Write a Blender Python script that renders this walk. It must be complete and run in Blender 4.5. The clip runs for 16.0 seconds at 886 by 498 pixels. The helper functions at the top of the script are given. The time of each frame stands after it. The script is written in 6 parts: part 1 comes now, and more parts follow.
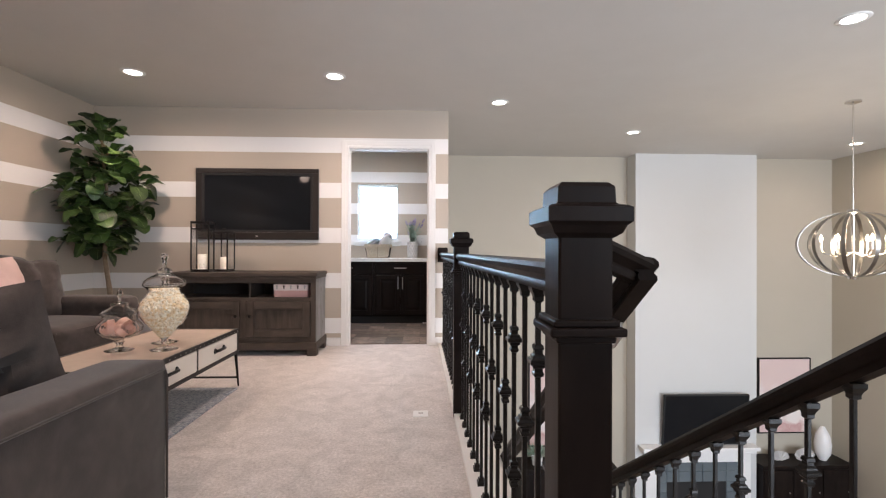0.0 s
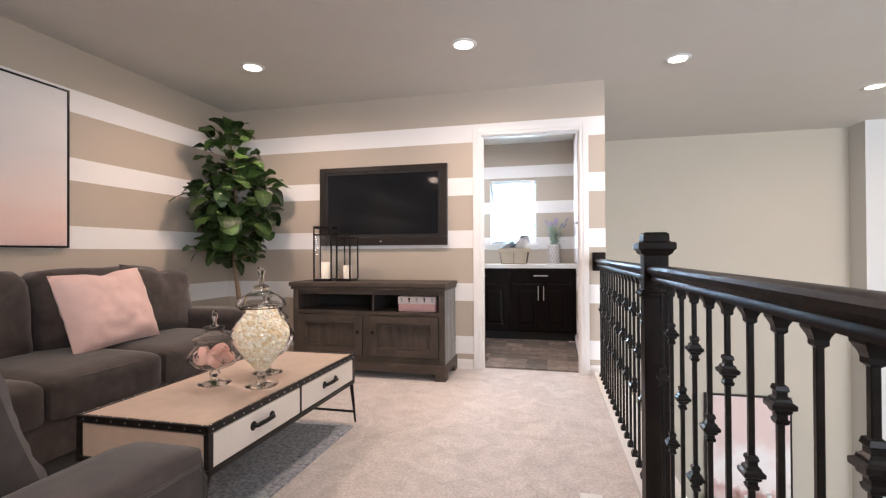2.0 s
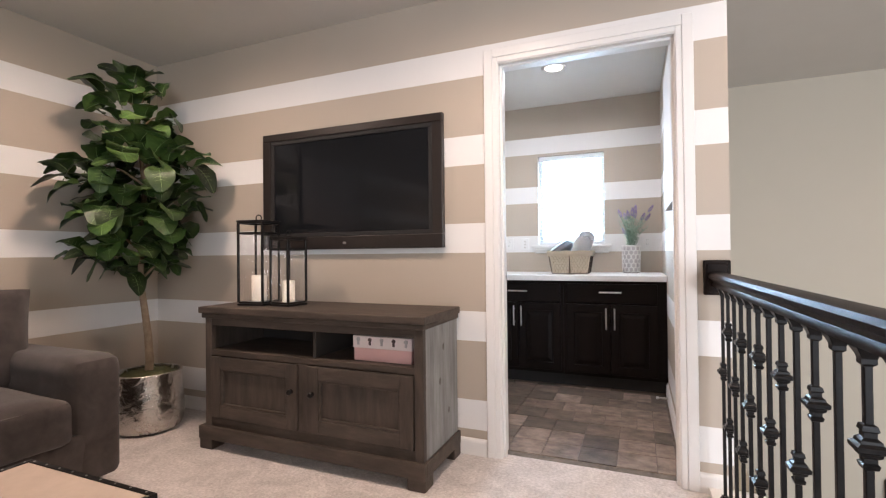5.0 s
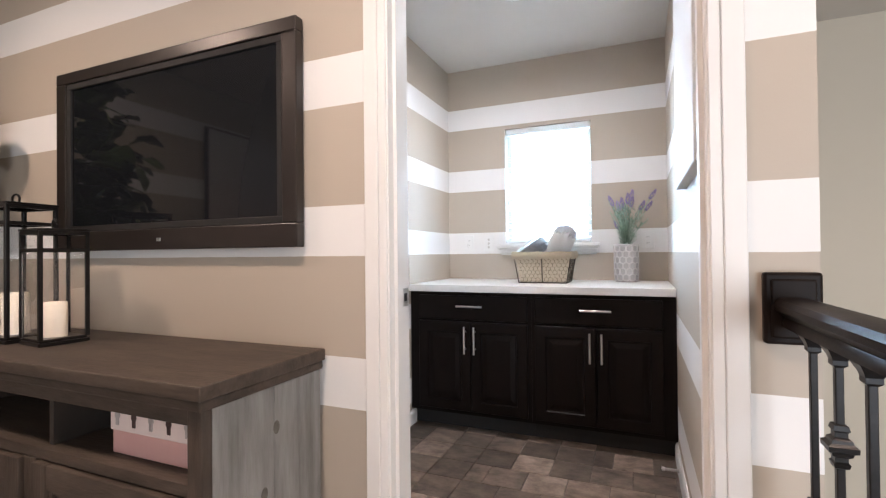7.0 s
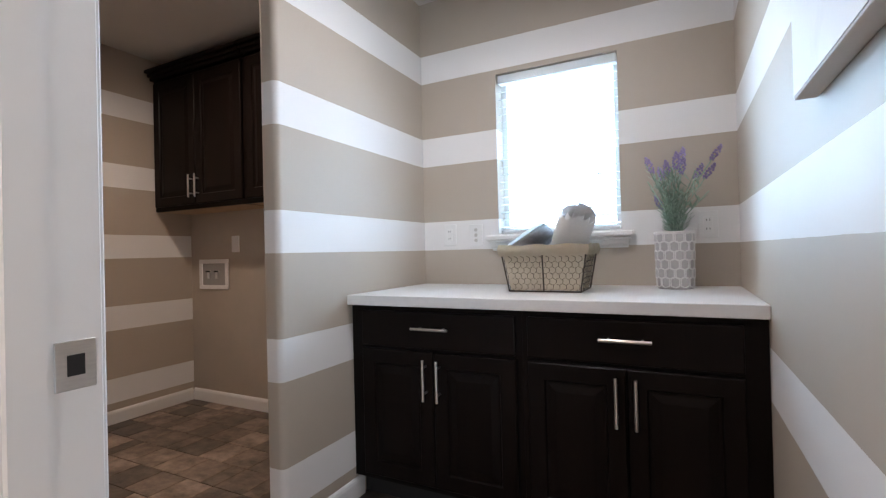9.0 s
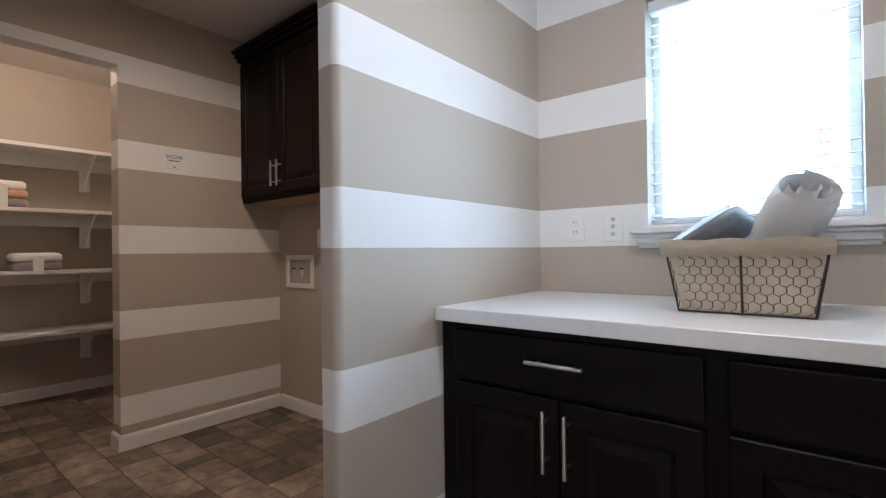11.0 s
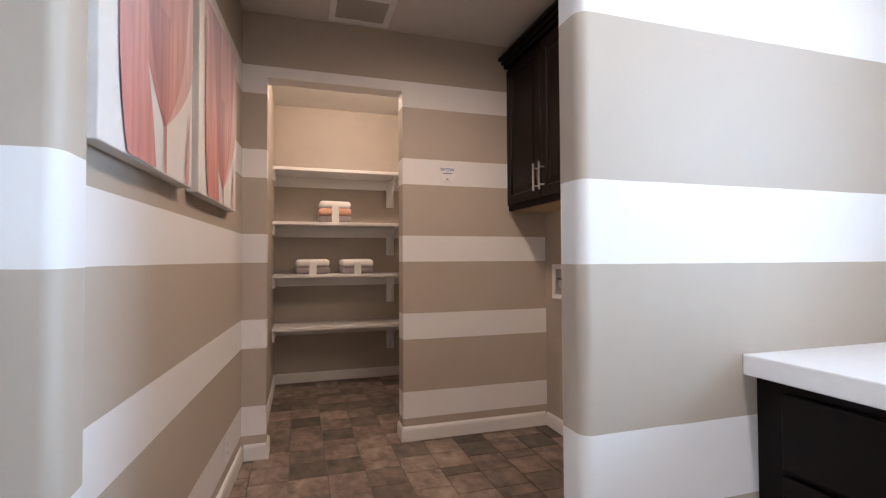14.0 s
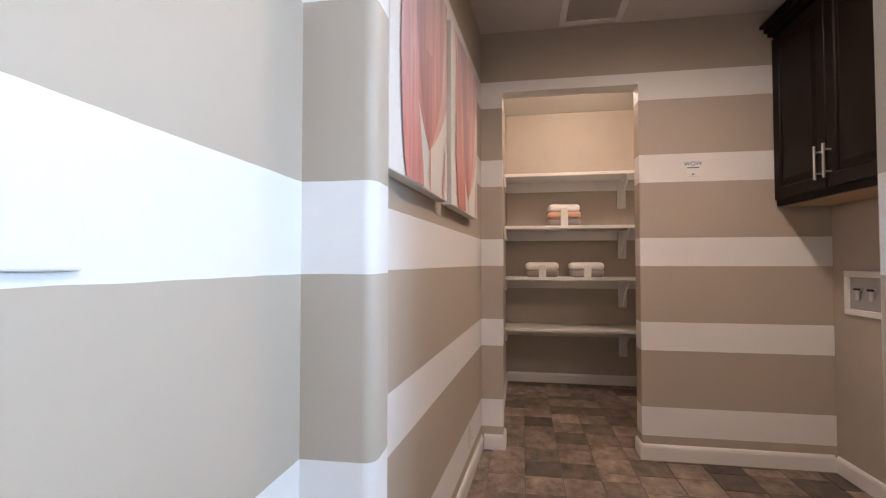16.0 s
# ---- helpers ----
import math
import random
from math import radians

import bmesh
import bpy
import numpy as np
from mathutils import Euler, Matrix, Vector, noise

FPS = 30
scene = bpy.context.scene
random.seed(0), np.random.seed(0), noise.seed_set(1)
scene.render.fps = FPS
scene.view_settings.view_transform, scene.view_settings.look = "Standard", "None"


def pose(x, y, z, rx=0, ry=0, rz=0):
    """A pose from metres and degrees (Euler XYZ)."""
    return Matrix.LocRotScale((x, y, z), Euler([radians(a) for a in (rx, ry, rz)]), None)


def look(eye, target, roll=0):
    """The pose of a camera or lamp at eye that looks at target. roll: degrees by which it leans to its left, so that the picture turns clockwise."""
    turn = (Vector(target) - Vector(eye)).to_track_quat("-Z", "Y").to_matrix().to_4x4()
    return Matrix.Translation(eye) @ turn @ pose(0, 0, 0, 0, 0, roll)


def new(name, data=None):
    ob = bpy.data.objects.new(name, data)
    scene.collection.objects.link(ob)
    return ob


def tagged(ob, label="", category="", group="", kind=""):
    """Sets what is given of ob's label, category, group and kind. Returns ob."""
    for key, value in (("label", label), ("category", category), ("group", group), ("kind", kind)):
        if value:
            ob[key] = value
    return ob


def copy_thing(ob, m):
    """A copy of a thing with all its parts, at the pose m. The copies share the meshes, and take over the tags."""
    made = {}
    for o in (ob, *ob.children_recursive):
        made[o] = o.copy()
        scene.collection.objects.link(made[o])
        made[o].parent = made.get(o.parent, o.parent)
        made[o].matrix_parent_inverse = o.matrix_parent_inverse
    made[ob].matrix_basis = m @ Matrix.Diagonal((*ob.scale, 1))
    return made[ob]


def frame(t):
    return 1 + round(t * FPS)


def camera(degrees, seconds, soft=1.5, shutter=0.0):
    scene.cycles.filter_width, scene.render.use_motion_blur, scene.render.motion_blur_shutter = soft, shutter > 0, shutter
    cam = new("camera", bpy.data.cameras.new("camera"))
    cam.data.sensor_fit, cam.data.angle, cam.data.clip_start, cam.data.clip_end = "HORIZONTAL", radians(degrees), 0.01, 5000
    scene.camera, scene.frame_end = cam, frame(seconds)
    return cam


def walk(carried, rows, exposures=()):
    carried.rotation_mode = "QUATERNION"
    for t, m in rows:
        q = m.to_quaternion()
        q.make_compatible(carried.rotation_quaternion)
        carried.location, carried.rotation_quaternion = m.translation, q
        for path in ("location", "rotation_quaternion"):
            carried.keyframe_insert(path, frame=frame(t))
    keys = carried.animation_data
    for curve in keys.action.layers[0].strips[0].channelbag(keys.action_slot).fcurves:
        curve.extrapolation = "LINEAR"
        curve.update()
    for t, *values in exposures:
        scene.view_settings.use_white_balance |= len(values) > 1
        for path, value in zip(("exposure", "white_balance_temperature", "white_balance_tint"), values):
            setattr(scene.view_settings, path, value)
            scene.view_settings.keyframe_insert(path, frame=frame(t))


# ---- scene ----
cam = camera(86.9, 16.0, soft=1.25)
PATH = [
    (0, (0.049, 0.216, 0.985), (0.127, 2.214, 0.992), 0.2),
    (0.5, (-0.018, 0.37, 0.988), (-0.062, 2.369, 0.995), 0.1),
    (1, (-0.054, 0.585, 1.005), (-0.236, 2.577, 1.014), -0.1),
    (1.5, (-0.069, 0.784, 1.017), (-0.407, 2.755, 1.029), -0.2),
    (2, (-0.11, 1.026, 1.022), (-0.578, 2.971, 1.037), -0.3),
    (2.5, (-0.132, 1.292, 1.021), (-0.703, 3.208, 1.034), -0.4),
    (3, (-0.116, 1.582, 1.036), (-0.774, 3.471, 1.049), -0.4),
    (3.5, (-0.113, 1.848, 1.045), (-0.842, 3.711, 1.06), -0.5),
    (3.7, (-0.115, 1.972, 1.049), (-0.868, 3.825, 1.063), -0.5),
    (6, (-0.047, 3.3, 1.062), (-0.816, 5.147, 1.082), -0.6),
    (6.5, (-0.042, 3.587, 1.066), (-0.81, 5.434, 1.086), -0.6),
    (7, (-0.062, 3.873, 1.064), (-0.831, 5.719, 1.084), -0.6),
    (7.5, (-0.074, 4.155, 1.056), (-0.844, 6.001, 1.078), -0.7),
    (8, (-0.076, 4.423, 1.048), (-0.854, 6.265, 1.077), -0.8),
    (10.3, (-0.294, 5.223, 1.049), (-1.418, 6.877, 1.051), -1.1),
    (10.5, (-0.34, 5.246, 1.037), (-1.489, 6.882, 1.047), -0.8),
    (11, (-0.44, 5.369, 1.046), (-1.707, 6.916, 1.059), -0.8),
    (11.5, (-0.55, 5.463, 1.044), (-1.936, 6.905, 1.061), -0.8),
    (12, (-0.631, 5.533, 1.05), (-2.137, 6.849, 1.073), -0.7),
    (12.5, (-0.682, 5.577, 1.054), (-2.302, 6.75, 1.081), -0.6),
    (13, (-0.7, 5.596, 1.054), (-2.432, 6.597, 1.088), -0.6),
    (13.5, (-0.681, 5.611, 1.052), (-2.51, 6.419, 1.092), -0.4),
    (14, (-0.653, 5.619, 1.069), (-2.564, 6.209, 1.116), -0.3),
    (14.5, (-0.654, 5.616, 1.077), (-2.623, 5.966, 1.127), -0.2),
    (15, (-0.66, 5.603, 1.079), (-2.656, 5.714, 1.134), -0.0),
    (15.5, (-0.645, 5.574, 1.075), (-2.641, 5.461, 1.136), -0.0),
    (16, (-0.632, 5.564, 1.079), (-2.603, 5.23, 1.137), 0.0),
]
walk(cam, [(t, look(eye, target, roll)) for t, eye, target, roll in PATH],
     [(0, 0.02, 6100, 13), (0.8, 0.12, 6100, 13), (1.8, 0.25, 6100, 13), (3.5, 0.18, 6100, 13), (6, 0.06, 6250, 13), (7, 0.06, 6250, 13), (8, -0.24, 6250, 13), (10.3, -0.58, 6000, 12), (12.5, -0.55, 6000, 12), (14, 0.0, 6100, 15), (16, 0.06, 6150, 15)])

# ---- world and light ----
world = bpy.data.worlds.new("sky")
scene.world = world
world.use_nodes = True
sky = world.node_tree.nodes.new("ShaderNodeTexSky")
sky.sky_type, sky.sun_disc = "NISHITA", False
sky.sun_elevation, sky.sun_rotation = radians(40), radians(150)
back = world.node_tree.nodes["Background"]
world.node_tree.links.new(sky.outputs[0], back.inputs[0])
back.inputs[1].default_value = 0.12


def area_light(name, m, w, h, watts, colour):
    data = bpy.data.lights.new(name, "AREA")
    data.shape, data.size, data.size_y, data.energy, data.color = "RECTANGLE", w, h, watts, colour
    ob = new(name, data)
    ob.matrix_world = m
    return ob


def spot_light(name, x, y, z, watts, colour, degrees=178, soft=0.09):
    data = bpy.data.lights.new(name, "SPOT")
    data.energy, data.color, data.spot_size, data.spot_blend, data.shadow_soft_size = watts, colour, radians(degrees), 1.0, soft
    ob = new(name, data)
    ob.matrix_world = pose(x, y, z)
    return ob


DAY = (0.55, 0.79, 1.0)
DAY_WIDE = (0.88, 0.94, 1.0)
WARM = (1.0, 0.735, 0.565)
WARMER = (1.0, 0.755, 0.56)
COOL = (1.0, 0.94, 0.92)
# daylight through the laundry window, and through the tall windows of the great room
area_light("laundry_window_light", pose(-0.647, 7.56, 1.56, -104, 0, 0), 1.00, 1.30, 130, DAY)
area_light("great_window_light", pose(4.1, -3.06, 0.2, 90, 0, 0), 3.9, 4.0, 590, DAY_WIDE)
# the pair at y 0.5 is unseen, added to brighten the loveseat and pillow
DOWNLIGHTS = [(-2.345, 4.14, 110), (-0.71, 4.15, 122), (-2.345, 0.5, 108), (-0.71, 0.5, 124), (0.775, 4.767, 45), (2.584, 5.825, 45), (5.82, 6.26, 45), (2.71, 3.02, 45),
              (-0.64, 6.28, 98), (-2.35, 6.28, 116), (-4.0, 6.0, 25)]


# ---- materials ----
def material(name, colour, rough=0.6, metal=0.0, colour2=None, scale=8.0, detail=6.0, bump=0.0, bump_scale=60.0, stretch=(1, 1, 1), spec=0.5,
             coat=0.0, sheen=0.0, coords="Object", rough2=None, vary=0.0):
    """Principled surface: two colours over noise, fine bump, a little change from object to object."""
    m = bpy.data.materials.new(name)
    m.use_nodes = True
    nt = m.node_tree
    b = nt.nodes["Principled BSDF"]
    b.inputs["Base Color"].default_value = (*colour, 1)
    b.inputs["Roughness"].default_value, b.inputs["Metallic"].default_value = rough, metal
    b.inputs["Specular IOR Level"].default_value, b.inputs["Coat Weight"].default_value = spec, coat
    b.inputs["Sheen Weight"].default_value = sheen
    tex = nt.nodes.new("ShaderNodeTexCoord")
    mp = nt.nodes.new("ShaderNodeMapping")
    mp.inputs["Scale"].default_value = stretch
    nt.links.new(tex.outputs[coords], mp.inputs[0])
    m["map"] = mp.name
    if colour2:
        n = nt.nodes.new("ShaderNodeTexNoise")
        n.inputs["Scale"].default_value, n.inputs["Detail"].default_value, n.inputs["Roughness"].default_value = scale, detail, 0.65
        nt.links.new(mp.outputs[0], n.inputs["Vector"])
        r = nt.nodes.new("ShaderNodeValToRGB")
        r.color_ramp.elements[0].position, r.color_ramp.elements[1].position = 0.32, 0.68
        r.color_ramp.elements[0].color, r.color_ramp.elements[1].color = (*colour, 1), (*colour2, 1)
        nt.links.new(n.outputs["Fac"], r.inputs[0])
        out = r.outputs[0]
        if vary:
            info = nt.nodes.new("ShaderNodeObjectInfo")
            hsv = nt.nodes.new("ShaderNodeHueSaturation")
            mr = nt.nodes.new("ShaderNodeMapRange")
            mr.inputs["To Min"].default_value, mr.inputs["To Max"].default_value = 1 - vary, 1 + vary
            nt.links.new(info.outputs["Random"], mr.inputs[0])
            nt.links.new(mr.outputs[0], hsv.inputs["Value"])
            nt.links.new(out, hsv.inputs["Color"])
            out = hsv.outputs[0]
        nt.links.new(out, b.inputs["Base Color"])
        if rough2 is not None:
            mr = nt.nodes.new("ShaderNodeMapRange")
            mr.inputs["To Min"].default_value, mr.inputs["To Max"].default_value = rough, rough2
            nt.links.new(n.outputs["Fac"], mr.inputs[0])
            nt.links.new(mr.outputs[0], b.inputs["Roughness"])
    if bump:
        n2 = nt.nodes.new("ShaderNodeTexNoise")
        n2.inputs["Scale"].default_value, n2.inputs["Detail"].default_value = bump_scale, 5
        nt.links.new(mp.outputs[0], n2.inputs["Vector"])
        bp = nt.nodes.new("ShaderNodeBump")
        bp.inputs["Strength"].default_value, bp.inputs["Distance"].default_value = bump, min(0.01, 0.4 / bump_scale)
        nt.links.new(n2.outputs["Fac"], bp.inputs["Height"])
        nt.links.new(bp.outputs[0], b.inputs["Normal"])
    return m


WHITE, TAUPE = (0.80, 0.79, 0.78), (0.465, 0.405, 0.335)


def striped_paint():
    """Taupe wall paint with white bands: 0.156 m of white every 0.465 m of height, the first from 0.13 m."""
    m = material("striped_paint", TAUPE, 0.55, bump=0.06, bump_scale=160)
    nt = m.node_tree
    b = nt.nodes["Principled BSDF"]
    geo = nt.nodes.new("ShaderNodeNewGeometry")
    sep = nt.nodes.new("ShaderNodeSeparateXYZ")
    nt.links.new(geo.outputs["Position"], sep.inputs[0])

    def calc(op, a, c):
        n = nt.nodes.new("ShaderNodeMath")
        n.operation = op
        for i, v in enumerate((a, c)):
            if isinstance(v, (int, float)):
                n.inputs[i].default_value = v
            else:
                nt.links.new(v, n.inputs[i])
        return n.outputs[0]
    wob = nt.nodes.new("ShaderNodeTexNoise")
    wob.inputs["Scale"].default_value = 14
    nt.links.new(geo.outputs["Position"], wob.inputs["Vector"])
    z = calc("ADD", sep.outputs[2], calc("MULTIPLY", calc("SUBTRACT", wob.outputs["Fac"], 0.5), 0.003))
    band = calc("MODULO", calc("ADD", calc("SUBTRACT", z, 0.130), 4.65), 0.465)
    white = calc("LESS_THAN", band, 0.156)
    blot = nt.nodes.new("ShaderNodeTexNoise")
    blot.inputs["Scale"].default_value, blot.inputs["Detail"].default_value = 2.2, 4
    nt.links.new(geo.outputs["Position"], blot.inputs["Vector"])
    mix = nt.nodes.new("ShaderNodeMix")
    mix.data_type = "RGBA"
    mix.inputs[6].default_value, mix.inputs[7].default_value = (*TAUPE, 1), (*WHITE, 1)
    nt.links.new(white, mix.inputs[0])
    hsv = nt.nodes.new("ShaderNodeHueSaturation")
    nt.links.new(calc("ADD", 0.96, calc("MULTIPLY", blot.outputs["Fac"], 0.08)), hsv.inputs["Value"])
    nt.links.new(mix.outputs[2], hsv.inputs["Color"])
    nt.links.new(hsv.outputs[0], b.inputs["Base Color"])
    return m


def clear_glass(name, tint=(1, 1, 1), rough=0.0):
    m = bpy.data.materials.new(name)
    m.use_nodes = True
    b = m.node_tree.nodes["Principled BSDF"]
    b.inputs["Base Color"].default_value, b.inputs["Roughness"].default_value = (*tint, 1), rough
    b.inputs["Transmission Weight"].default_value, b.inputs["IOR"].default_value = 1.0, 1.45
    return m


def glowing(name, colour, strength):
    m = bpy.data.materials.new(name)
    m.use_nodes = True
    b = m.node_tree.nodes["Principled BSDF"]
    b.inputs["Emission Color"].default_value, b.inputs["Emission Strength"].default_value = (*colour, 1), strength
    return m


STRIPES = striped_paint()
PLAIN_TAUPE = material("plain_taupe_paint", TAUPE, 0.55, colour2=(0.41, 0.365, 0.31), scale=2, bump=0.06, bump_scale=160)
GREIGE = material("greige_paint", (0.46, 0.415, 0.335), 0.6, colour2=(0.475, 0.43, 0.35), scale=1.5, bump=0.05, bump_scale=150)
# chimney breast: the wall greige, lightened in colour for the daylight it catches
LIT_GREIGE = material("pale_grey_paint", (0.60, 0.60, 0.585), 0.6, colour2=(0.61, 0.61, 0.60), scale=1.5, bump=0.05, bump_scale=150)
CEILING_PAINT = material("ceiling_paint", (0.62, 0.60, 0.565), 0.8, colour2=(0.64, 0.62, 0.585), scale=3, bump=0.12, bump_scale=120)
TRIM_WHITE = material("white_trim_paint", (0.80, 0.79, 0.775), 0.35, colour2=(0.78, 0.77, 0.755), scale=5, bump=0.03, bump_scale=80)
CARPET = material("beige_carpet", (0.455, 0.418, 0.40), 0.95, colour2=(0.72, 0.675, 0.655), scale=70, detail=8, bump=1.0, bump_scale=110, spec=0.1, sheen=0.3)
VINYL = material("brown_stone_tile", (0.062, 0.045, 0.036), 0.38, colour2=(0.29, 0.225, 0.18), scale=7, detail=9, bump=0.15, bump_scale=30, stretch=(1.2, 1.7, 1),
                 rough2=0.55, vary=0.55, coords="Object")
GROUT = material("grey_grout", (0.21, 0.18, 0.155), 0.85, colour2=(0.10, 0.085, 0.075), scale=20, bump=0.2)
WOOD_FLOOR = material("brown_wood_floor", (0.16, 0.11, 0.08), 0.4, colour2=(0.26, 0.19, 0.14), scale=3, stretch=(1, 8, 1))
ESPRESSO = material("espresso_wood", (0.0085, 0.006, 0.0053), 0.36, colour2=(0.017, 0.012, 0.010), scale=10, stretch=(1, 1, 0.12), bump=0.04, bump_scale=40, rough2=0.44, spec=0.085)
ESPRESSO_CAB = material("espresso_cabinet_wood", (0.0045, 0.0030, 0.0027), 0.36, colour2=(0.0085, 0.0054, 0.0043), scale=10, stretch=(1, 1, 0.12), bump=0.04, bump_scale=40, rough2=0.45, spec=0.11)
IRON = material("black_iron", (0.009, 0.008, 0.008), 0.28, 0.0, colour2=(0.02, 0.018, 0.017), scale=30, bump=0.08, bump_scale=90, spec=0.16)
GREY_WOOD = material("weathered_grey_brown_wood", (0.036, 0.027, 0.021), 0.58, colour2=(0.088, 0.067, 0.053), scale=4, detail=10, bump=0.25, bump_scale=25, stretch=(1, 5, 5), rough2=0.65)
GREY_WOOD_UP = material("weathered_grey_brown_wood_upright", (0.036, 0.027, 0.021), 0.58, colour2=(0.088, 0.067, 0.053), scale=4, detail=10, bump=0.25, bump_scale=25, stretch=(5, 5, 0.8), rough2=0.65)
# darker than the outer wood: console back, bottom and divider
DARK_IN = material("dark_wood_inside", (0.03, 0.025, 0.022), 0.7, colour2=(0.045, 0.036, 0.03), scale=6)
SOFA_CLOTH = material("charcoal_brown_upholstery", (0.050, 0.041, 0.038), 0.9, colour2=(0.070, 0.058, 0.053), scale=14, detail=8, bump=0.35, bump_scale=260, spec=0.15, sheen=0.25)
PINK_CLOTH = material("blush_pink_cotton", (0.66, 0.46, 0.42), 0.9, colour2=(0.72, 0.52, 0.48), scale=10, bump=0.25, bump_scale=220, sheen=0.3)
LINEN = material("blush_linen_table_top", (0.52, 0.42, 0.34), 0.55, colour2=(0.57, 0.465, 0.385), scale=20, bump=0.15, bump_scale=180)
CREAM = material("cream_painted_panel", (0.72, 0.68, 0.63), 0.5, colour2=(0.76, 0.72, 0.67), scale=9, bump=0.08, bump_scale=60)
TV_SCREEN = material("black_glass_screen", (0.009, 0.010, 0.012), 0.04, spec=0.26)
TV_FRAME = material("dark_brown_plastic", (0.018, 0.014, 0.0125), 0.32, colour2=(0.022, 0.017, 0.015), scale=12)
BLACK_FELT = material("matte_black", (0.01, 0.01, 0.01), 0.7, colour2=(0.014, 0.013, 0.013), scale=20)
STEEL = material("brushed_steel", (0.62, 0.60, 0.57), 0.28, 1.0, colour2=(0.56, 0.54, 0.52), scale=40, stretch=(1, 1, 8))
CHROME = material("polished_nickel", (0.72, 0.70, 0.67), 0.12, 1.0)
SILVER_POT = material("hammered_silver", (0.66, 0.64, 0.61), 0.2, 1.0, colour2=(0.58, 0.56, 0.53), scale=9, bump=0.8, bump_scale=26, rough2=0.32)
GLASS = clear_glass("clear_glass")
JAR_GLASS = clear_glass("thin_jar_glass")
JAR_GLASS.node_tree.nodes["Principled BSDF"].inputs["IOR"].default_value = 1.22
JAR_GLASS.node_tree.nodes["Principled BSDF"].inputs["Specular IOR Level"].default_value = 1.0
# weathered console side; the daylight on it is mixed into the pale blue-grey
DAYLIT_PLANK = material("weathered_blue_grey_plank", (0.17, 0.168, 0.165), 0.55, colour2=(0.34, 0.345, 0.345), scale=3, detail=10, bump=0.3, bump_scale=25, stretch=(6, 6, 0.7), rough2=0.7)
KNOT = material("dark_wood_knot", (0.085, 0.075, 0.066), 0.6, colour2=(0.14, 0.13, 0.12), scale=60)
WAX = material("cream_wax", (0.80, 0.74, 0.63), 0.45, colour2=(0.84, 0.79, 0.69), scale=12)
COUNTER = material("white_laminate", (0.76, 0.755, 0.75), 0.3, colour2=(0.72, 0.715, 0.71), scale=40, detail=8)
WHITE_PLASTIC = material("white_plastic", (0.82, 0.82, 0.81), 0.35, colour2=(0.80, 0.80, 0.79), scale=30)
LEAF = material("glossy_fig_leaf", (0.013, 0.036, 0.009), 0.36, colour2=(0.060, 0.105, 0.026), scale=9, bump=0.3, bump_scale=30, vary=0.60, spec=0.34)
LEAF_RIB = material("pale_leaf_rib", (0.24, 0.34, 0.14), 0.4, colour2=(0.30, 0.40, 0.18), scale=30)
BARK = material("pale_brown_bark", (0.20, 0.14, 0.09), 0.8, colour2=(0.33, 0.25, 0.17), scale=18, bump=0.6, bump_scale=40)
MOSS = material("green_brown_moss", (0.05, 0.06, 0.02), 0.95, colour2=(0.10, 0.09, 0.035), scale=40, bump=1.0, bump_scale=60)


def mottle(m, scale, amount, coords="Object"):
    """A second, broader scale of wear: lightens and darkens the surface a little."""
    nt = m.node_tree
    b = nt.nodes["Principled BSDF"]
    src = b.inputs["Base Color"].links[0].from_socket
    tex, n, mr, hsv = (nt.nodes.new(k) for k in ("ShaderNodeTexCoord", "ShaderNodeTexNoise", "ShaderNodeMapRange", "ShaderNodeHueSaturation"))
    n.inputs["Scale"].default_value, n.inputs["Detail"].default_value, n.inputs["Distortion"].default_value = scale, 5, 1.2
    mr.inputs["From Min"].default_value, mr.inputs["From Max"].default_value = 0.3, 0.7
    mr.inputs["To Min"].default_value, mr.inputs["To Max"].default_value = 1 - amount, 1 + amount
    nt.links.new(tex.outputs[coords], n.inputs["Vector"])
    nt.links.new(n.outputs["Fac"], mr.inputs[0])
    nt.links.new(mr.outputs[0], hsv.inputs["Value"])
    nt.links.new(src, hsv.inputs["Color"])
    nt.links.new(hsv.outputs[0], b.inputs["Base Color"])


mottle(CARPET, 7, 0.14)
mottle(SOFA_CLOTH, 8, 0.22)
mottle(GREY_WOOD, 2.5, 0.18)
mottle(GREY_WOOD_UP, 2.5, 0.18)
mottle(DAYLIT_PLANK, 2.5, 0.15)
mottle(LINEN, 4, 0.04)
mottle(ESPRESSO, 6, 0.2)

# every tile shows its own stretch of stone
nt = VINYL.node_tree
info, spread, shift = nt.nodes.new("ShaderNodeObjectInfo"), nt.nodes.new("ShaderNodeVectorMath"), nt.nodes.new("ShaderNodeVectorMath")
spread.operation, shift.operation = "MULTIPLY", "ADD"
spread.inputs[1].default_value = (37.0, 91.0, 53.0)
nt.links.new(info.outputs["Random"], spread.inputs[0])
mapped = nt.nodes[VINYL["map"]]
users = [l.to_socket for l in mapped.outputs[0].links]
nt.links.new(mapped.outputs[0], shift.inputs[0])
nt.links.new(spread.outputs[0], shift.inputs[1])
for u in users:
    nt.links.new(shift.outputs[0], u)
LAMP_GLOW = glowing("lamp_glow", (1.0, 0.88, 0.72), 14)
BULB_GLOW = glowing("bulb_glow", (1.0, 0.80, 0.55), 10)


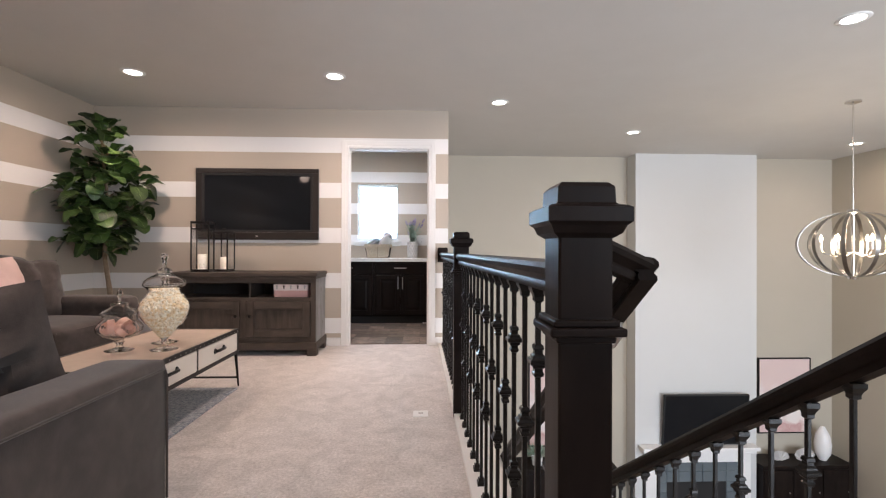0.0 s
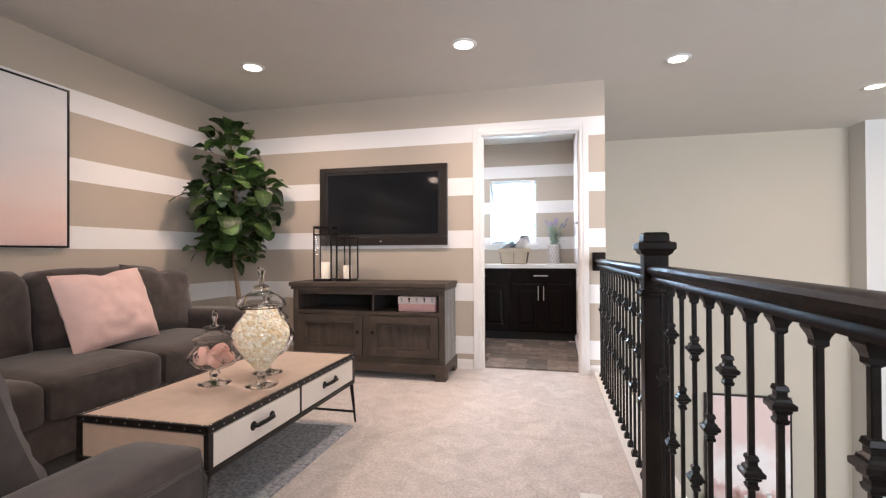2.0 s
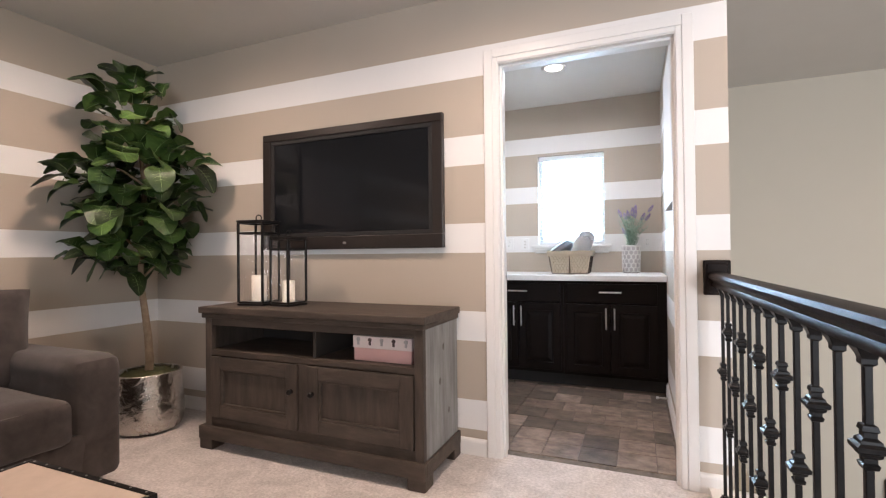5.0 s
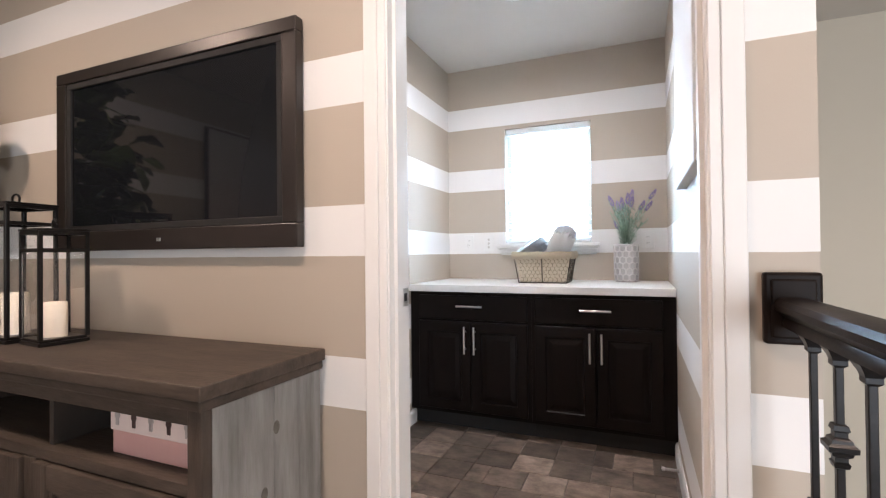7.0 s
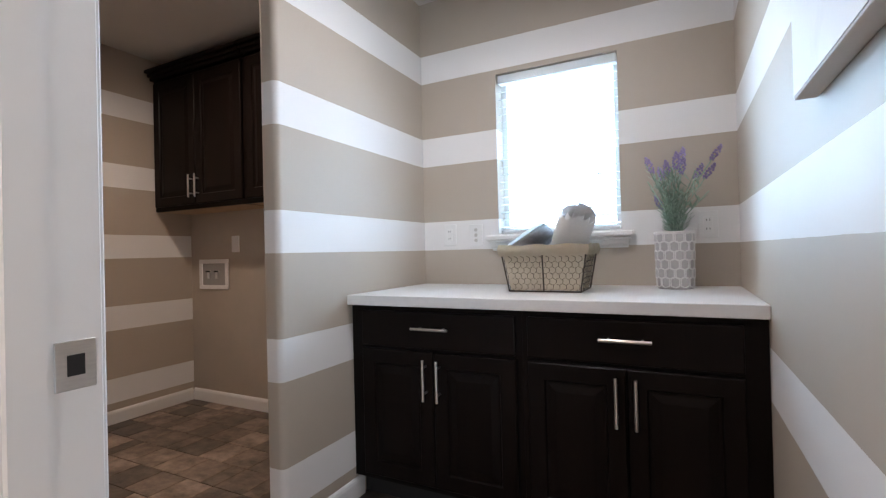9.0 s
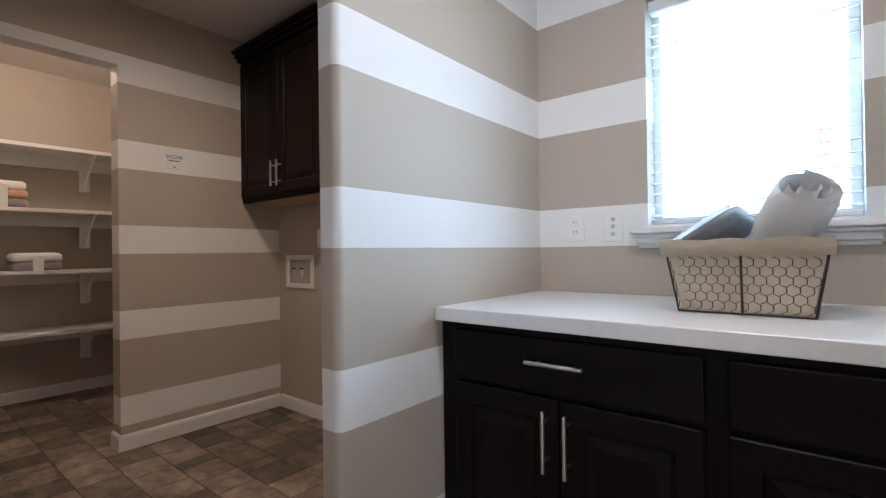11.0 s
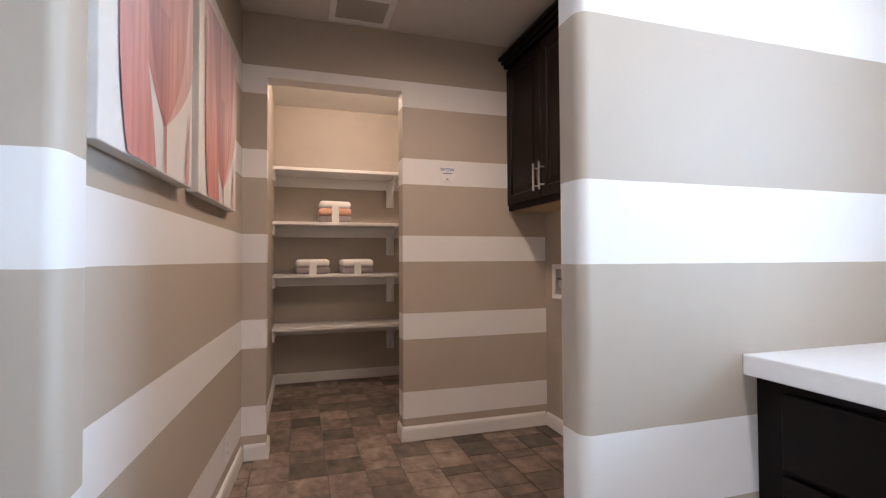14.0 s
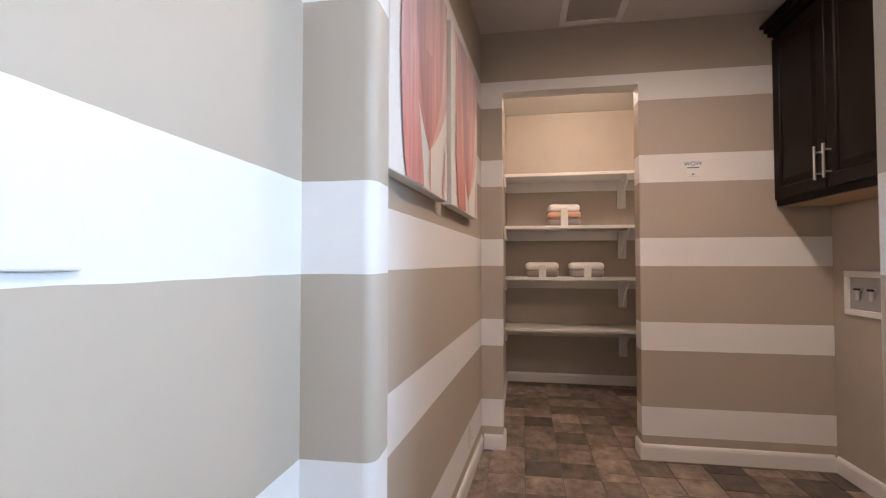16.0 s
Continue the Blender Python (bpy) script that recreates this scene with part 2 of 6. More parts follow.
# ---- building tools ----
def part(name, bm, mat, parent=None, label="", m=None, smooth=False):
    me = bpy.data.meshes.new(name)
    bmesh.ops.recalc_face_normals(bm, faces=bm.faces[:])
    bm.to_mesh(me)
    bm.free()
    for mm in (mat if isinstance(mat, (list, tuple)) else [mat]):
        me.materials.append(mm)
    if smooth:
        me.shade_smooth()
        me.set_sharp_from_angle(angle=radians(38 if smooth is True else 85))
    ob = new(name, me)
    if parent:
        ob.parent = parent
    if m is not None:
        ob.matrix_basis = m
    if label:
        tagged(ob, label)
    return ob


def share(ob, parent, m):
    """Another piece on the same mesh."""
    o = new(ob.name.split(".")[0], ob.data)
    o.parent, o.matrix_basis = parent, m
    return o


def thing(name, label, category, m=None, group=""):
    ob = new(name)
    ob.empty_display_size = 0.1
    if m is not None:
        ob.matrix_basis = m
    return tagged(ob, label, category, group)


def structure(name, bm, mat, label="", smooth=False):
    ob = part(name, bm, mat, smooth=smooth)
    return tagged(ob, label, "", "", "structure")


def box(bm, x0, x1, y0, y1, z0, z1, bevel=0.0, seg=2, m=None, upright=False):
    """A box, its edges rounded; upright: the standing edges alone."""
    v = bmesh.ops.create_cube(bm, size=1.0, matrix=Matrix.LocRotScale(((x0 + x1) / 2, (y0 + y1) / 2, (z0 + z1) / 2), None, (x1 - x0, y1 - y0, z1 - z0)))["verts"]
    if bevel:
        e = {e for q in v for e in q.link_edges}
        if upright:
            e = {q for q in e if abs(q.verts[0].co.z - q.verts[1].co.z) > 0.5 * (z1 - z0)}
        r = bmesh.ops.bevel(bm, geom=list(e), offset=bevel, segments=seg, affect="EDGES", profile=0.5)
        v = list({q for f in r["faces"] for q in f.verts} | {q for q in v if q.is_valid})
    if m is not None:
        bmesh.ops.transform(bm, matrix=m, verts=v)
    return v


def boxes(*rows, bevel=0.0, seg=2, upright=False):
    bm = bmesh.new()
    for r in rows:
        box(bm, *r, bevel=bevel, seg=seg, upright=upright)
    return bm


def lathe(profile, seg=32, bm=None, m=None):
    """Turns (radius, height) rows round z."""
    bm = bm or bmesh.new()
    rings = []
    made = []
    for r, z in profile:
        if r < 1e-5:
            ring = [bm.verts.new((0, 0, z))]
        else:
            ring = [bm.verts.new((r * math.cos(2 * math.pi * i / seg), r * math.sin(2 * math.pi * i / seg), z)) for i in range(seg)]
        made += ring
        rings.append(ring)
    for a, b in zip(rings, rings[1:]):
        for i in range(seg):
            j = (i + 1) % seg
            q = [a[i % len(a)], a[j % len(a)], b[j % len(b)], b[i % len(b)]]
            q = list(dict.fromkeys(q))
            if len(q) > 2:
                bm.faces.new(q)
    if m is not None:
        bmesh.ops.transform(bm, matrix=m, verts=made)
    return bm


def tube(points, radius, seg=8, bm=None, taper=None):
    """A round bar along points; taper: the radius at its end."""
    bm = bm or bmesh.new()
    p = [Vector(q) for q in points]
    rings = []
    for i, c in enumerate(p):
        d = (p[min(i + 1, len(p) - 1)] - p[max(i - 1, 0)]).normalized()
        u = d.orthogonal().normalized() if abs(d.z) < 0.99 else Vector((1, 0, 0))
        if rings:
            u = (last - d * last.dot(d)).normalized()
        last = u
        w = d.cross(u)
        r = radius if taper is None else radius + (taper - radius) * i / (len(p) - 1)
        rings.append([bm.verts.new(c + (u * math.cos(a) + w * math.sin(a)) * r) for a in [2 * math.pi * k / seg for k in range(seg)]])
    for a, b in zip(rings, rings[1:]):
        for i in range(seg):
            bm.faces.new((a[i], a[(i + 1) % seg], b[(i + 1) % seg], b[i]))
    bm.faces.new(rings[0][::-1])
    bm.faces.new(rings[-1])
    return bm


def soft_box(w, d, h, r, crown=0.0, cuts=9, bm=None, centre=(0, 0, 0), sag=0.0, seed=0):
    """An upholstered block: rounded by r, its top bulged by crown, uneven by sag."""
    bm = bm or bmesh.new()
    v = bmesh.ops.create_cube(bm, size=2.0)["verts"]
    e = list({e for q in v for e in q.link_edges})
    s = bmesh.ops.subdivide_edges(bm, edges=e, cuts=cuts, use_grid_fill=True)
    v = list({q for f in s["geom"] if isinstance(f, bmesh.types.BMFace) for q in f.verts} | {q for q in v if q.is_valid})
    half = Vector((w / 2, d / 2, h / 2))
    for q in v:
        u = q.co.copy()
        # crowd the rows towards the edges
        p = Vector([math.copysign(abs(c) ** 0.7, c) * hh for c, hh in zip(u, half)])
        inner = Vector([max(-hh + r, min(hh - r, c)) for c, hh in zip(p, half)])
        off = p - inner
        if off.length > 1e-9:
            far = off.length
            p = inner + off.normalized() * min(r, far if far < r else r)
        k = (1 - u.x ** 2) * (1 - u.y ** 2)
        if u.z > 0.5:
            p.z += crown * k ** 0.6 if k > 0 else 0
        if sag:
            p += noise.noise_vector(p * 5 + Vector((seed * 7.3, 1.7, 4.1))) * sag
        q.co = p + Vector(centre)
    return bm


def pillow(w, h, t, seed=0, cuts=14):
    """A throw pillow that stands in the xz plane, its corners drawn out."""
    bm = bmesh.new()
    n = cuts
    for side in (-1, 1):
        g = []
        for i in range(n + 1):
            row = []
            for j in range(n + 1):
                u, v = 2 * i / n - 1, 2 * j / n - 1
                bulge = max(0.0, (1 - abs(u) ** 3) * (1 - abs(v) ** 3)) ** 0.5
                x = u * w / 2 * math.sqrt(1 - 0.03 * v ** 8) * (1 - 0.06 * (1 - v * v))
                z = v * h / 2 * math.sqrt(1 - 0.03 * u ** 8) * (1 - 0.06 * (1 - u * u))
                wr = noise.noise(Vector((u * 2.2 + seed, v * 2.2, side * 3.0 + seed))) * 0.13 + noise.noise(Vector((u * 5 + seed, v * 5, side))) * 0.09
                y = side * t / 2 * bulge * (1 + wr * (3.4 if seed == 9 else 2.0))
                row.append(bm.verts.new((x, y, z)))
            g.append(row)
        for i in range(n):
            for j in range(n):
                bm.faces.new((g[i][j], g[i + 1][j], g[i + 1][j + 1], g[i][j + 1]))
    # the top edge is punched in a little, and folds run from it
    for q in bm.verts:
        u, v = 2 * q.co.x / w, 2 * q.co.z / h
        dent = math.exp(-((u - 0.08) / 0.22) ** 2) * max(0.0, v) ** 2
        q.co.z -= 0.022 * dent
        q.co.y *= 1 - 0.25 * math.exp(-((u - 0.08) / 0.10) ** 2) * max(0.0, v)
    bmesh.ops.remove_doubles(bm, verts=bm.verts[:], dist=0.0015)
    return bm


# ---- the setting ----
# loft: x -3.3 to 0.38, y -3 to 5.08; laundry behind the wall at y 5.08; the great room lies one storey lower to the east
FLOOR_LOW = -3.05


def railing_x(y):
    return 0.236 + 0.0145 * (5.08 - y)


structure("floor", boxes((-3.42, 0.40, -3.0, 5.14, -0.30, 0.0), (0.40, 1.30, -3.0, 1.10, -0.30, 0.0)), CARPET, "beige cut-pile carpet on the loft floor")
structure("floor_laundry", boxes((-5.1, 0.20, 5.14, 7.30, -0.30, -0.006)), GROUT, "grey grout bed under brown stone-look tiles")
structure("floor_low", boxes((0.29, 6.58, -3.1, 7.46, FLOOR_LOW - 0.2, FLOOR_LOW)), WOOD_FLOOR, "brown wood floor of the room below")
structure("ceiling", boxes((-5.2, 6.6, -3.1, 7.5, 2.44, 2.60)), CEILING_PAINT, "smooth warm grey ceiling")

DL, DR, DT = -0.733, 0.083, 2.037   # the doorway
bm = boxes((-3.42, DL - 0.02, 5.08, 5.195, 0, 2.44), (DL - 0.02, DR + 0.02, 5.08, 5.195, DT + 0.02, 2.44))
box(bm, DR + 0.02, 0.291, 5.08, 5.195, 0, 2.44)
structure("wall_north", bm, STRIPES, "loft wall with taupe and white painted stripes")
structure("wall_west", boxes((-3.42, -3.30, -3.0, 5.08, 0, 2.44)), STRIPES, "loft wall with taupe and white painted stripes")
structure("wall_south", boxes((-3.42, 1.30, -3.12, -3.0, -0.3, 2.44)), STRIPES, "striped wall behind the loft")
# laundry walls
WX0, WX1, WZ0, WZ1 = -0.945, -0.348, 1.135, 1.965   # its window
structure("wall_laundry_north", boxes((-3.5, WX0, 7.18, 7.34, 0, 2.44), (WX1, 0.28, 7.18, 7.34, 0, 2.44), (WX0, WX1, 7.18, 7.34, 0, WZ0), (WX0, WX1, 7.18, 7.34, WZ1, 2.44)), STRIPES,
          "laundry wall with taupe and white painted stripes")
structure("wall_laundry_plain", boxes((-3.385, -1.467, 7.165, 7.178, 0, 2.44)), PLAIN_TAUPE, "plain taupe wall behind the washer space")
structure("wall_laundry_east", boxes((0.115, 0.28, 5.195, 7.18, -0.3, 2.44)), STRIPES, "striped laundry side wall")
structure("wall_pier_north", boxes((-1.467, -1.385, 6.105, 7.22, 0, 2.439), bevel=0.022, seg=5, upright=True), STRIPES, "striped wing wall with rounded corners", smooth=True)
structure("wall_pier_south", boxes((-1.467, -1.372, 5.14, 5.325, 0, 2.439), bevel=0.022, seg=5, upright=True), STRIPES, "short striped wing wall with rounded corners", smooth=True)
CY0, CY1, CT = 5.452, 6.212, 2.083   # the linen closet's opening
bm = boxes((-3.5, -3.385, 5.195, CY0, 0, 2.44), (-3.5, -3.385, CY1, 7.165, 0, 2.44), (-3.5, -3.385, CY0, CY1, CT, 2.44), bevel=0.0)
structure("wall_laundry_west", bm, STRIPES, "striped wall with an open linen closet")
structure("wall_closet_back", boxes((-5.1, -4.98, 5.195, 6.80, 0, 2.44)), PLAIN_TAUPE, "plain taupe back wall of the linen closet")
structure("wall_closet_south", boxes((-4.98, -3.502, 5.30, 5.415, 0, 2.44)), PLAIN_TAUPE, "plain taupe side wall of the linen closet")
structure("wall_closet_north", boxes((-4.98, -3.502, 6.66, 6.78, 0, 2.44)), PLAIN_TAUPE, "plain taupe side wall of the linen closet")
structure("wall_laundry_back", boxes((-5.1, -3.42, 5.083, 5.195, 0, 2.44)), PLAIN_TAUPE, "plain wall behind the closet")
# great room
structure("wall_great_north", boxes((0.28, 3.18, 7.34, 7.46, FLOOR_LOW, 2.44), (5.03, 6.46, 7.34, 7.46, FLOOR_LOW, 2.44)), GREIGE, "greige wall of the two-storey room")
structure("wall_great_chimney", boxes((3.18, 5.03, 7.05, 7.46, FLOOR_LOW, 2.44)), LIT_GREIGE, "greige chimney breast, coloured paler for the light on it")
structure("wall_great_east", boxes((6.46, 6.58, -3.0, 7.46, FLOOR_LOW, 2.44)), GREIGE, "greige wall of the two-storey room")
structure("wall_great_west", boxes((0.29, 0.40, -3.0, 7.34, FLOOR_LOW, -0.302), (0.282, 0.40, 5.2, 7.34, -0.300, -0.02)), GREIGE, "greige wall under and beside the loft")
structure("wall_great_south", boxes((0.40, 2.1, -3.12, -3.0, FLOOR_LOW, -0.302), (6.1, 6.58, -3.12, -3.0, FLOOR_LOW, 2.44), (2.1, 6.1, -3.12, -3.0, FLOOR_LOW, -1.85),
                                    (1.30, 2.1, -3.12, -3.0, -0.302, 2.44), (2.1, 6.1, -3.12, -3.0, 2.2, 2.44)), GREIGE, "greige wall round the tall windows")
# unseen filler wall, kept low so the window daylight reaches the loft
structure("wall_landing", boxes((1.30, 1.40, -3.0, 0.95, FLOOR_LOW, 0.95)), GREIGE, "added greige half wall by the stair landing, low to pass daylight")


def board(points, z0, z1, bm=None):
    """A standing prism over a plan outline."""
    bm = bm or bmesh.new()
    lo = [bm.verts.new((x, y, z0)) for x, y in points]
    hi = [bm.verts.new((x, y, z1)) for x, y in points]
    n = len(points)
    for i in range(n):
        bm.faces.new((lo[i], lo[(i + 1) % n], hi[(i + 1) % n], hi[i]))
    bm.faces.new(lo[::-1])
    bm.faces.new(hi)
    return bm


def south_y(x):
    return 5.214 + 0.0575 * (-1.45 - x)


structure("wall_laundry_south", board([(-1.46, 5.197), (-1.46, south_y(-1.46)), (-3.384, south_y(-3.384)), (-3.384, 5.197)], 0, 2.44), STRIPES, "striped laundry wall with hung canvases")


def skirting(name, a, b, out, h=0.085, t=0.014):
    """A white baseboard from a to b in plan, its face towards out, with a rounded lip on top."""
    ax, ay = a
    bx, by = b
    n = Vector((out[0], out[1])).normalized()
    prof = [(0, 0), (t, 0), (t, h * 0.78), (t * 0.8, h * 0.9), (t * 0.35, h), (0, h)]
    bm = bmesh.new()
    rows = []
    for px, py in (a, b):
        rows.append([bm.verts.new((px + n.x * d, py + n.y * d, z)) for d, z in prof])
    for i in range(len(prof)):
        j = (i + 1) % len(prof)
        bm.faces.new((rows[0][i], rows[0][j], rows[1][j], rows[1][i]))
    bm.faces.new(rows[0])
    bm.faces.new(rows[1][::-1])
    return structure(name, bm, TRIM_WHITE, "white painted baseboard")


skirting("baseboard", (-3.30, 5.08), (-0.815, 5.08), (0, -1))
skirting("baseboard", (0.145, 5.08), (0.28, 5.08), (0, -1))
skirting("baseboard", (-3.30, -3.0), (-3.30, 5.066), (1, 0))
skirting("baseboard", (-1.385, 6.12), (-1.385, 6.56), (1, 0))
skirting("baseboard", (-1.475, 6.105), (-1.371, 6.105), (0, -1))
skirting("baseboard", (-1.467, 6.105), (-1.467, 7.163), (-1, 0))
skirting("baseboard", (0.115, 5.21), (0.115, 6.55), (-1, 0))
skirting("baseboard", (-3.37, 7.164), (-1.482, 7.164), (0, -1))
skirting("baseboard", (-3.384, 6.212), (-3.384, 7.15), (1, 0))
skirting("baseboard", (-3.370, 6.212), (-3.502, 6.212), (0, -1))
skirting("baseboard", (-3.384, 5.34), (-3.384, 5.452), (1, 0))
skirting("baseboard", (-3.370, 5.452), (-3.502, 5.452), (0, 1))
skirting("baseboard", (-1.482, south_y(-1.482)), (-3.37, south_y(-3.37)), (0.0575, 1))
skirting("baseboard", (-1.372, 5.197), (-1.372, 5.325), (1, 0))
skirting("baseboard", (-1.475, 5.325), (-1.358, 5.325), (0, 1))
skirting("baseboard", (-1.372, 5.196), (DL - 0.10, 5.196), (0, 1))
skirting("baseboard", (-4.98, 5.43), (-4.98, 6.66), (1, 0))
skirting("baseboard", (-4.98, 5.415), (-3.502, 5.415), (0, 1))
skirting("baseboard", (-4.966, 6.66), (-3.502, 6.66), (0, -1))


# doorway: jambs, stop and casing
bm = boxes((DL - 0.018, DL, 5.074, 5.201, 0, DT), (DR, DR + 0.018, 5.074, 5.201, 0, DT), (DL - 0.018, DR + 0.018, 5.074, 5.201, DT, DT + 0.018), bevel=0.002, seg=1)
for x0, x1 in ((DL, DL + 0.011), (DR - 0.011, DR)):
    box(bm, x0, x1, 5.105, 5.14, 0, DT)
box(bm, DL + 0.011, DR - 0.011, 5.105, 5.14, DT - 0.011, DT)
structure("door_frame", bm, TRIM_WHITE, "white painted open doorway frame")


def casing(y, way):
    """Stepped casing round the doorway on the wall face at y; way: -1 or 1."""
    bm = bmesh.new()
    for off, w, d in ((0.005, 0.026, 0.012), (0.031, 0.046, 0.016)):
        ya, yb = sorted((y, y + way * d))
        o, e = off, off + w
        box(bm, DL - e, DL - o, ya, yb, 0, DT + e, bevel=0.0025, seg=1)
        box(bm, DR + o, DR + (e if way < 0 else min(e, 0.022)), ya, yb, 0, DT + e, bevel=0.0025, seg=1)
        box(bm, DL - o, DR + o, ya, yb, DT + o, DT + e, bevel=0.0025, seg=1)
    return structure("trim_door", bm, TRIM_WHITE, "white painted door casing")


casing(5.0795, -1)
casing(5.1955, 1)

# white curb and fascia under the railing
C0, C1 = railing_x(5.08), railing_x(1.0)
structure("trim_curb", board([(C0 - 0.042, 5.079), (0.40, 5.079), (0.40, 0.95), (C1 - 0.042, 0.95)], 0.0, 0.028), TRIM_WHITE, "white painted board under the balusters")
structure("trim_fascia", boxes((0.401, 0.415, 1.12, 5.19, -0.32, 0.0)), TRIM_WHITE, "white painted loft edge")


# ---- railing ----
def baluster_mesh(knuckles):
    """Square iron bar with cast knuckles, a collar on top and a shoe at the foot; from z 0 to 0.885."""
    bm = boxes((-0.006, 0.006, -0.006, 0.006, 0, 0.885), bevel=0.0015, seg=1)

    def stack(z, rows):
        for a, b in zip(rows, rows[1:]):
            (r0, h0), (r1, h1) = [(0.0006 + r * 0.88, h) for r, h in (a, b)]
            v = []
            for r, h in ((r0, h0), (r1, h1)):
                v.append([bm.verts.new((sx * r, sy * r, z + h)) for sx, sy in ((-1, -1), (1, -1), (1, 1), (-1, 1))])
            for i in range(4):
                bm.faces.new((v[0][i], v[0][(i + 1) % 4], v[1][(i + 1) % 4], v[1][i]))
    for z in knuckles:
        stack(z, [(0.0065, -0.037), (0.0105, -0.035), (0.0125, -0.028), (0.0095, -0.025), (0.0095, -0.018), (0.015, -0.014), (0.016, -0.009), (0.022, -0.006), (0.0225, 0.002), (0.016, 0.006), (0.015, 0.011),
                  (0.0095, 0.015), (0.0095, 0.023), (0.0125, 0.026), (0.0105, 0.034), (0.0065, 0.036)])
    stack(0, [(0.018, 0.0), (0.018, 0.012), (0.013, 0.02), (0.013, 0.026), (0.0065, 0.03)])
    stack(0.885, [(0.0065, -0.042), (0.011, -0.038), (0.011, -0.030), (0.013, -0.024), (0.020, -0.012), (0.020, 0.0)])
    return bm


def newel(m, bottom=0.0, label="dark espresso wooden newel post with stepped cap"):
    post = thing("newel_post", label, "newel post", m, "newel posts of the railing")
    w = 0.044
    bm = boxes((-w, w, -w, w, 0.872, 1.018), bevel=0.004)
    box(bm, -w, w, -w, w, bottom, 0.846, bevel=0.004)
    part("shaft", bm, ESPRESSO, post)
    bm = bmesh.new()
    for r, z0, z1 in ((0.048, 0.838, 0.850), (0.061, 0.850, 0.864), (0.053, 0.864, 0.876)):
        box(bm, -r, r, -r, r, z0, z1, bevel=0.0035)
    part("collar_moulding", bm, ESPRESSO, post)
    bm = bmesh.new()
    rows = [(0.044, 1.006), (0.055, 1.014), (0.060, 1.026), (0.067, 1.032), (0.067, 1.054), (0.060, 1.058), (0.050, 1.060), (0.047, 1.063), (0.046, 1.088), (0.038, 1.096), (0.0, 1.097)]
    last = None
    for r, z in rows:
        ring = [bm.verts.new((sx * r, sy * r, z)) for sx, sy in ((-1, -1), (1, -1), (1, 1), (-1, 1))]
        if last:
            for i in range(4):
                bm.faces.new((last[i], last[(i + 1) % 4], ring[(i + 1) % 4], ring[i]))
        last = ring
    bmesh.ops.remove_doubles(bm, verts=bm.verts[:], dist=1e-5)
    part("cap", bm, ESPRESSO, post)
    return post


def handrail(a, b, size=1.0):
    """A moulded rail whose top runs from a to b."""
    a, b = Vector(a), Vector(b)
    d = b - a
    side = Vector((d.y, -d.x, 0)).normalized()
    up = side.cross(d).normalized()
    prof = [(-0.020, -0.062), (0.020, -0.062), (0.022, -0.052), (0.017, -0.042), (0.024, -0.034), (0.034, -0.026), (0.036, -0.014), (0.030, -0.004), (0.018, 0.0),
            (-0.018, 0.0), (-0.030, -0.004), (-0.036, -0.014), (-0.034, -0.026), (-0.024, -0.034), (-0.017, -0.042), (-0.022, -0.052)]
    bm = bmesh.new()
    rows = [[bm.verts.new(c + side * s * size + up * h * size) for s, h in prof] for c in (a, b)]
    n = len(prof)
    for i in range(n):
        bm.faces.new((rows[0][i], rows[0][(i + 1) % n], rows[1][(i + 1) % n], rows[1][i]))
    bm.faces.new(rows[0][::-1])
    bm.faces.new(rows[1])
    return bm


N1, N2 = Vector((0.306, 0.995, 0)), Vector((railing_x(3.006), 3.006, 0))
newel(pose(N1.x, N1.y, 0.0), -0.3)
newel(pose(N2.x, N2.y, 0.0))
railing = thing("balcony_railing", "dark wood handrail on black iron balusters with knuckles", "railing")
WALL_END = Vector((railing_x(5.08), 5.062, 0))
part("handrail", handrail((N1.x, N1.y + 0.046, 0.968), (N2.x, N2.y - 0.046, 0.968)), ESPRESSO, railing, "moulded espresso wood handrail", smooth=True)
part("handrail", handrail((N2.x, N2.y + 0.046, 0.965), (WALL_END.x, WALL_END.y, 0.965)), ESPRESSO, railing, "moulded espresso wood handrail", smooth=True)
bm = boxes((-0.052, 0.052, -0.012, 0.012, -0.076, 0.076), bevel=0.006)
box(bm, -0.04, 0.04, -0.018, -0.010, -0.062, 0.062, bevel=0.004)
part("wall_rosette", bm, ESPRESSO, railing, "square espresso wall plate", pose(WALL_END.x, 5.066, 0.941))
kinds = []
for ks in ((0.715, 0.345), (0.535,)):
    kinds.append(part("baluster", baluster_mesh(ks), IRON, railing))
used = [False, False]
count = 0
for a, b, n in ((N1, N2, 15), (N2, WALL_END, 17)):
    for i in range(n):
        f = (i + 1) / (n + 1)
        p = a.lerp(b, f)
        k = (count + 1) % 2 if a is N1 else count % 2
        count += 1
        m = pose(p.x, p.y, 0.028)
        if used[k]:
            share(kinds[k], railing, m)
        else:
            kinds[k].matrix_basis, used[k] = m, True

# ---- stairs down to the great room ----
stair = thing("staircase", "carpeted staircase going down with dark stringers", "stairs")
RISE, RUN, Y0 = 0.1794, 0.262, 1.12
for i in range(1, 17):
    y = Y0 + (i - 1) * RUN
    bm = boxes((0.417, 1.12, y - 0.02, y + RUN, -i * RISE - 0.04, -i * RISE), bevel=0.008)
    box(bm, 0.417, 1.12, y + RUN - 0.02, y + RUN, max(-(i + 1) * RISE, FLOOR_LOW), -i * RISE - 0.04)
    part("step", bm, CARPET, stair)
bm = bmesh.new()
pts = [(Y0, 0.02), (Y0 + 16 * RUN, 0.02 - 16 * RISE), (Y0 + 16 * RUN + 0.1, FLOOR_LOW), (Y0 + 15 * RUN, FLOOR_LOW), (Y0, -0.36)]
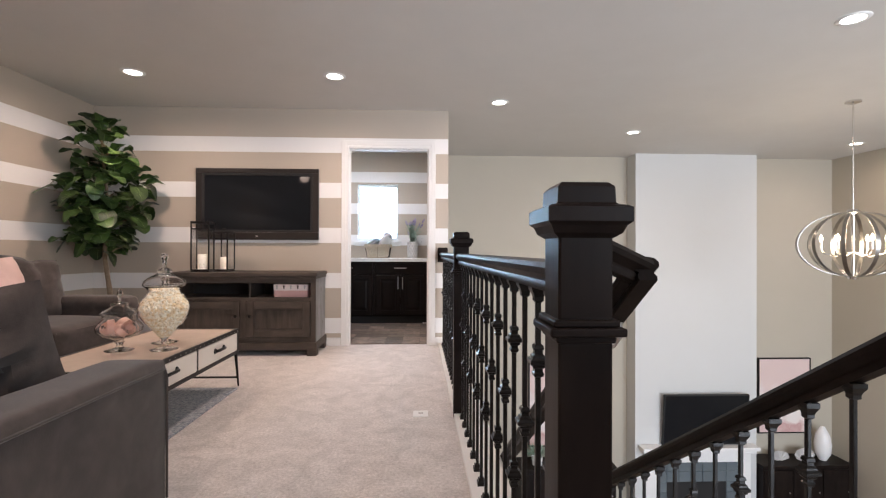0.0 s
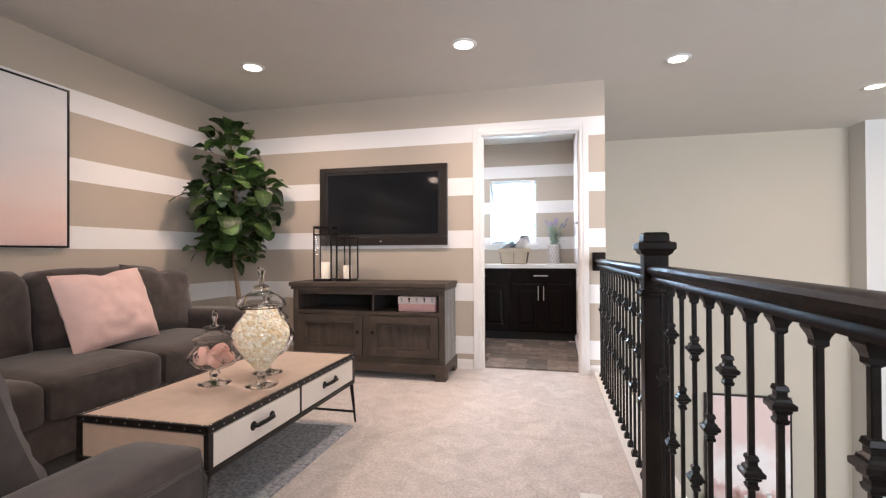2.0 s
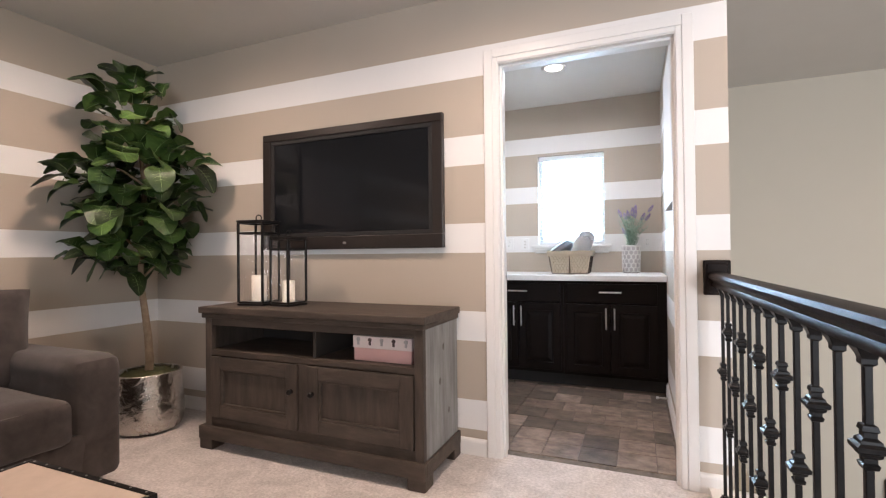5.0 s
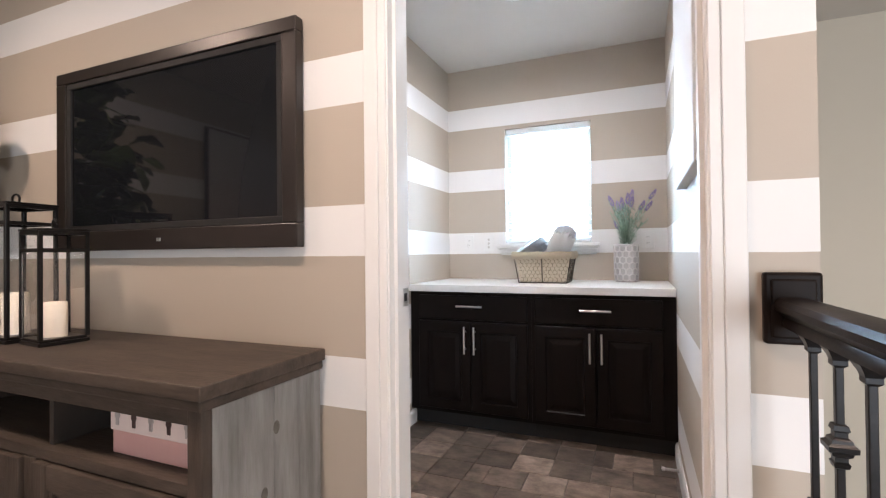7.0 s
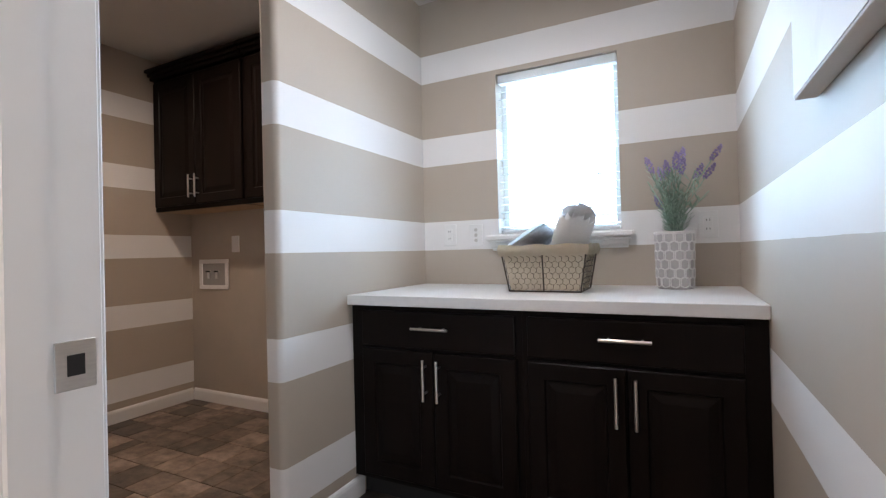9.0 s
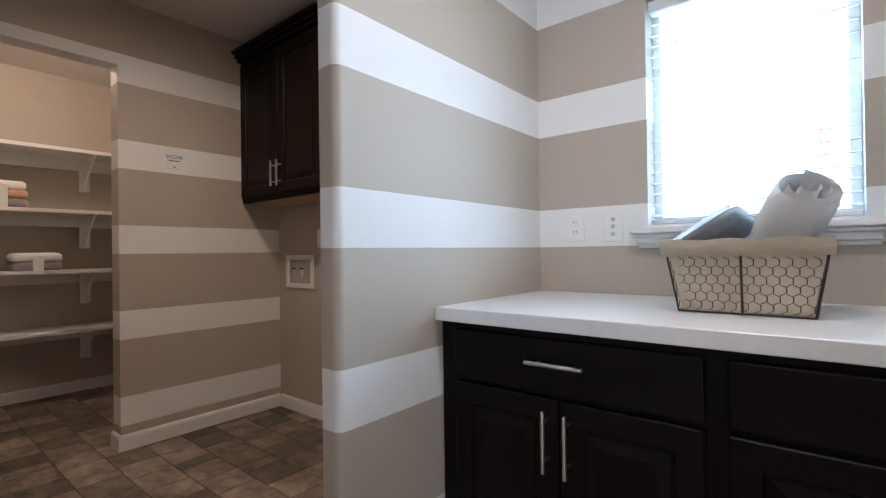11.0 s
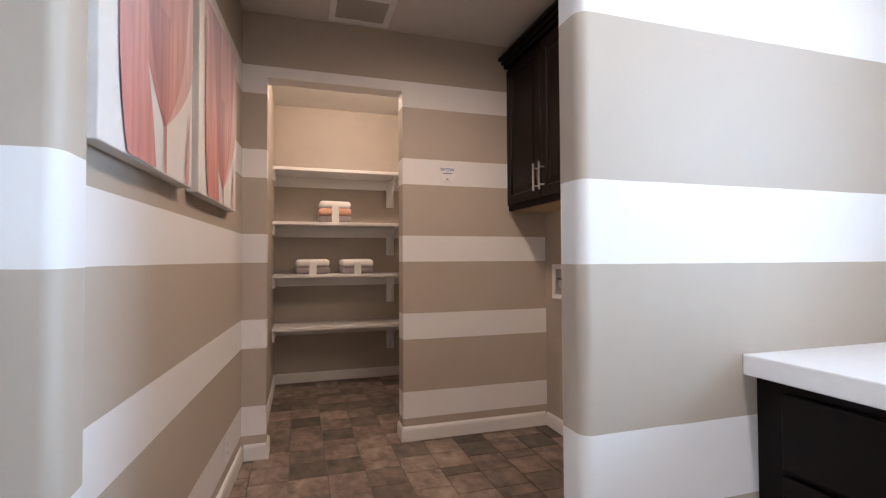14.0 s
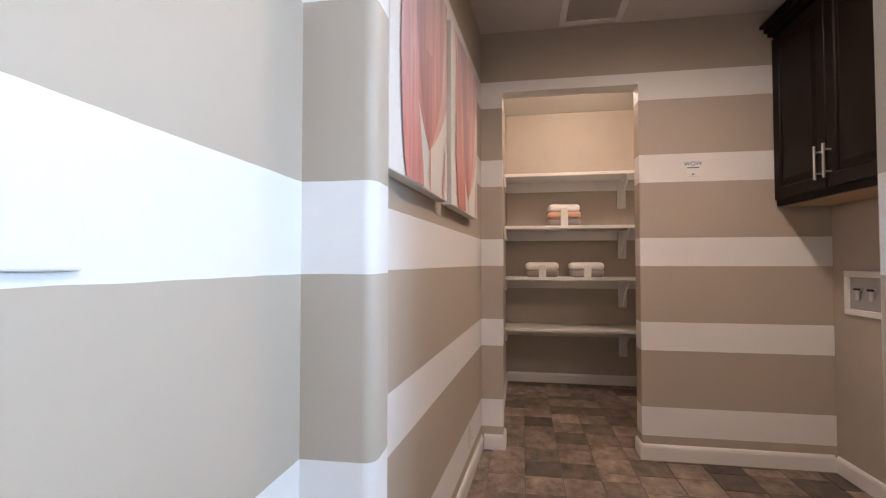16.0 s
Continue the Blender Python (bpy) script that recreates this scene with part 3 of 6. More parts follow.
for x0, x1 in ((1.12, 1.16),):
    lo = [bm.verts.new((x0, y, z)) for y, z in pts]
    hi = [bm.verts.new((x1, y, z)) for y, z in pts]
    for i in range(5):
        bm.faces.new((lo[i], lo[(i + 1) % 5], hi[(i + 1) % 5], hi[i]))
    bm.faces.new(lo[::-1])
    bm.faces.new(hi)
part("stringer", bm, TRIM_WHITE, stair, "white painted stringer")
SL = -0.685


def far_top(y):
    return 0.838 - 0.672 * (y - 1.148)


stair_rail = thing("stair_railing", "dark wood stair handrail on black iron balusters", "railing")
part("handrail", handrail((1.06, 0.75, far_top(0.75)), (1.06, 5.2, far_top(5.2))), ESPRESSO, stair_rail, "sloping espresso wood handrail", smooth=True)
used2 = [None, None]
for i in range(32):
    y = Y0 + 0.03 + i * RUN / 2
    if y > 5.15:
        break
    k = i % 2
    step_top = -(int((y - Y0) / RUN) + 1) * RISE
    h = far_top(y) - 0.07 - step_top
    if used2[k] is None:
        used2[k] = part("baluster", baluster_mesh(((0.715, 0.345), (0.535,))[k]), IRON, stair_rail)
        o = used2[k]
    else:
        o = share(used2[k], stair_rail, Matrix())
    o.matrix_basis = pose(1.06, y, step_top) @ Matrix.Diagonal((1, 1, h / 0.885, 1))
low = newel(pose(1.06, 5.26, FLOOR_LOW), 0.0)
wall_rail = thing("wall_handrail", "dark wood wall handrail on bronze brackets", "handrail")


def near_top(y):
    return 0.975 + SL * (y - 1.050)


part("handrail", handrail((0.442, 1.050, near_top(1.050)), (0.442, 4.9, near_top(4.9)), 0.8), ESPRESSO, wall_rail, smooth=True)
part("return_piece", handrail((N1.x + 0.044, 1.022, near_top(1.050) + 0.036), (0.452, 1.064, near_top(1.064) + 0.006), 0.8), ESPRESSO, wall_rail, "short mitred return into the newel post", smooth=True)
for y in (1.16, 2.9, 4.6):
    z = near_top(y)
    part("bracket", tube([(0.417, y, z - 0.10), (0.435, y, z - 0.105), (0.444, y, z - 0.09), (0.446, y, z - 0.06)], 0.009), STEEL, wall_rail, "bronze-toned metal bracket", smooth=True)


# ---- wall television and console ----
TV0, TV1, TVZ0, TVZ1 = -2.268, -1.036, 1.090, 1.815
tv = thing("wall_television", "flat television in a wide dark brown frame on the striped wall", "television", pose(0, 5.076, 0))
bm = bmesh.new()
fw, fb, ft = 0.060, 0.076, 0.046
for r in ((TV0, TV1, -0.040, -0.004, TVZ0, TVZ0 + fb), (TV0, TV1, -0.040, -0.004, TVZ1 - ft, TVZ1), (TV0, TV0 + fw, -0.040, -0.004, TVZ0 + fb, TVZ1 - ft),
          (TV1 - fw, TV1, -0.040, -0.004, TVZ0 + fb, TVZ1 - ft)):
    box(bm, *r, bevel=0.004)
part("frame", bm, TV_FRAME, tv)
bm = bmesh.new()
a, b, c, d, w = TV0 + fw, TV1 - fw, TVZ0 + fb, TVZ1 - ft, 0.024
for r in ((a, b, -0.034, -0.012, c, c + w), (a, b, -0.034, -0.012, d - w, d), (a, a + w, -0.034, -0.012, c + w, d - w), (b - w, b, -0.034, -0.012, c + w, d - w)):
    box(bm, *r, bevel=0.002, seg=1)
part("inner_bezel", bm, BLACK_FELT, tv)
part("screen", boxes((a + w, b - w, -0.026, -0.012, c + w, d - w)), TV_SCREEN, tv, "switched-off glossy black screen")
part("badge", boxes((-1.668, -1.648, -0.0425, -0.039, TVZ0 + 0.030, TVZ0 + 0.042), bevel=0.001, seg=1), STEEL, tv, "small plain silver mark")

CX0, CX1, CY_, CZ = -2.304, -0.970, 4.634, 0.776   # body left, right, front, height
console = thing("media_console", "weathered grey-brown wooden media console with two doors", "console")
yb = 5.065
bm = boxes((CX0 - 0.035, CX1 + 0.016, CY_ - 0.018, yb, CZ - 0.035, CZ), bevel=0.004)
part("top", bm, GREY_WOOD, console)
bm = boxes((CX0 - 0.020, CX1 + 0.009, CY_ - 0.011, yb - 0.002, CZ - 0.062, CZ - 0.035), bevel=0.006)
part("cornice", bm, GREY_WOOD, console)
SH0, SH1 = 0.540, 0.676      # the open shelf
for x0, x1 in ((CX0, CX0 + 0.046), (CX1 - 0.046, CX1)):
    part("stile", boxes((x0, x1, CY_, CY_ + 0.03, 0.10, CZ - 0.062), bevel=0.003), GREY_WOOD_UP, console)
part("side_panel", boxes((CX0, CX0 + 0.025, CY_ + 0.03, yb - 0.004, 0.10, CZ - 0.062), bevel=0.002), GREY_WOOD_UP, console)
# right side: same console wood, coloured as the daylight shows it
for k in range(4):
    y0 = CY_ + 0.03 + k * (yb - 0.004 - CY_ - 0.03) / 4
    part("side_plank", boxes((CX1 - 0.025, CX1 - 0.001 * (k % 2), y0 + 0.0005, y0 + (yb - 0.034 - CY_) / 4 - 0.0005, 0.10, CZ - 0.062), bevel=0.002, seg=1), DAYLIT_PLANK, console, "weathered side plank, its colour paled and blued by daylight")
for ky, kz, kr in ((CY_ + 0.235, 0.60, 0.012), (CY_ + 0.19, 0.44, 0.012), (CY_ + 0.30, 0.27, 0.011)):
    part("knot", lathe([(0, 0.0012), (kr * 0.6, 0.001), (kr, 0.0)], 18, None, pose(CX1 + 0.0003, ky, kz, 0, 90, 0) @ Matrix.Diagonal((1.5, 1, 1, 1))), KNOT, console, "dark wood knot")
part("top_rail", boxes((CX0 + 0.046, CX1 - 0.046, CY_ + 0.003, CY_ + 0.028, SH1, CZ - 0.062), bevel=0.002), GREY_WOOD, console)
part("shelf", boxes((CX0 + 0.025, CX1 - 0.025, CY_ + 0.004, yb - 0.02, SH0 - 0.03, SH0), bevel=0.002), GREY_WOOD, console)
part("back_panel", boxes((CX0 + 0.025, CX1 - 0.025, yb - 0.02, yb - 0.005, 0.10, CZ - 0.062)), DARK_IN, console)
MID = (CX0 + CX1) / 2
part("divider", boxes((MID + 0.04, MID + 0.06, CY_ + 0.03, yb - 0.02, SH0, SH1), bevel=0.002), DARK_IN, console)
part("mid_stile", boxes((MID - 0.028, MID + 0.028, CY_ + 0.002, CY_ + 0.028, 0.17, SH0 - 0.03), bevel=0.002), GREY_WOOD_UP, console)
part("bottom_rail", boxes((CX0 + 0.046, CX1 - 0.046, CY_ + 0.002, CY_ + 0.03, 0.10, 0.17), bevel=0.002), GREY_WOOD, console)
bm = boxes((CX0 - 0.026, CX1 + 0.016, CY_ - 0.026, CY_, 0.055, 0.125), (CX1, CX1 + 0.016, CY_, yb - 0.004, 0.055, 0.125), (CX0 - 0.026, CX0, CY_, yb - 0.004, 0.055, 0.125), bevel=0.005)
part("plinth", bm, GREY_WOOD, console)
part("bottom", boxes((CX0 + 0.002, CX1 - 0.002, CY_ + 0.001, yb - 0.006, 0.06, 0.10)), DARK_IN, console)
for fx in (CX0 + 0.024, CX1 - 0.030):
    for fy in (CY_ + 0.022, yb - 0.05):
        part("foot", boxes((fx - 0.045, fx + 0.045, fy - 0.045, fy + 0.045, 0, 0.062), bevel=0.006), GREY_WOOD, console)


def console_door(x0, x1, z0, z1, knob_x):
    door = part("door", boxes((x0 + 0.062, x1 - 0.062, CY_ + 0.012, CY_ + 0.022, z0 + 0.062, z1 - 0.062)), GREY_WOOD_UP, console)
    for r in ((x0, x0 + 0.066, z0, z1), (x1 - 0.066, x1, z0, z1)):
        part("door_stile", boxes((r[0], r[1], CY_ - 0.010, CY_ + 0.014, r[2], r[3]), bevel=0.003), GREY_WOOD_UP, door)
    for r in ((x0 + 0.0665, x1 - 0.0665, z0, z0 + 0.066), (x0 + 0.0665, x1 - 0.0665, z1 - 0.066, z1)):
        part("door_rail", boxes((r[0], r[1], CY_ - 0.009, CY_ + 0.014, r[2], r[3]), bevel=0.003), GREY_WOOD, door)
    bm = boxes((x0 + 0.066, x0 + 0.078, CY_ - 0.003, CY_ + 0.014, z0 + 0.066, z1 - 0.066), (x1 - 0.078, x1 - 0.066, CY_ - 0.003, CY_ + 0.014, z0 + 0.066, z1 - 0.066),
               (x0 + 0.078, x1 - 0.078, CY_ - 0.003, CY_ + 0.014, z0 + 0.066, z0 + 0.078), (x0 + 0.078, x1 - 0.078, CY_ - 0.003, CY_ + 0.014, z1 - 0.078, z1 - 0.066), bevel=0.004)
    part("door_bead", bm, GREY_WOOD, door)
    part("door_knob", lathe([(0.0, 0.026), (0.010, 0.025), (0.0145, 0.019), (0.0135, 0.013), (0.006, 0.009), (0.006, 0.003), (0.012, 0.001), (0.012, 0.0)], 20), IRON, door, "dark metal knob",
         pose(knob_x, CY_ - 0.010, (z0 + z1) / 2 + 0.03, 90, 0, 0), smooth=True)


console_door(CX0 + 0.050, MID - 0.032, 0.175, SH0 - 0.035, MID - 0.065)
console_door(MID + 0.032, CX1 - 0.050, 0.175, SH0 - 0.035, MID + 0.065)

PINK_BOX = material("pink_card", (0.70, 0.42, 0.40), 0.6, colour2=(0.74, 0.47, 0.45), scale=6)
PALE_BOX = material("white_printed_card", (0.78, 0.68, 0.66), 0.6, colour2=(0.82, 0.74, 0.72), scale=6)
DARK_INK = material("dark_ink", (0.08, 0.05, 0.05), 0.6)
SILVER_INK = material("silver_ink", (0.45, 0.42, 0.42), 0.4)
gift = thing("keepsake_box", "pink and white patterned keepsake box on the console shelf", "box", pose(-1.215, 4.695, SH0))
part("box_base", boxes((-0.158, 0.158, 0, 0.24, 0.0, 0.10), bevel=0.004), PINK_BOX, gift)
part("box_lid", boxes((-0.162, 0.162, -0.004, 0.244, 0.062, 0.122), bevel=0.004), PALE_BOX, gift, "white lid with small dark motifs")
for i in range(5):
    x = -0.13 + i * 0.065
    bm = lathe([(0.0, -0.001), (0.010, -0.001), (0.010, 0.001), (0.0, 0.001)], 12, None, pose(x, -0.005, 0.104, 90, 0, 0))
    box(bm, x - 0.006, x + 0.006, -0.006, -0.004, 0.078, 0.0985)
    part("motif", bm, DARK_INK if i % 2 else SILVER_INK, gift)


def lantern(x, y, s, h, rz, group="lanterns on the console"):
    """A square black metal lantern with glass sides and a candle."""
    lan = thing("candle_lantern", "black metal lantern with glass sides and a cream candle" if h > 0.4 else "smaller black metal lantern with glass sides and a cream candle", "lantern",
                pose(x, y, CZ, 0, 0, rz), group)
    a, t = s / 2, 0.006
    part("base", boxes((-a - 0.006, a + 0.006, -a - 0.006, a + 0.006, 0.0, 0.012), (-a, a, -a, a, 0.012, 0.022), bevel=0.003), IRON, lan)
    bm = bmesh.new()
    for sx in (-1, 1):
        for sy in (-1, 1):
            box(bm, sx * a - t, sx * a + t, sy * a - t, sy * a + t, 0.02, h, bevel=0.001, seg=1)
    for z in (h - 0.004, h - 0.062):
        for k in (-1, 1):
            box(bm, -a, a, k * a - t, k * a + t, z - t, z + t)
            box(bm, k * a - t, k * a + t, -a, a, z - t, z + t)
    part("frame", bm, IRON, lan)
    part("roof", boxes((-a - 0.008, a + 0.008, -a - 0.008, a + 0.008, h + 0.002, h + 0.010), bevel=0.002), IRON, lan)
    for k in (0, 90, 180, 270):
        pane = part("glass_pane", boxes((-a + t, a - t, a - 0.0015, a + 0.0015, 0.024, h - 0.07)), GLASS, lan, m=pose(0, 0, 0, 0, 0, k))
        pane.visible_shadow = False
    ring = [(0.018 * math.cos(q), 0, h + 0.026 + 0.018 * math.sin(q)) for q in [2 * math.pi * i / 16 for i in range(17)]]
    part("ring_handle", tube(ring, 0.0035, 6), IRON, lan, smooth=True)
    cr = s * 0.26
    candle = part("candle", lathe([(0, 0.022), (cr, 0.022), (cr, 0.022 + h * 0.30), (cr * 0.92, 0.024 + h * 0.305), (cr * 0.5, 0.020 + h * 0.30), (0, 0.019 + h * 0.30)], 28), WAX, lan, "cream pillar candle", smooth=True)
    part("wick", tube([(0, 0, h * 0.31), (0.001, 0, h * 0.335)], 0.0012, 6), DARK_INK, candle)


lantern(-2.095, 4.82, 0.155, 0.470, 8)
lantern(-1.895, 4.835, 0.132, 0.375, -6)

# floor outlet cover in the carpet
cover = thing("floor_outlet", "small square white floor outlet in the carpet", "floor outlet", pose(0.028, 3.04, 0))
part("plate", boxes((-0.045, 0.045, -0.05, 0.05, -0.004, 0.005), bevel=0.002), WHITE_PLASTIC, cover)
part("hinged_lid", boxes((-0.014, 0.014, -0.010, 0.010, 0.005, 0.007), bevel=0.001, seg=1), SILVER_INK, cover)


# ---- sofas ----
def seat_block(parent, name, w, d, h, r, at, crown=0.0, sag=0.004, seed=0, mat=None, rot=(0, 0, 0), label=""):
    return part(name, soft_box(w, d, h, r, crown, sag=sag, seed=seed), mat or SOFA_CLOTH, parent, label, pose(*at, *rot), smooth=True)


sofa = thing("sofa", "charcoal brown upholstered sofa against the striped wall", "sofa", pose(-2.77, 3.04, 0))
# local: x towards the room, y along the wall
seat_block(sofa, "base", 0.86, 2.10, 0.20, 0.02, (0.04, 0, 0.20), seed=1)
seat_block(sofa, "back", 0.22, 2.20, 0.62, 0.05, (-0.40, 0, 0.49), seed=2)
for k, (y0, y1) in enumerate(((-0.93, -0.42), (-0.42, 0.205), (0.205, 0.93))):
    seat = seat_block(sofa, "seat_cushion", 0.76, y1 - y0 - 0.006, 0.20, 0.045, (0.12, (y0 + y1) / 2, 0.365), 0.022, 0.006, 3 + k)
    e = (y1 - y0) / 2 - 0.028
    for z in (-0.076, 0.080):
        part("piping", tube([(0.30, -e - 0.014, z), (0.364, -e, z), (0.371, 0.0, z + 0.003), (0.364, e, z), (0.30, e + 0.014, z)], 0.0055, 6), SOFA_CLOTH, seat, smooth=True)
for k, (y0, y1) in enumerate(((-0.93, 0.0), (0.0, 0.93))):
    seat_block(sofa, "back_cushion", 0.22, y1 - y0 - 0.01, 0.50, 0.08, (-0.26, (y0 + y1) / 2, 0.665), 0.02, 0.012, 7 + k, rot=(0, -8, 0))
for k, y in enumerate((-1.04, 1.04)):
    seat_block(sofa, "arm", 0.94, 0.21, 0.55, 0.045, (0.0, y, 0.335), 0.008, 0.004, 10 + k)
for x in (-0.38, 0.40):
    for y in (-1.0, 1.0):
        part("foot", boxes((x - 0.03, x + 0.03, y - 0.03, y + 0.03, 0, 0.10), bevel=0.004), ESPRESSO, sofa)
throw = tagged(part("throw_pillow", pillow(0.58, 0.47, 0.17, 2, 22), PINK_CLOTH, None, "", pose(-2.70, 3.272, 0.702, 0, 0, 90) @ pose(0, 0, 0, -20, 0, 0) @ pose(0, 0, 0, 0, -3, 0), smooth=True),
               "blush pink square throw pillow on the sofa", "pillow", "throw pillows")
tagged(part("throw_pillow", pillow(0.58, 0.50, 0.17, 5), SOFA_CLOTH, None, "", pose(-2.88, 3.82, 0.69, 0, 0, 90) @ pose(0, 0, 0, -15, 0, 0) @ pose(0, 0, 0, 0, 6, 0), smooth=True),
       "charcoal brown square throw pillow in the sofa corner", "pillow", "throw pillows")

love = thing("loveseat", "charcoal brown upholstered loveseat with a broad track arm", "sofa", pose(-1.78, 1.435, 0))
seat_block(love, "base", 1.66, 0.84, 0.20, 0.02, (0, 0.02, 0.20), seed=21)
seat_block(love, "back", 1.84, 0.22, 0.60, 0.05, (0, -0.38, 0.46), seed=22)
for k, x in enumerate((-0.365, 0.365)):
    seat_block(love, "seat_cushion", 0.722, 0.74, 0.20, 0.045, (x, 0.10, 0.365), 0.022, 0.006, 23 + k)
    seat_block(love, "back_cushion", 0.72, 0.22, 0.42, 0.08, (x, -0.20, 0.63), 0.02, 0.012, 25 + k, rot=(8, 0, 0))
for k, x in enumerate((-0.83, 0.83)):
    arm = seat_block(love, "arm", 0.20, 0.94, 0.545, 0.028, (x, 0.0, 0.335), 0.006, 0.003, 27 + k)
    part("piping", tube([(0.098, -0.45, 0.235), (0.099, -0.2, 0.240), (0.099, 0.2, 0.240), (0.098, 0.445, 0.236), (0.096, 0.462, 0.20), (0.096, 0.464, -0.22)], 0.0045, 6), SOFA_CLOTH, arm, smooth=True)
for x in (-0.80, 0.80):
    for y in (-0.38, 0.40):
        part("foot", boxes((x - 0.03, x + 0.03, y - 0.03, y + 0.03, 0, 0.10), bevel=0.004), ESPRESSO, love)
tagged(part("throw_pillow", pillow(0.48, 0.46, 0.19, 9, 22), SOFA_CLOTH, None, "", pose(-1.265, 1.585, 0.648, 0, 0, 0) @ pose(0, 0, 0, 18, -9, 24), smooth=True),
       "charcoal grey throw pillow leaning in the loveseat corner", "pillow", "throw pillows")

# ---- rug ----
RUG = material("blue_grey_rug", (0.09, 0.12, 0.16), 0.95, colour2=(0.50, 0.52, 0.55), scale=55, detail=10, bump=1.0, bump_scale=120, spec=0.1, sheen=0.3)
tagged(part("area_rug", boxes((-2.30, -1.27, 1.98, 3.58, 0.0005, 0.014), bevel=0.005), RUG), "mottled blue-grey rug under the coffee table", "rug")

# ---- coffee table ----
table = thing("coffee_table", "trunk-style coffee table, pale panels with dark studded metal edging", "coffee table", pose(-1.560, 3.002, 0.0135))
X, Y, ZB, ZT = 0.285, 0.598, 0.240, 0.410
part("tabletop", boxes((-X + 0.002, X - 0.002, -Y + 0.002, Y - 0.002, ZT - 0.02, ZT), bevel=0.002), LINEN, table, "pale linen-look top")
part("body", boxes((-X + 0.006, X - 0.006, -Y + 0.006, Y - 0.006, ZB + 0.004, ZT - 0.02)), LINEN, table)
STRAP = IRON
for sx in (-1, 1):
    part("edge_strap", boxes((sx * X - 0.014 if sx > 0 else -X - 0.003, X + 0.003 if sx > 0 else -X + 0.014, -Y - 0.003, Y + 0.003, ZT - 0.024, ZT + 0.003), bevel=0.002, seg=1), STRAP, table)
    part("edge_strap", boxes((X - 0.02 if sx > 0 else -X - 0.003, X + 0.003 if sx > 0 else -X + 0.02, -Y - 0.003, Y + 0.003, ZB - 0.002, ZB + 0.020), bevel=0.002, seg=1), STRAP, table)
    y0, y1 = sorted((sx * (Y - 0.014), sx * (Y + 0.0031)))
    part("edge_strap", boxes((-X + 0.0145, X - 0.0145, y0, y1, ZT - 0.024, ZT + 0.003), bevel=0.002, seg=1), STRAP, table)
    part("edge_strap", boxes((-X + 0.0205, X - 0.0205, y0, y1, ZB - 0.002, ZB + 0.020), bevel=0.002, seg=1), STRAP, table)
    for sy in (-1, 1):
        xa, xb = sorted((sx * (X - 0.018), sx * (X + 0.0032)))
        ya, yb2 = sorted((sy * (Y - 0.022), sy * (Y + 0.0032)))
        part("corner_strap", boxes((xa, xb, ya, yb2, ZB + 0.020, ZT - 0.024), bevel=0.002, seg=1), STRAP, table)
stud = None
for k in range(22):
    y = -Y + 0.02 + k * (2 * Y - 0.04) / 21
    for sx in (-1, 1):
        for m in (pose(sx * (X + 0.003), y, ZT - 0.011, 0, 90 * sx, 0), pose(sx * (X - 0.006), y, ZT + 0.003)):
            if stud is None:
                stud = part("stud", lathe([(0.0032, 0.0), (0.0028, 0.0012), (0.0, 0.0018)], 8), STEEL, table, "", m, smooth=True)
            else:
                share(stud, table, m)
for k in range(9):
    x = -X + 0.03 + k * (2 * X - 0.06) / 8
    for sy in (-1, 1):
        share(stud, table, pose(x, sy * (Y + 0.003), ZT - 0.011, -90 * sy, 0, 0))
        share(stud, table, pose(x, sy * (Y - 0.006), ZT + 0.003))
for sx in (-1, 1):
    for y0, y1 in ((-Y + 0.024, -0.008), (0.008, Y - 0.024)):
        xa, xb = sorted((sx * (X - 0.008), sx * (X + 0.0015)))
        drawer = part("drawer", boxes((xa, xb, y0, y1, ZB + 0.024, ZT - 0.028), bevel=0.002), CREAM, table, "cream drawer front")
        ym, z = (y0 + y1) / 2, (ZB + ZT) / 2 + 0.004
        pts = [(sx * (X + 0.003), ym - 0.062, z), (sx * (X + 0.016), ym - 0.052, z), (sx * (X + 0.020), ym, z + 0.001), (sx * (X + 0.016), ym + 0.052, z), (sx * (X + 0.003), ym + 0.062, z)]
        pull = part("handle", tube(pts, 0.0095, 8), IRON, drawer, "dark iron pull", smooth=True)
        for e in (-0.062, 0.062):
            part("handle_plate", lathe([(0.0, 0.005), (0.016, 0.004), (0.019, 0.0), (0.0, 0.0)], 14, None, pose(sx * (X + 0.0015), ym + e, z, 0, 90 * sx, 0)), IRON, drawer, smooth=True)
        xa, xb = sorted((sx * (X - 0.004), sx * (X + 0.003)))
    part("centre_strap", boxes((xa, xb, -0.008, 0.008, ZB + 0.020, ZT - 0.024), bevel=0.001, seg=1), STRAP, table)
for sy in (-1, 1):
    for sx in (-1, 1):
        bm = bmesh.new()
        tube([(sx * (X - 0.012), sy * (Y - 0.012), ZB), (sx * (X - 0.020), sy * (Y + 0.060), -0.0135)], 0.012, 6, bm, 0.006)
        part("leg", bm, IRON, table)
    part("stretcher", tube([(-X + 0.017, sy * (Y + 0.042), 0.055), (X - 0.017, sy * (Y + 0.042), 0.055)], 0.008, 6), IRON, table)


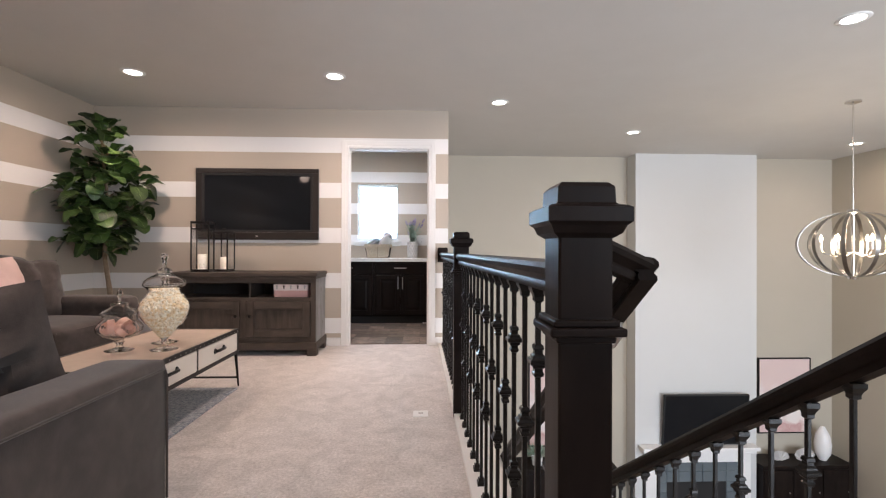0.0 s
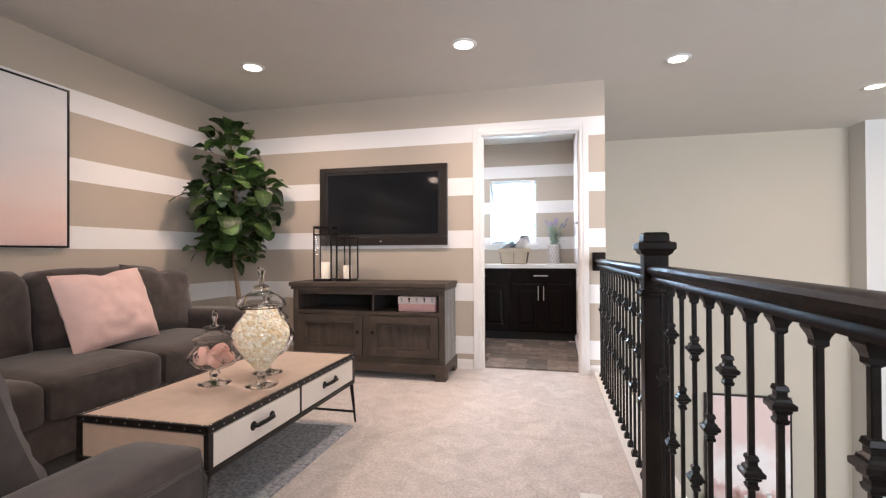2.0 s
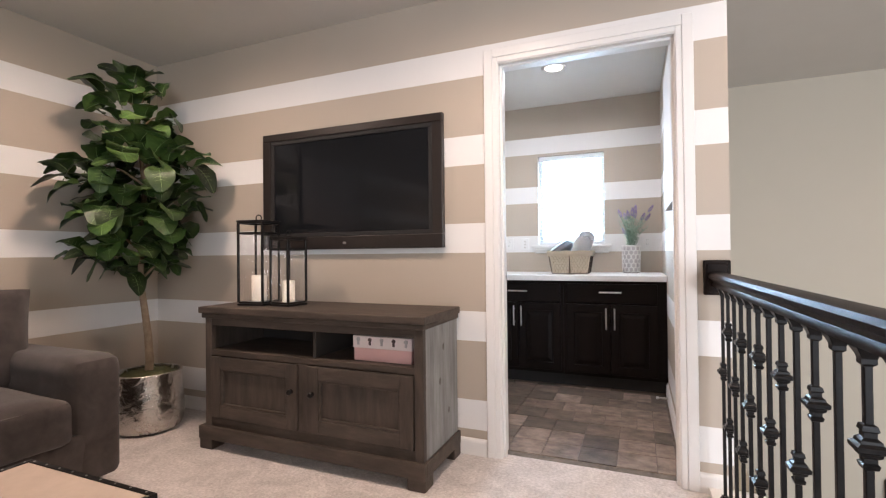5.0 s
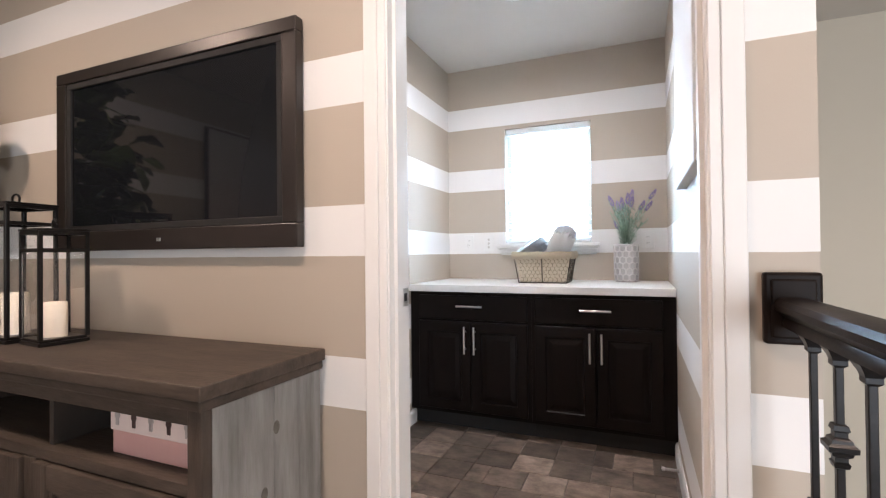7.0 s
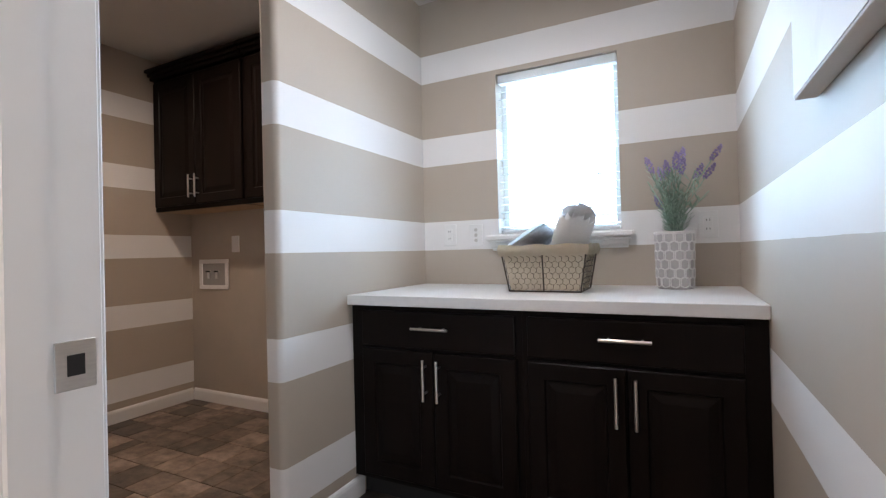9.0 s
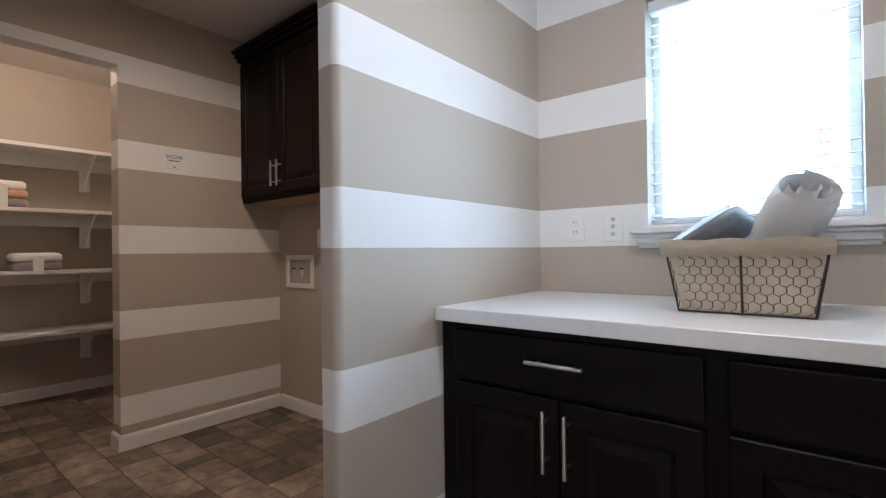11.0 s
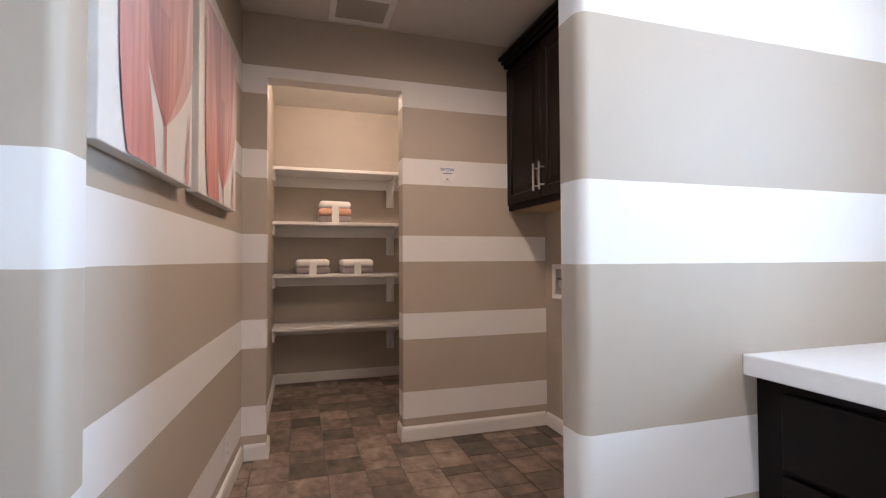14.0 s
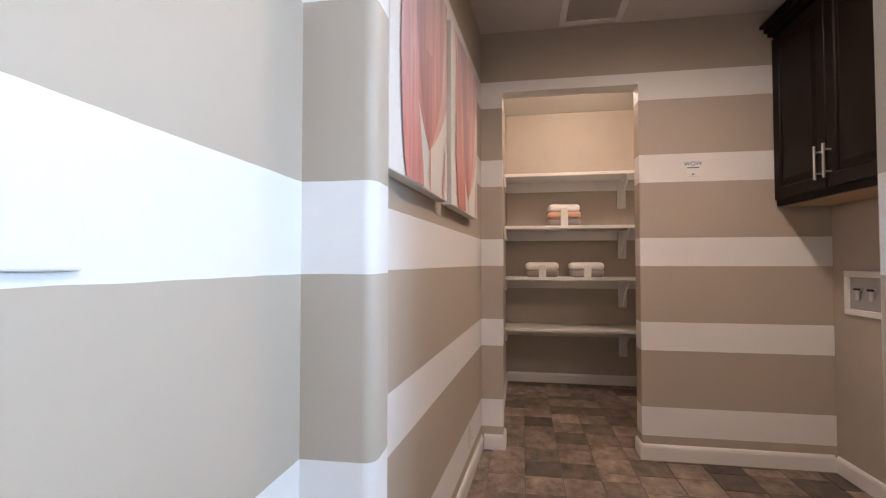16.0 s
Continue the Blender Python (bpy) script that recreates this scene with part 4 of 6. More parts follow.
# ---- apothecary jars ----
def glass_jar(name, label, at, outer, lid, fill=None):
    """A footed glass jar turned from (radius, height) rows, with its own lid."""
    jar = thing(name, label, "glass jar", pose(*at), "glass jars on the coffee table")
    wall = 0.003
    inner = [(max(r - wall, 0.0), z) for r, z in reversed(outer) if z > outer[-1][1] * 0.22]
    prof = [(0, 0.0)] + outer + inner[0:] + [(0, inner[-1][1] - 0.002)]
    body = part("jar_body", lathe(prof, 40), JAR_GLASS, jar, smooth=True)
    rows = lid[2:]
    neck = next(k for k, (r, z) in enumerate(rows) if r < 0.04)
    hollow = [(0, rows[neck][1] - 0.003)] + [(max(r - wall, 0.001), z - 0.0015) for r, z in reversed(rows[:neck])] + rows
    lid_ob = part("lid", lathe(hollow, 36), JAR_GLASS, jar, "clear glass lid with a finial", smooth=True)
    body.visible_shadow = lid_ob.visible_shadow = False
    return jar


FOOT = [(0.070, 0.0), (0.072, 0.004), (0.050, 0.010), (0.020, 0.018), (0.014, 0.030), (0.020, 0.040), (0.024, 0.048), (0.015, 0.058)]
TOP_Z = 0.4268
pop = glass_jar("apothecary_jar", "tall footed glass jar full of popcorn, with lid", (-1.405, 2.892, TOP_Z),
                FOOT + [(0.030, 0.075), (0.062, 0.115), (0.098, 0.160), (0.122, 0.200), (0.130, 0.232), (0.124, 0.262), (0.104, 0.290), (0.084, 0.312), (0.080, 0.328), (0.088, 0.345), (0.103, 0.356)],
                [(0, 0.366), (0.090, 0.360), (0.106, 0.358), (0.108, 0.364), (0.100, 0.385), (0.080, 0.402), (0.050, 0.418), (0.034, 0.430), (0.036, 0.442), (0.026, 0.452), (0.012, 0.458), (0.012, 0.500),
                 (0.016, 0.506), (0.020, 0.518), (0.017, 0.530), (0.008, 0.537), (0, 0.538)])
ribbon = glass_jar("apothecary_jar", "low footed glass jar with rolled pink ribbon, with lid", (-1.636, 2.872, TOP_Z),
                   FOOT + [(0.040, 0.068), (0.085, 0.085), (0.110, 0.108), (0.113, 0.130), (0.100, 0.152), (0.082, 0.172), (0.080, 0.190), (0.085, 0.200)],
                   [(0, 0.210), (0.074, 0.204), (0.090, 0.202), (0.091, 0.207), (0.076, 0.222), (0.050, 0.236), (0.040, 0.246), (0.046, 0.254), (0.046, 0.260), (0.016, 0.266), (0.008, 0.272), (0.008, 0.292),
                    (0.015, 0.304), (0.014, 0.322), (0.004, 0.342), (0, 0.344)])
gems = glass_jar("apothecary_jar", "wide footed glass jar half full of clear crystals, with lid", (-1.512, 3.095, TOP_Z),
                 FOOT + [(0.040, 0.070), (0.095, 0.110), (0.125, 0.150), (0.130, 0.180), (0.118, 0.210), (0.092, 0.240), (0.088, 0.256), (0.096, 0.268)],
                 [(0, 0.280), (0.086, 0.272), (0.100, 0.270), (0.101, 0.275), (0.080, 0.300), (0.050, 0.320), (0.032, 0.338), (0.020, 0.352), (0.014, 0.360), (0.020, 0.372), (0.026, 0.388), (0.022, 0.404), (0.012, 0.412), (0, 0.414)])
POPCORN = material("popcorn", (0.80, 0.70, 0.46), 0.7, colour2=(0.88, 0.84, 0.70), scale=50, bump=0.3, bump_scale=120)
nt = POPCORN.node_tree
geo, ramp = nt.nodes.new("ShaderNodeNewGeometry"), nt.nodes.new("ShaderNodeValToRGB")
el = ramp.color_ramp.elements
el[0].position, el[0].color, el[1].position, el[1].color = 0.0, (0.76, 0.58, 0.32, 1), 0.75, (0.90, 0.86, 0.74, 1)
nt.links.new(geo.outputs["Random Per Island"], ramp.inputs[0])
nt.links.new(ramp.outputs[0], nt.nodes["Principled BSDF"].inputs["Base Color"])
RIBBON = material("peach_satin", (0.80, 0.54, 0.45), 0.42, colour2=(0.86, 0.64, 0.55), scale=12, sheen=0.3)
CRYSTAL = clear_glass("crystal", (0.92, 0.92, 0.95), 0.08)
CRYSTAL.node_tree.nodes["Principled BSDF"].inputs["Transmission Weight"].default_value = 0.35


def nuggets(inside, count, size, lump, z0, z1, seed):
    """Loose pieces that fill a turned jar between two heights."""
    rnd = random.Random(seed)
    bm = bmesh.new()
    zs = [z for r, z in inside]
    n = 0
    while n < count:
        z = rnd.uniform(z0, z1)
        i = max(k for k in range(len(zs) - 1) if zs[k] <= z) if z >= zs[0] else 0
        f = (z - zs[i]) / max(zs[i + 1] - zs[i], 1e-6)
        rad = inside[i][0] + (inside[i + 1][0] - inside[i][0]) * f - size * 1.05
        if rad < 0.004:
            continue
        rr = rad * math.sqrt(rnd.uniform(0.70, 1.0)) if z < z1 - 0.03 else rad * math.sqrt(rnd.random())
        a = rnd.uniform(0, 6.283)
        m = Matrix.Translation((rr * math.cos(a), rr * math.sin(a), z)) @ Euler((rnd.uniform(0, 6), rnd.uniform(0, 6), rnd.uniform(0, 6))).to_matrix().to_4x4()
        v = bmesh.ops.create_icosphere(bm, subdivisions=1, radius=size * rnd.uniform(0.75, 1.1), matrix=m)["verts"]
        for q in v:
            q.co += Vector((rnd.uniform(-1, 1), rnd.uniform(-1, 1), rnd.uniform(-1, 1))) * size * lump
        n += 1
    return bm


POP_IN = [(0.027, 0.075), (0.059, 0.115), (0.095, 0.160), (0.119, 0.200), (0.127, 0.232), (0.121, 0.262), (0.101, 0.290), (0.081, 0.312), (0.077, 0.328), (0.085, 0.345), (0.100, 0.356)]
o = tagged(part("popcorn", nuggets(POP_IN, 2700, 0.0078, 0.62, 0.078, 0.340, 4), POPCORN, None, "", pose(-1.405, 2.892, TOP_Z)), "pale yellow popcorn heaped in a glass jar", "popcorn", kind="stuff")
o = tagged(part("popcorn", lathe([(0, 0.073)] + [(r - 0.030, z) for r, z in POP_IN[1:9]] + [(0, 0.336)], 20), POPCORN, o, "packed core of the heap"), "")
GEM_IN = [(0.037, 0.070), (0.092, 0.110), (0.122, 0.150), (0.127, 0.180), (0.115, 0.210)]
tagged(part("crystals", nuggets(GEM_IN, 420, 0.011, 0.28, 0.075, 0.205, 6), CRYSTAL, None, "", pose(-1.512, 3.095, TOP_Z)), "clear faceted crystals in a glass jar", "crystals", kind="stuff")
rnd = random.Random(12)
for k in range(8):
    a = k * 0.90
    r = 0.040 + 0.004 * (k % 3)
    cx, cy, cz = 0.052 * math.cos(a) * (k > 0), 0.052 * math.sin(a) * (k > 0), 0.108 + 0.013 * (k % 3)
    pts = [(r * (1 - 0.05 * q / 14) * math.cos(q * 0.5), r * (1 - 0.05 * q / 14) * math.sin(q * 0.5), 0.0) for q in range(26)]
    bm = bmesh.new()
    rows = []
    for q, (px, py, pz) in enumerate(pts):
        s = 1 - q * 0.022
        rows.append((bm.verts.new((px * s, py * s, -0.014)), bm.verts.new((px * s, py * s, 0.014))))
    for p, q in zip(rows, rows[1:]):
        bm.faces.new((p[0], q[0], q[1], p[1]))
    bmesh.ops.solidify(bm, geom=bm.faces[:], thickness=0.0025)
    tagged(part("ribbon_roll", bm, RIBBON, None, "", pose(-1.636 + cx, 2.872 + cy, TOP_Z + cz, rnd.uniform(40, 100), rnd.uniform(-20, 20), rnd.uniform(0, 360)), smooth=True),
           "rolled peach pink satin ribbon in a glass jar", "ribbon", "ribbon rolls")

# ---- fiddle-leaf fig ----
fig = thing("potted_fig_tree", "tall fiddle-leaf fig tree in a hammered silver pot", "potted tree", pose(-2.885, 4.715, 0))
pot = part("pot", lathe([(0, 0.004), (0.150, 0.0), (0.180, 0.018), (0.194, 0.06), (0.196, 0.12), (0.190, 0.22), (0.182, 0.33), (0.184, 0.352), (0.180, 0.356), (0.174, 0.350), (0.172, 0.30), (0, 0.298)], 56), SILVER_POT, fig,
           "hammered silver metal pot", smooth=True)
bm = bmesh.new()
v = bmesh.ops.create_icosphere(bm, subdivisions=4, radius=1.0)["verts"]
for q in v:
    q.co = Vector((q.co.x * 0.171, q.co.y * 0.171, 0.318 + q.co.z * 0.04 + 0.012 * noise.noise(q.co * 6)))
part("moss", bm, MOSS, pot, "green and brown moss", smooth=True)
trunk_pts = [(0, 0, 0.30), (0.012, 0.0, 0.42), (-0.012, 0.008, 0.56), (-0.03, 0.0, 0.72), (-0.05, -0.012, 0.90), (-0.06, 0.0, 1.15), (-0.045, 0.012, 1.45), (-0.075, 0.0, 1.80), (-0.10, 0.01, 2.02), (-0.10, 0.0, 2.12)]
part("trunk", tube(trunk_pts, 0.026, 10, None, 0.008), BARK, fig, smooth=True)


def fig_leaf(seed, curl, fold):
    """One fiddle-shaped leaf along +x from its stalk, creased along the rib, with a wavy rim."""
    L, n = 0.235, 10
    bm = bmesh.new()
    rows = []
    for i in range(n + 1):
        u = i / n
        half = 0.112 * math.sqrt(max(0.0, 1 - ((u - 0.60) / (0.63 if u < 0.60 else 0.42)) ** 2)) * (1 - 0.14 * math.exp(-((u - 0.30) / 0.12) ** 2))
        if i == n:
            half = 0.036
        x, z = L * u, -curl * u * u * 0.16 + 0.03 * math.sin(u * 2.4)
        row = []
        for j in (-2, -1, 0, 1, 2):
            w = half * abs(j) / 2 * (1 if j >= 0 else -1)
            wave = 0.010 * math.sin(u * 15 + seed * 2 + j) * (abs(j) == 2)
            row.append(bm.verts.new((x - 0.012 * (abs(j) / 2), w, z + abs(w) * fold + wave)))
        rows.append(row)
    for a, b in zip(rows, rows[1:]):
        for j in range(4):
            bm.faces.new((a[j], b[j], b[j + 1], a[j + 1]))
    tube([(-0.05, 0, -0.006), (0.0, 0, 0.0)], 0.0035, 5, bm)
    leaf_faces = len(bm.faces)
    # pale rib and side veins, a little proud of the blade
    tube([r[2].co + Vector((0, 0, 0.0006)) for r in rows], 0.0026, 4, bm, 0.001)
    for i in (2, 3, 4, 5, 6, 7):
        for j in (1, 3):
            a, b = rows[i][2].co, rows[i + 1][j].co
            tube([a + Vector((0, 0, 0.0008)), b + Vector((0, 0, 0.001))], 0.0011, 3, bm, 0.0005)
    bm.faces.ensure_lookup_table()
    for f in bm.faces[leaf_faces:]:
        f.material_index = 1
    return bm


leaf_kinds = [part("leaf", fig_leaf(s, c, f), [LEAF, LEAF_RIB], fig, smooth=True) for s, c, f in ((1, 0.5, 0.30), (2, 0.9, 0.18), (3, 0.2, 0.38), (4, 1.2, 0.25))]
seen = set()
rnd = random.Random(23)
tiers = [(1.02, 0.20, 15), (1.11, 0.26, 20), (1.22, 0.28, 21), (1.34, 0.29, 22), (1.46, 0.30, 22), (1.58, 0.31, 22), (1.70, 0.30, 20), (1.81, 0.26, 15), (1.92, 0.20, 11), (2.03, 0.15, 8), (2.13, 0.09, 6)]
stems = []
for z, spread, n in tiers:
    for k in range(round(n * 1.55)):
        a = 2 * math.pi * (k + rnd.random() * 0.8) / round(n * 1.55) + z * 5
        r = spread * 1.10 * rnd.uniform(0.30, 1.0)
        # the crown leans from the wall corner
        c = Vector((-0.045 + 0.02 * (1.75 > z > 1.2), -0.07, z))
        p = c + Vector((r * math.cos(a), r * math.sin(a), rnd.uniform(-0.06, 0.06)))
        if 1.05 < z < 2.0 and noise.noise(p * 5.5 + Vector((2.0, 0.0, 7.0))) > 0.22:
            continue
        p.x = max(p.x, -0.33)
        p.y = min(p.y, 0.26)
        i = rnd.randrange(4)
        tilt = rnd.uniform(-58, 30) if z < 2.0 else rnd.uniform(-75, -10)
        s = rnd.uniform(0.52, 0.80) * (0.82 if z > 1.85 else 1.0)
        face = math.degrees(a) + rnd.uniform(-50, 50)
        reach = Vector((math.cos(radians(face)), math.sin(radians(face)), 0)) * 0.24 * s
        if p.x + reach.x < -0.38 or p.y + reach.y > 0.33:
            face += 180
        m = Matrix.Translation(p) @ pose(0, 0, 0, rnd.uniform(-28, 28), tilt, face) @ Matrix.Scale(s, 4)
        if i in seen:
            share(leaf_kinds[i], fig, m)
        else:
            leaf_kinds[i].matrix_basis = m
            seen.add(i)
for k in range(14):
    z = 1.0 + k * 0.085
    a = k * 2.4
    r = 0.20 if z < 1.8 else 0.10
    base = Vector((-0.055, 0, z - 0.08))
    part("branch", tube([base, base + Vector((r * 0.5 * math.cos(a), r * 0.5 * math.sin(a), 0.07)), base + Vector((r * math.cos(a), r * math.sin(a), 0.10))], 0.009, 6, None, 0.004), BARK, fig, smooth=True)

# ---- canvas on the loft's west wall ----
def art_paint(name, rows, scale, stretch=(1, 1, 1), axis=2, z0=0.0, z1=1.0, warp=0.35):
    """Soft washes: colour rows run along an axis, pushed about by noise."""
    m = material(name, rows[0][1], 0.6, bump=0.1, bump_scale=150)
    nt = m.node_tree
    tex, mp = nt.nodes.new("ShaderNodeTexCoord"), nt.nodes.new("ShaderNodeSeparateXYZ")
    nt.links.new(tex.outputs["Object"], mp.inputs[0])
    no = nt.nodes.new("ShaderNodeTexNoise")
    no.inputs["Scale"].default_value, no.inputs["Detail"].default_value = scale, 8
    sc = nt.nodes.new("ShaderNodeMapping")
    sc.inputs["Scale"].default_value = stretch
    nt.links.new(tex.outputs["Object"], sc.inputs[0])
    nt.links.new(sc.outputs[0], no.inputs["Vector"])
    mr = nt.nodes.new("ShaderNodeMapRange")
    mr.inputs[1].default_value, mr.inputs[2].default_value = z0, z1
    nt.links.new(mp.outputs[axis], mr.inputs[0])
    ad = nt.nodes.new("ShaderNodeMath")
    ad.operation = "MULTIPLY_ADD"
    nt.links.new(no.outputs["Fac"], ad.inputs[0])
    ad.inputs[1].default_value = warp
    nt.links.new(mr.outputs[0], ad.inputs[2])
    ra = nt.nodes.new("ShaderNodeValToRGB")
    el = ra.color_ramp.elements
    while len(el) < len(rows):
        el.new(0.5)
    for e, (p, c) in zip(el, rows):
        e.position, e.color = p, (*c, 1)
    nt.links.new(ad.outputs[0], ra.inputs[0])
    nt.links.new(ra.outputs[0], nt.nodes["Principled BSDF"].inputs["Base Color"])
    return m


def framed_art(name, label, m, w, h, paint, frame_mat, frame_w=0.012, depth=0.035, group=""):
    """Canvas in the xz plane that faces -y, its back at y 0."""
    art = thing(name, label, "picture", m, group)
    part("canvas", boxes((-w / 2 + frame_w, w / 2 - frame_w, -depth + 0.006, -0.004, frame_w, h - frame_w), bevel=0.002, seg=1), paint, art)
    if frame_mat:
        bm = boxes((-w / 2, w / 2, -depth, 0, 0, frame_w), (-w / 2, w / 2, -depth, 0, h - frame_w, h), (-w / 2, -w / 2 + frame_w, -depth, 0, frame_w, h - frame_w), (w / 2 - frame_w, w / 2, -depth, 0, frame_w, h - frame_w), bevel=0.002, seg=1)
        part("frame", bm, frame_mat, art, "thin dark frame")
    return art


BLUSH = art_paint("blush_abstract", [(0.0, (0.55, 0.42, 0.40)), (0.25, (0.72, 0.52, 0.47)), (0.42, (0.75, 0.62, 0.58)), (0.6, (0.66, 0.63, 0.64)), (0.85, (0.74, 0.72, 0.72)), (1.0, (0.70, 0.68, 0.69))], 3.0, (0.6, 1, 2.5), 2, 0.0, 1.3, 0.30)
framed_art("framed_canvas", "large pale pink and grey abstract canvas in a thin dark frame", pose(-3.2985, 2.925, 1.066, 0, 0, 90), 1.10, 1.05, BLUSH, IRON, 0.012, 0.04)


# ---- laundry: window ----
win = tagged(thing("window_1", "bright window with white slatted blind and painted sill", "window"), "", "", "", "structure")
WM = (WX0 + WX1) / 2
bm = boxes((WX0, WX0 + 0.03, 7.27, 7.33, WZ0, WZ1), (WX1 - 0.03, WX1, 7.27, 7.33, WZ0, WZ1), (WX0 + 0.03, WX1 - 0.03, 7.27, 7.33, WZ0, WZ0 + 0.03), (WX0 + 0.03, WX1 - 0.03, 7.27, 7.33, WZ1 - 0.03, WZ1), bevel=0.003)
part("window_frame", bm, WHITE_PLASTIC, win)
pane = part("pane", boxes((WX0 + 0.03, WX1 - 0.03, 7.297, 7.301, WZ0 + 0.03, WZ1 - 0.03)), GLASS, win)
pane.visible_shadow = False
bm = boxes((WX0 - 0.055, WX1 + 0.055, 7.125, 7.179, WZ0 - 0.032, WZ0 - 0.008), bevel=0.005)
part("window_sill", bm, TRIM_WHITE, win)
bm = boxes((WX0 - 0.03, WX1 + 0.03, 7.160, 7.179, WZ0 - 0.085, WZ0 - 0.070), (WX0 - 0.035, WX1 + 0.035, 7.150, 7.179, WZ0 - 0.070, WZ0 - 0.046), (WX0 - 0.045, WX1 + 0.045, 7.140, 7.179, WZ0 - 0.046, WZ0 - 0.0325), bevel=0.004)
part("sill_apron", bm, TRIM_WHITE, win)
BLIND = material("white_blind_slat", (0.85, 0.85, 0.84), 0.4, colour2=(0.83, 0.83, 0.82), scale=20)
BLIND.node_tree.nodes["Principled BSDF"].inputs["Transmission Weight"].default_value = 0.25
BLIND.node_tree.nodes["Principled BSDF"].inputs["Roughness"].default_value = 0.9
blind = thing("window_blind", "white horizontal slat blind, slats open, in the window", "blind", pose(WM, 7.222, 0))
W2 = (WX1 - WX0) / 2 - 0.006
part("headrail", boxes((-W2, W2, -0.026, 0.026, WZ1 - 0.045, WZ1 - 0.003), bevel=0.004), BLIND, blind)
slat = None
for k in range(19):
    z = WZ0 + 0.035 + k * 0.0395
    m = pose(0, 0, z, 14, 0, 0)
    if slat is None:
        slat = part("slat", boxes((-W2, W2, -0.022, 0.022, -0.0014, 0.0014), bevel=0.001, seg=1), BLIND, blind, "", m)
    else:
        share(slat, blind, m)
part("bottom_rail", boxes((-W2, W2, -0.022, 0.022, WZ0 + 0.002, WZ0 + 0.018), bevel=0.003), BLIND, blind)
for x in (-0.2, 0.2):
    part("ladder_cord", tube([(x, -0.025, WZ0 + 0.02), (x, -0.025, WZ1 - 0.04)], 0.0012, 5), BLIND, blind)

# ---- laundry: cabinets ----
FRONT = 6.515


def raised_panel(w, h, name, parent, m, mat, thick=0.020):
    """A door in the xz plane facing -y: bevelled slab, sunk field with a raised panel; its corner at 0, 0."""
    e, g = 0.058, 0.014
    rows = [(0.0, 0.0), (0.0, -thick + 0.004), (0.004, -thick), (e, -thick), (e + 0.005, -thick + 0.008), (e + g, -thick + 0.008), (e + g + 0.022, -thick + 0.002), (e + g + 0.026, -thick + 0.001)]
    bm = bmesh.new()
    last = None
    for inset, y in rows:
        ring = [bm.verts.new(p) for p in ((inset, y, inset), (w - inset, y, inset), (w - inset, y, h - inset), (inset, y, h - inset))]
        if last:
            for i in range(4):
                bm.faces.new((last[i], last[(i + 1) % 4], ring[(i + 1) % 4], ring[i]))
        else:
            bm.faces.new(ring[::-1])
        last = ring
    bm.faces.new(last)
    return part(name, bm, mat, parent, "", m)


def bar_pull(parent, m, length):
    """A steel bar handle along z on two posts, standing off -y."""
    bm = tube([(0, -0.030, -length / 2), (0, -0.030, length / 2)], 0.006, 10)
    for z in (-length * 0.32, length * 0.32):
        tube([(0, 0, z), (0, -0.030, z)], 0.0045, 8, bm)
    return part("handle", bm, STEEL, parent, "brushed steel bar handle", m, smooth=True)


def base_cabinet(x0, x1, fill0, fill1):
    cab = thing("base_cabinet", "espresso wood base cabinet with drawer over two raised-panel doors", "cabinet", pose(0, 0, 0), "base cabinets under the worktop")
    part("body", boxes((x0, x1, FRONT, 7.175, 0.10, 0.834)), ESPRESSO_CAB, cab)
    part("toe_kick", boxes((x0, x1, FRONT + 0.07, 7.0, 0.0, 0.10)), BLACK_FELT, cab)
    a, b = x0 + fill0, x1 - fill1
    mid = (a + b) / 2
    dr = part("drawer_front", boxes((a, b, FRONT - 0.020, FRONT - 0.0005, 0.668, 0.812), bevel=0.005), ESPRESSO_CAB, cab)
    bar_pull(dr, pose(mid, FRONT - 0.020, 0.750, 0, 90, 0), 0.16)
    w = mid - a - 0.002
    for xx, hx in ((a, mid - 0.030), (mid + 0.002, mid + 0.030)):
        d = raised_panel(w, 0.53, "door", cab, pose(xx, FRONT - 0.0005, 0.125), ESPRESSO_CAB)
        h = bar_pull(d, pose(hx - xx, -0.020, 0.425), 0.16)
    return cab


base_cabinet(-1.384, -0.625, 0.062, 0.022)
base_cabinet(-0.6245, 0.114, 0.022, 0.062)
worktop = tagged(part("worktop", boxes((-1.384, 0.1145, 6.478, 7.178, 0.8345, 0.876), bevel=0.003), COUNTER), "white laminate worktop over the base cabinets", "worktop")


